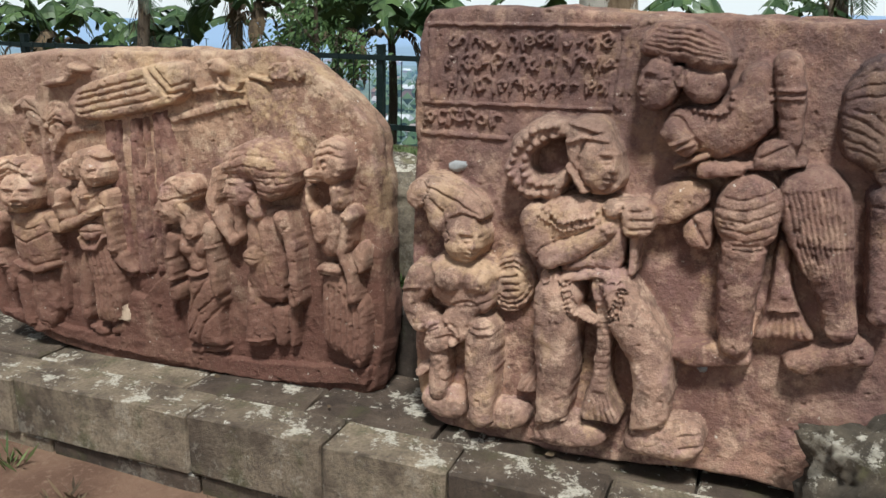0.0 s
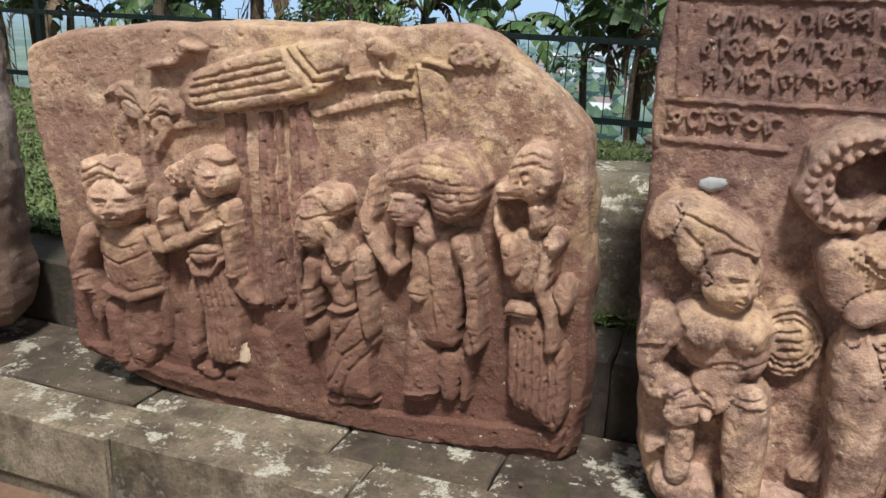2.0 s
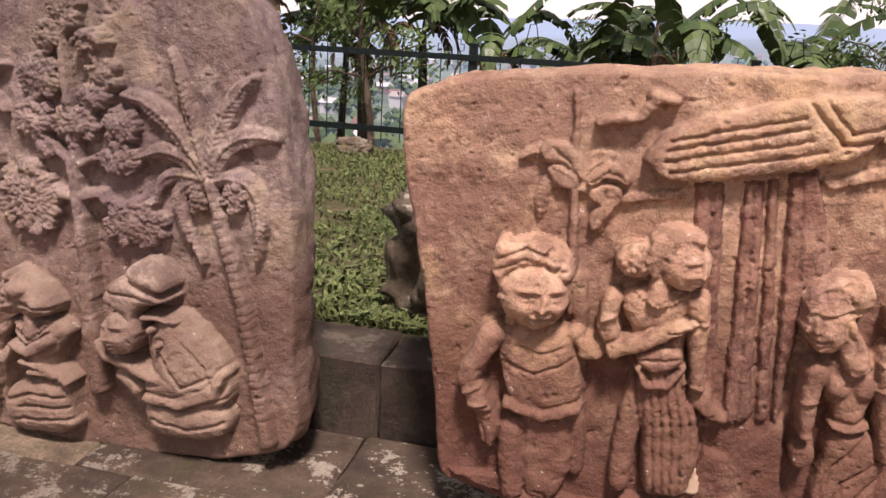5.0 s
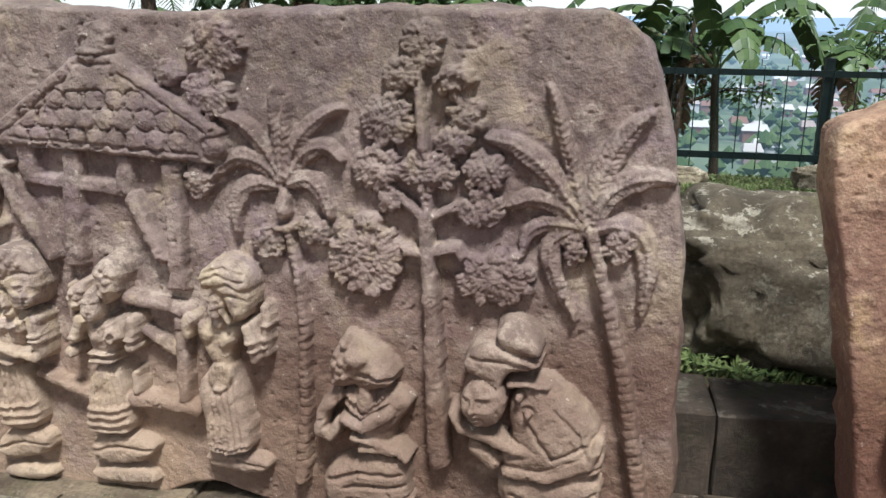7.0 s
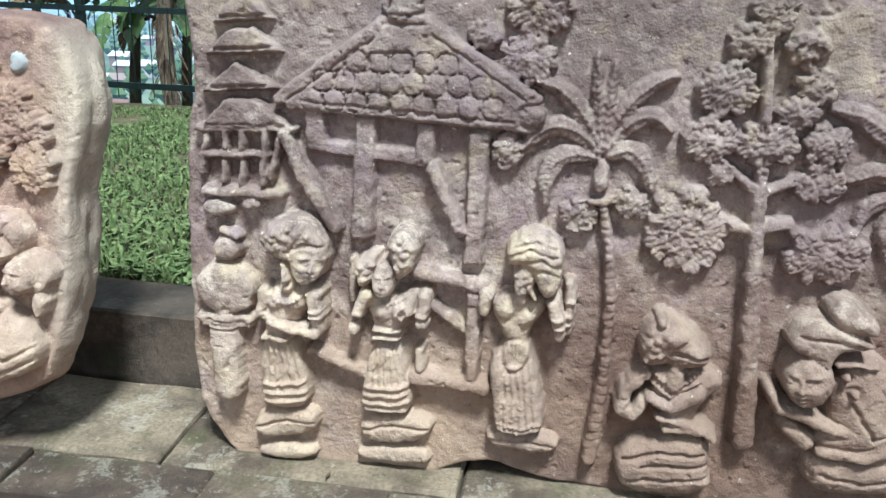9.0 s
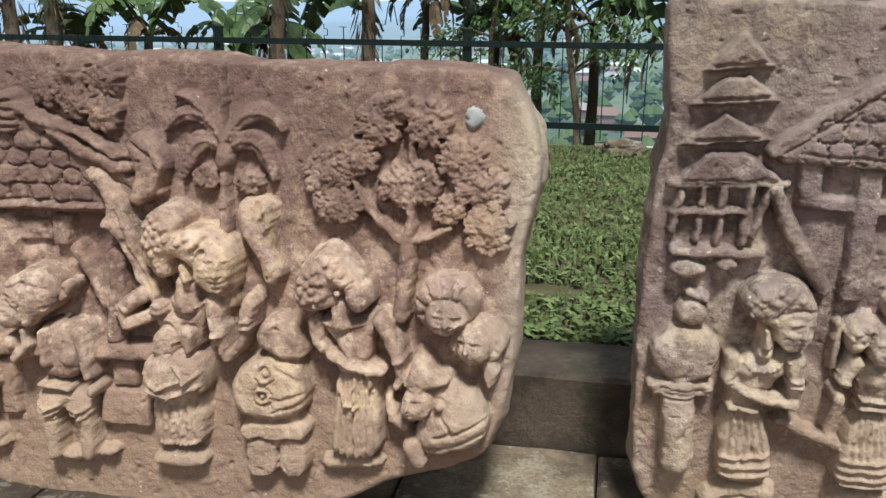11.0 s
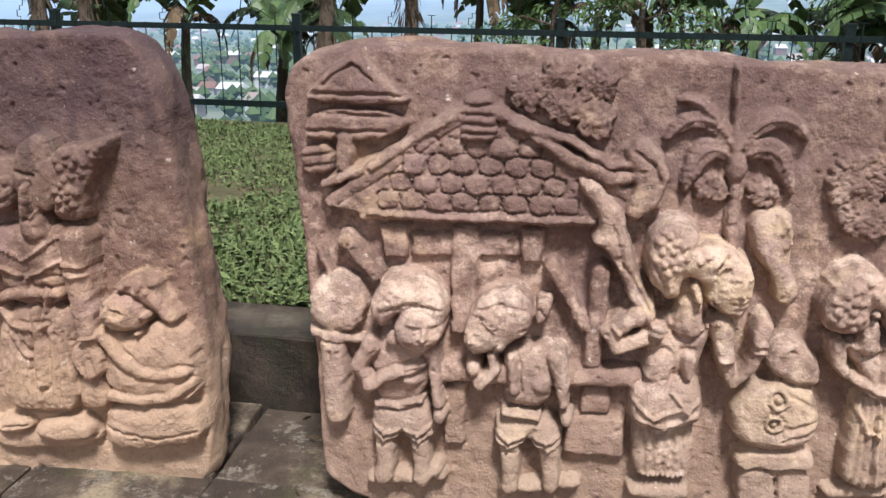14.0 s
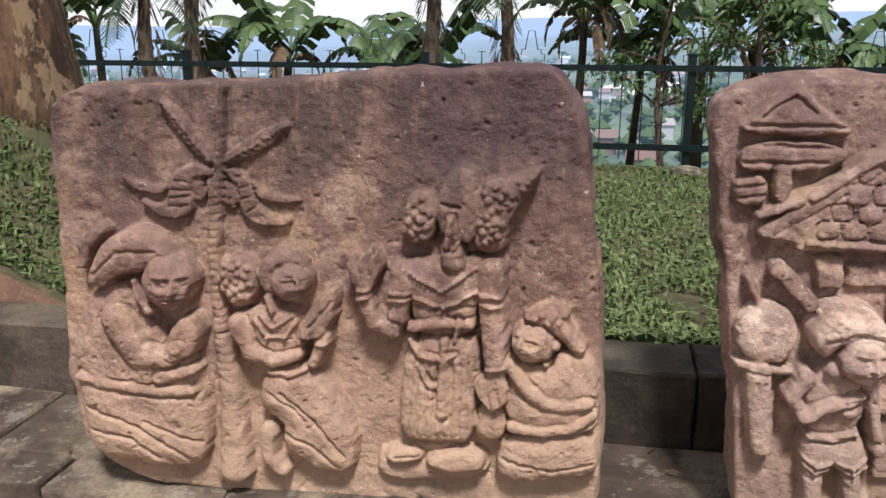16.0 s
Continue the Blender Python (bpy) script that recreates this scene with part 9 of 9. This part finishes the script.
# ---- the far town ----
def far_town():
    rng = random.Random(9)
    M = Mat("far_walls", 0.9)
    rnd = M.node("ShaderNodeNewGeometry").outputs["Random Per Island"]
    c = M.mix(M.band(rnd, 0.3, 0.7), (0.16, 0.09, 0.07), (0.42, 0.42, 0.43))
    # The blue glow on the houses is painted haze, stronger farther off.
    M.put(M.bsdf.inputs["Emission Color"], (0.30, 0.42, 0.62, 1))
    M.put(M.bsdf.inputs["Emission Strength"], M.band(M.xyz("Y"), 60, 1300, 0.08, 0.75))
    mat = M.done(c)
    lots = []
    for k in range(520):
        y = 120 + 1000 * rng.random() ** 1.3
        x = -0.95 * y + 1.35 * y * rng.random()
        if noise.noise((x * 0.008, y * 0.008, 4)) < -0.05 and rng.random() < 0.7:
            continue
        z = ground_height(x, y)
        w, d, h = rng.uniform(4, 9), rng.uniform(4, 8), rng.uniform(2.5, 5)
        v, f = box(x - w / 2, x + w / 2, y - d / 2, y + d / 2, z - 2, z + h)
        lots.append((v, f))
        r = 0.6
        lots.append(([(x - w / 2 - r, y - d / 2 - r, z + h), (x + w / 2 + r, y - d / 2 - r, z + h), (x + w / 2 + r, y + d / 2 + r, z + h), (x - w / 2 - r, y + d / 2 + r, z + h), (x - w / 2, y, z + h + 2), (x + w / 2, y, z + h + 2)],
                     [(0, 1, 5, 4), (2, 3, 4, 5), (0, 4, 3), (1, 2, 5)]))
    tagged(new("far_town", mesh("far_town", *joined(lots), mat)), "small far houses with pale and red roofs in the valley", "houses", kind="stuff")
    lots = []
    for k in range(900):
        y = 70 + 800 * rng.random() ** 1.4
        x = -0.95 * y + 1.4 * y * rng.random()
        z = ground_height(x, y)
        for j in range(5):
            c = Vector((x + rng.gauss(0, 2), y + rng.gauss(0, 2), z + rng.uniform(1, 6)))
            s = rng.uniform(1.2, 3)
            lots.append(([c + Vector((0, 0, s)), c + Vector((s, 0, 0)), c + Vector((0, s, 0)), c - Vector((s, 0, 0)), c - Vector((0, s, 0)), c - Vector((0, 0, s))],
                         [(0, 1, 2), (0, 2, 3), (0, 3, 4), (0, 4, 1), (5, 2, 1), (5, 3, 2), (5, 4, 3), (5, 1, 4)]))
    M = Mat("far_foliage", 1.0)
    # Haze over the far trees is painted in as blue emission.
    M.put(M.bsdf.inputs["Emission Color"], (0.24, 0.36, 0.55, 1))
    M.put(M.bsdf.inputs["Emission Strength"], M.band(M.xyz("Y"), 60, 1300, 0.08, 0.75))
    rnd = M.node("ShaderNodeNewGeometry").outputs["Random Per Island"]
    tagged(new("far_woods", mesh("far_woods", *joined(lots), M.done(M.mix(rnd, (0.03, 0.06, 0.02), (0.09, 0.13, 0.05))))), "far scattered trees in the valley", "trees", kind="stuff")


far_town()


# ---- weeds, twigs and fallen leaves ----
def weeds():
    rng = random.Random(21)
    for k, (x, y, n) in enumerate(((-2.42, 1.98, 26), (-2.05, 1.88, 16), (-3.2, 2.0, 18), (-1.5, 1.97, 10))):
        lots = []
        for _ in range(n):
            a = rng.uniform(0, 6.28)
            lots.append(leaflet(Vector((rng.gauss(0, 0.03), rng.gauss(0, 0.02), 0)), rng, rng.uniform(0.05, 0.13), 0.006, Vector((math.cos(a) * 0.6, math.sin(a) * 0.6, 0.8)).normalized()))
        ob = new("weed", mesh("weed", *joined(lots), DRYLEAF if k % 2 else GRASS))
        ob.location = (x, y, ground_height(x, y) - 0.005)
        tagged(ob, "small dry weed tuft growing by the platform", "weed", "weeds by the platform", "stuff")
    for k in range(26):
        x, y = rng.uniform(-9.5, -0.2), rng.uniform(2.15, 2.62)
        v, f = leaflet(Vector((0, 0, 0.012)), rng, rng.uniform(0.02, 0.05), rng.uniform(0.006, 0.012), Vector((math.cos(k), math.sin(k), 0.05)).normalized())
        ob = new("fallen_leaf", mesh("fallen_leaf", v, f, DRYLEAF))
        ob.location = (x, y, 0.322)
        tagged(ob, "small dry brown leaf lying on the platform", "leaf", "fallen leaves")


weeds()
build_platform_pieces()
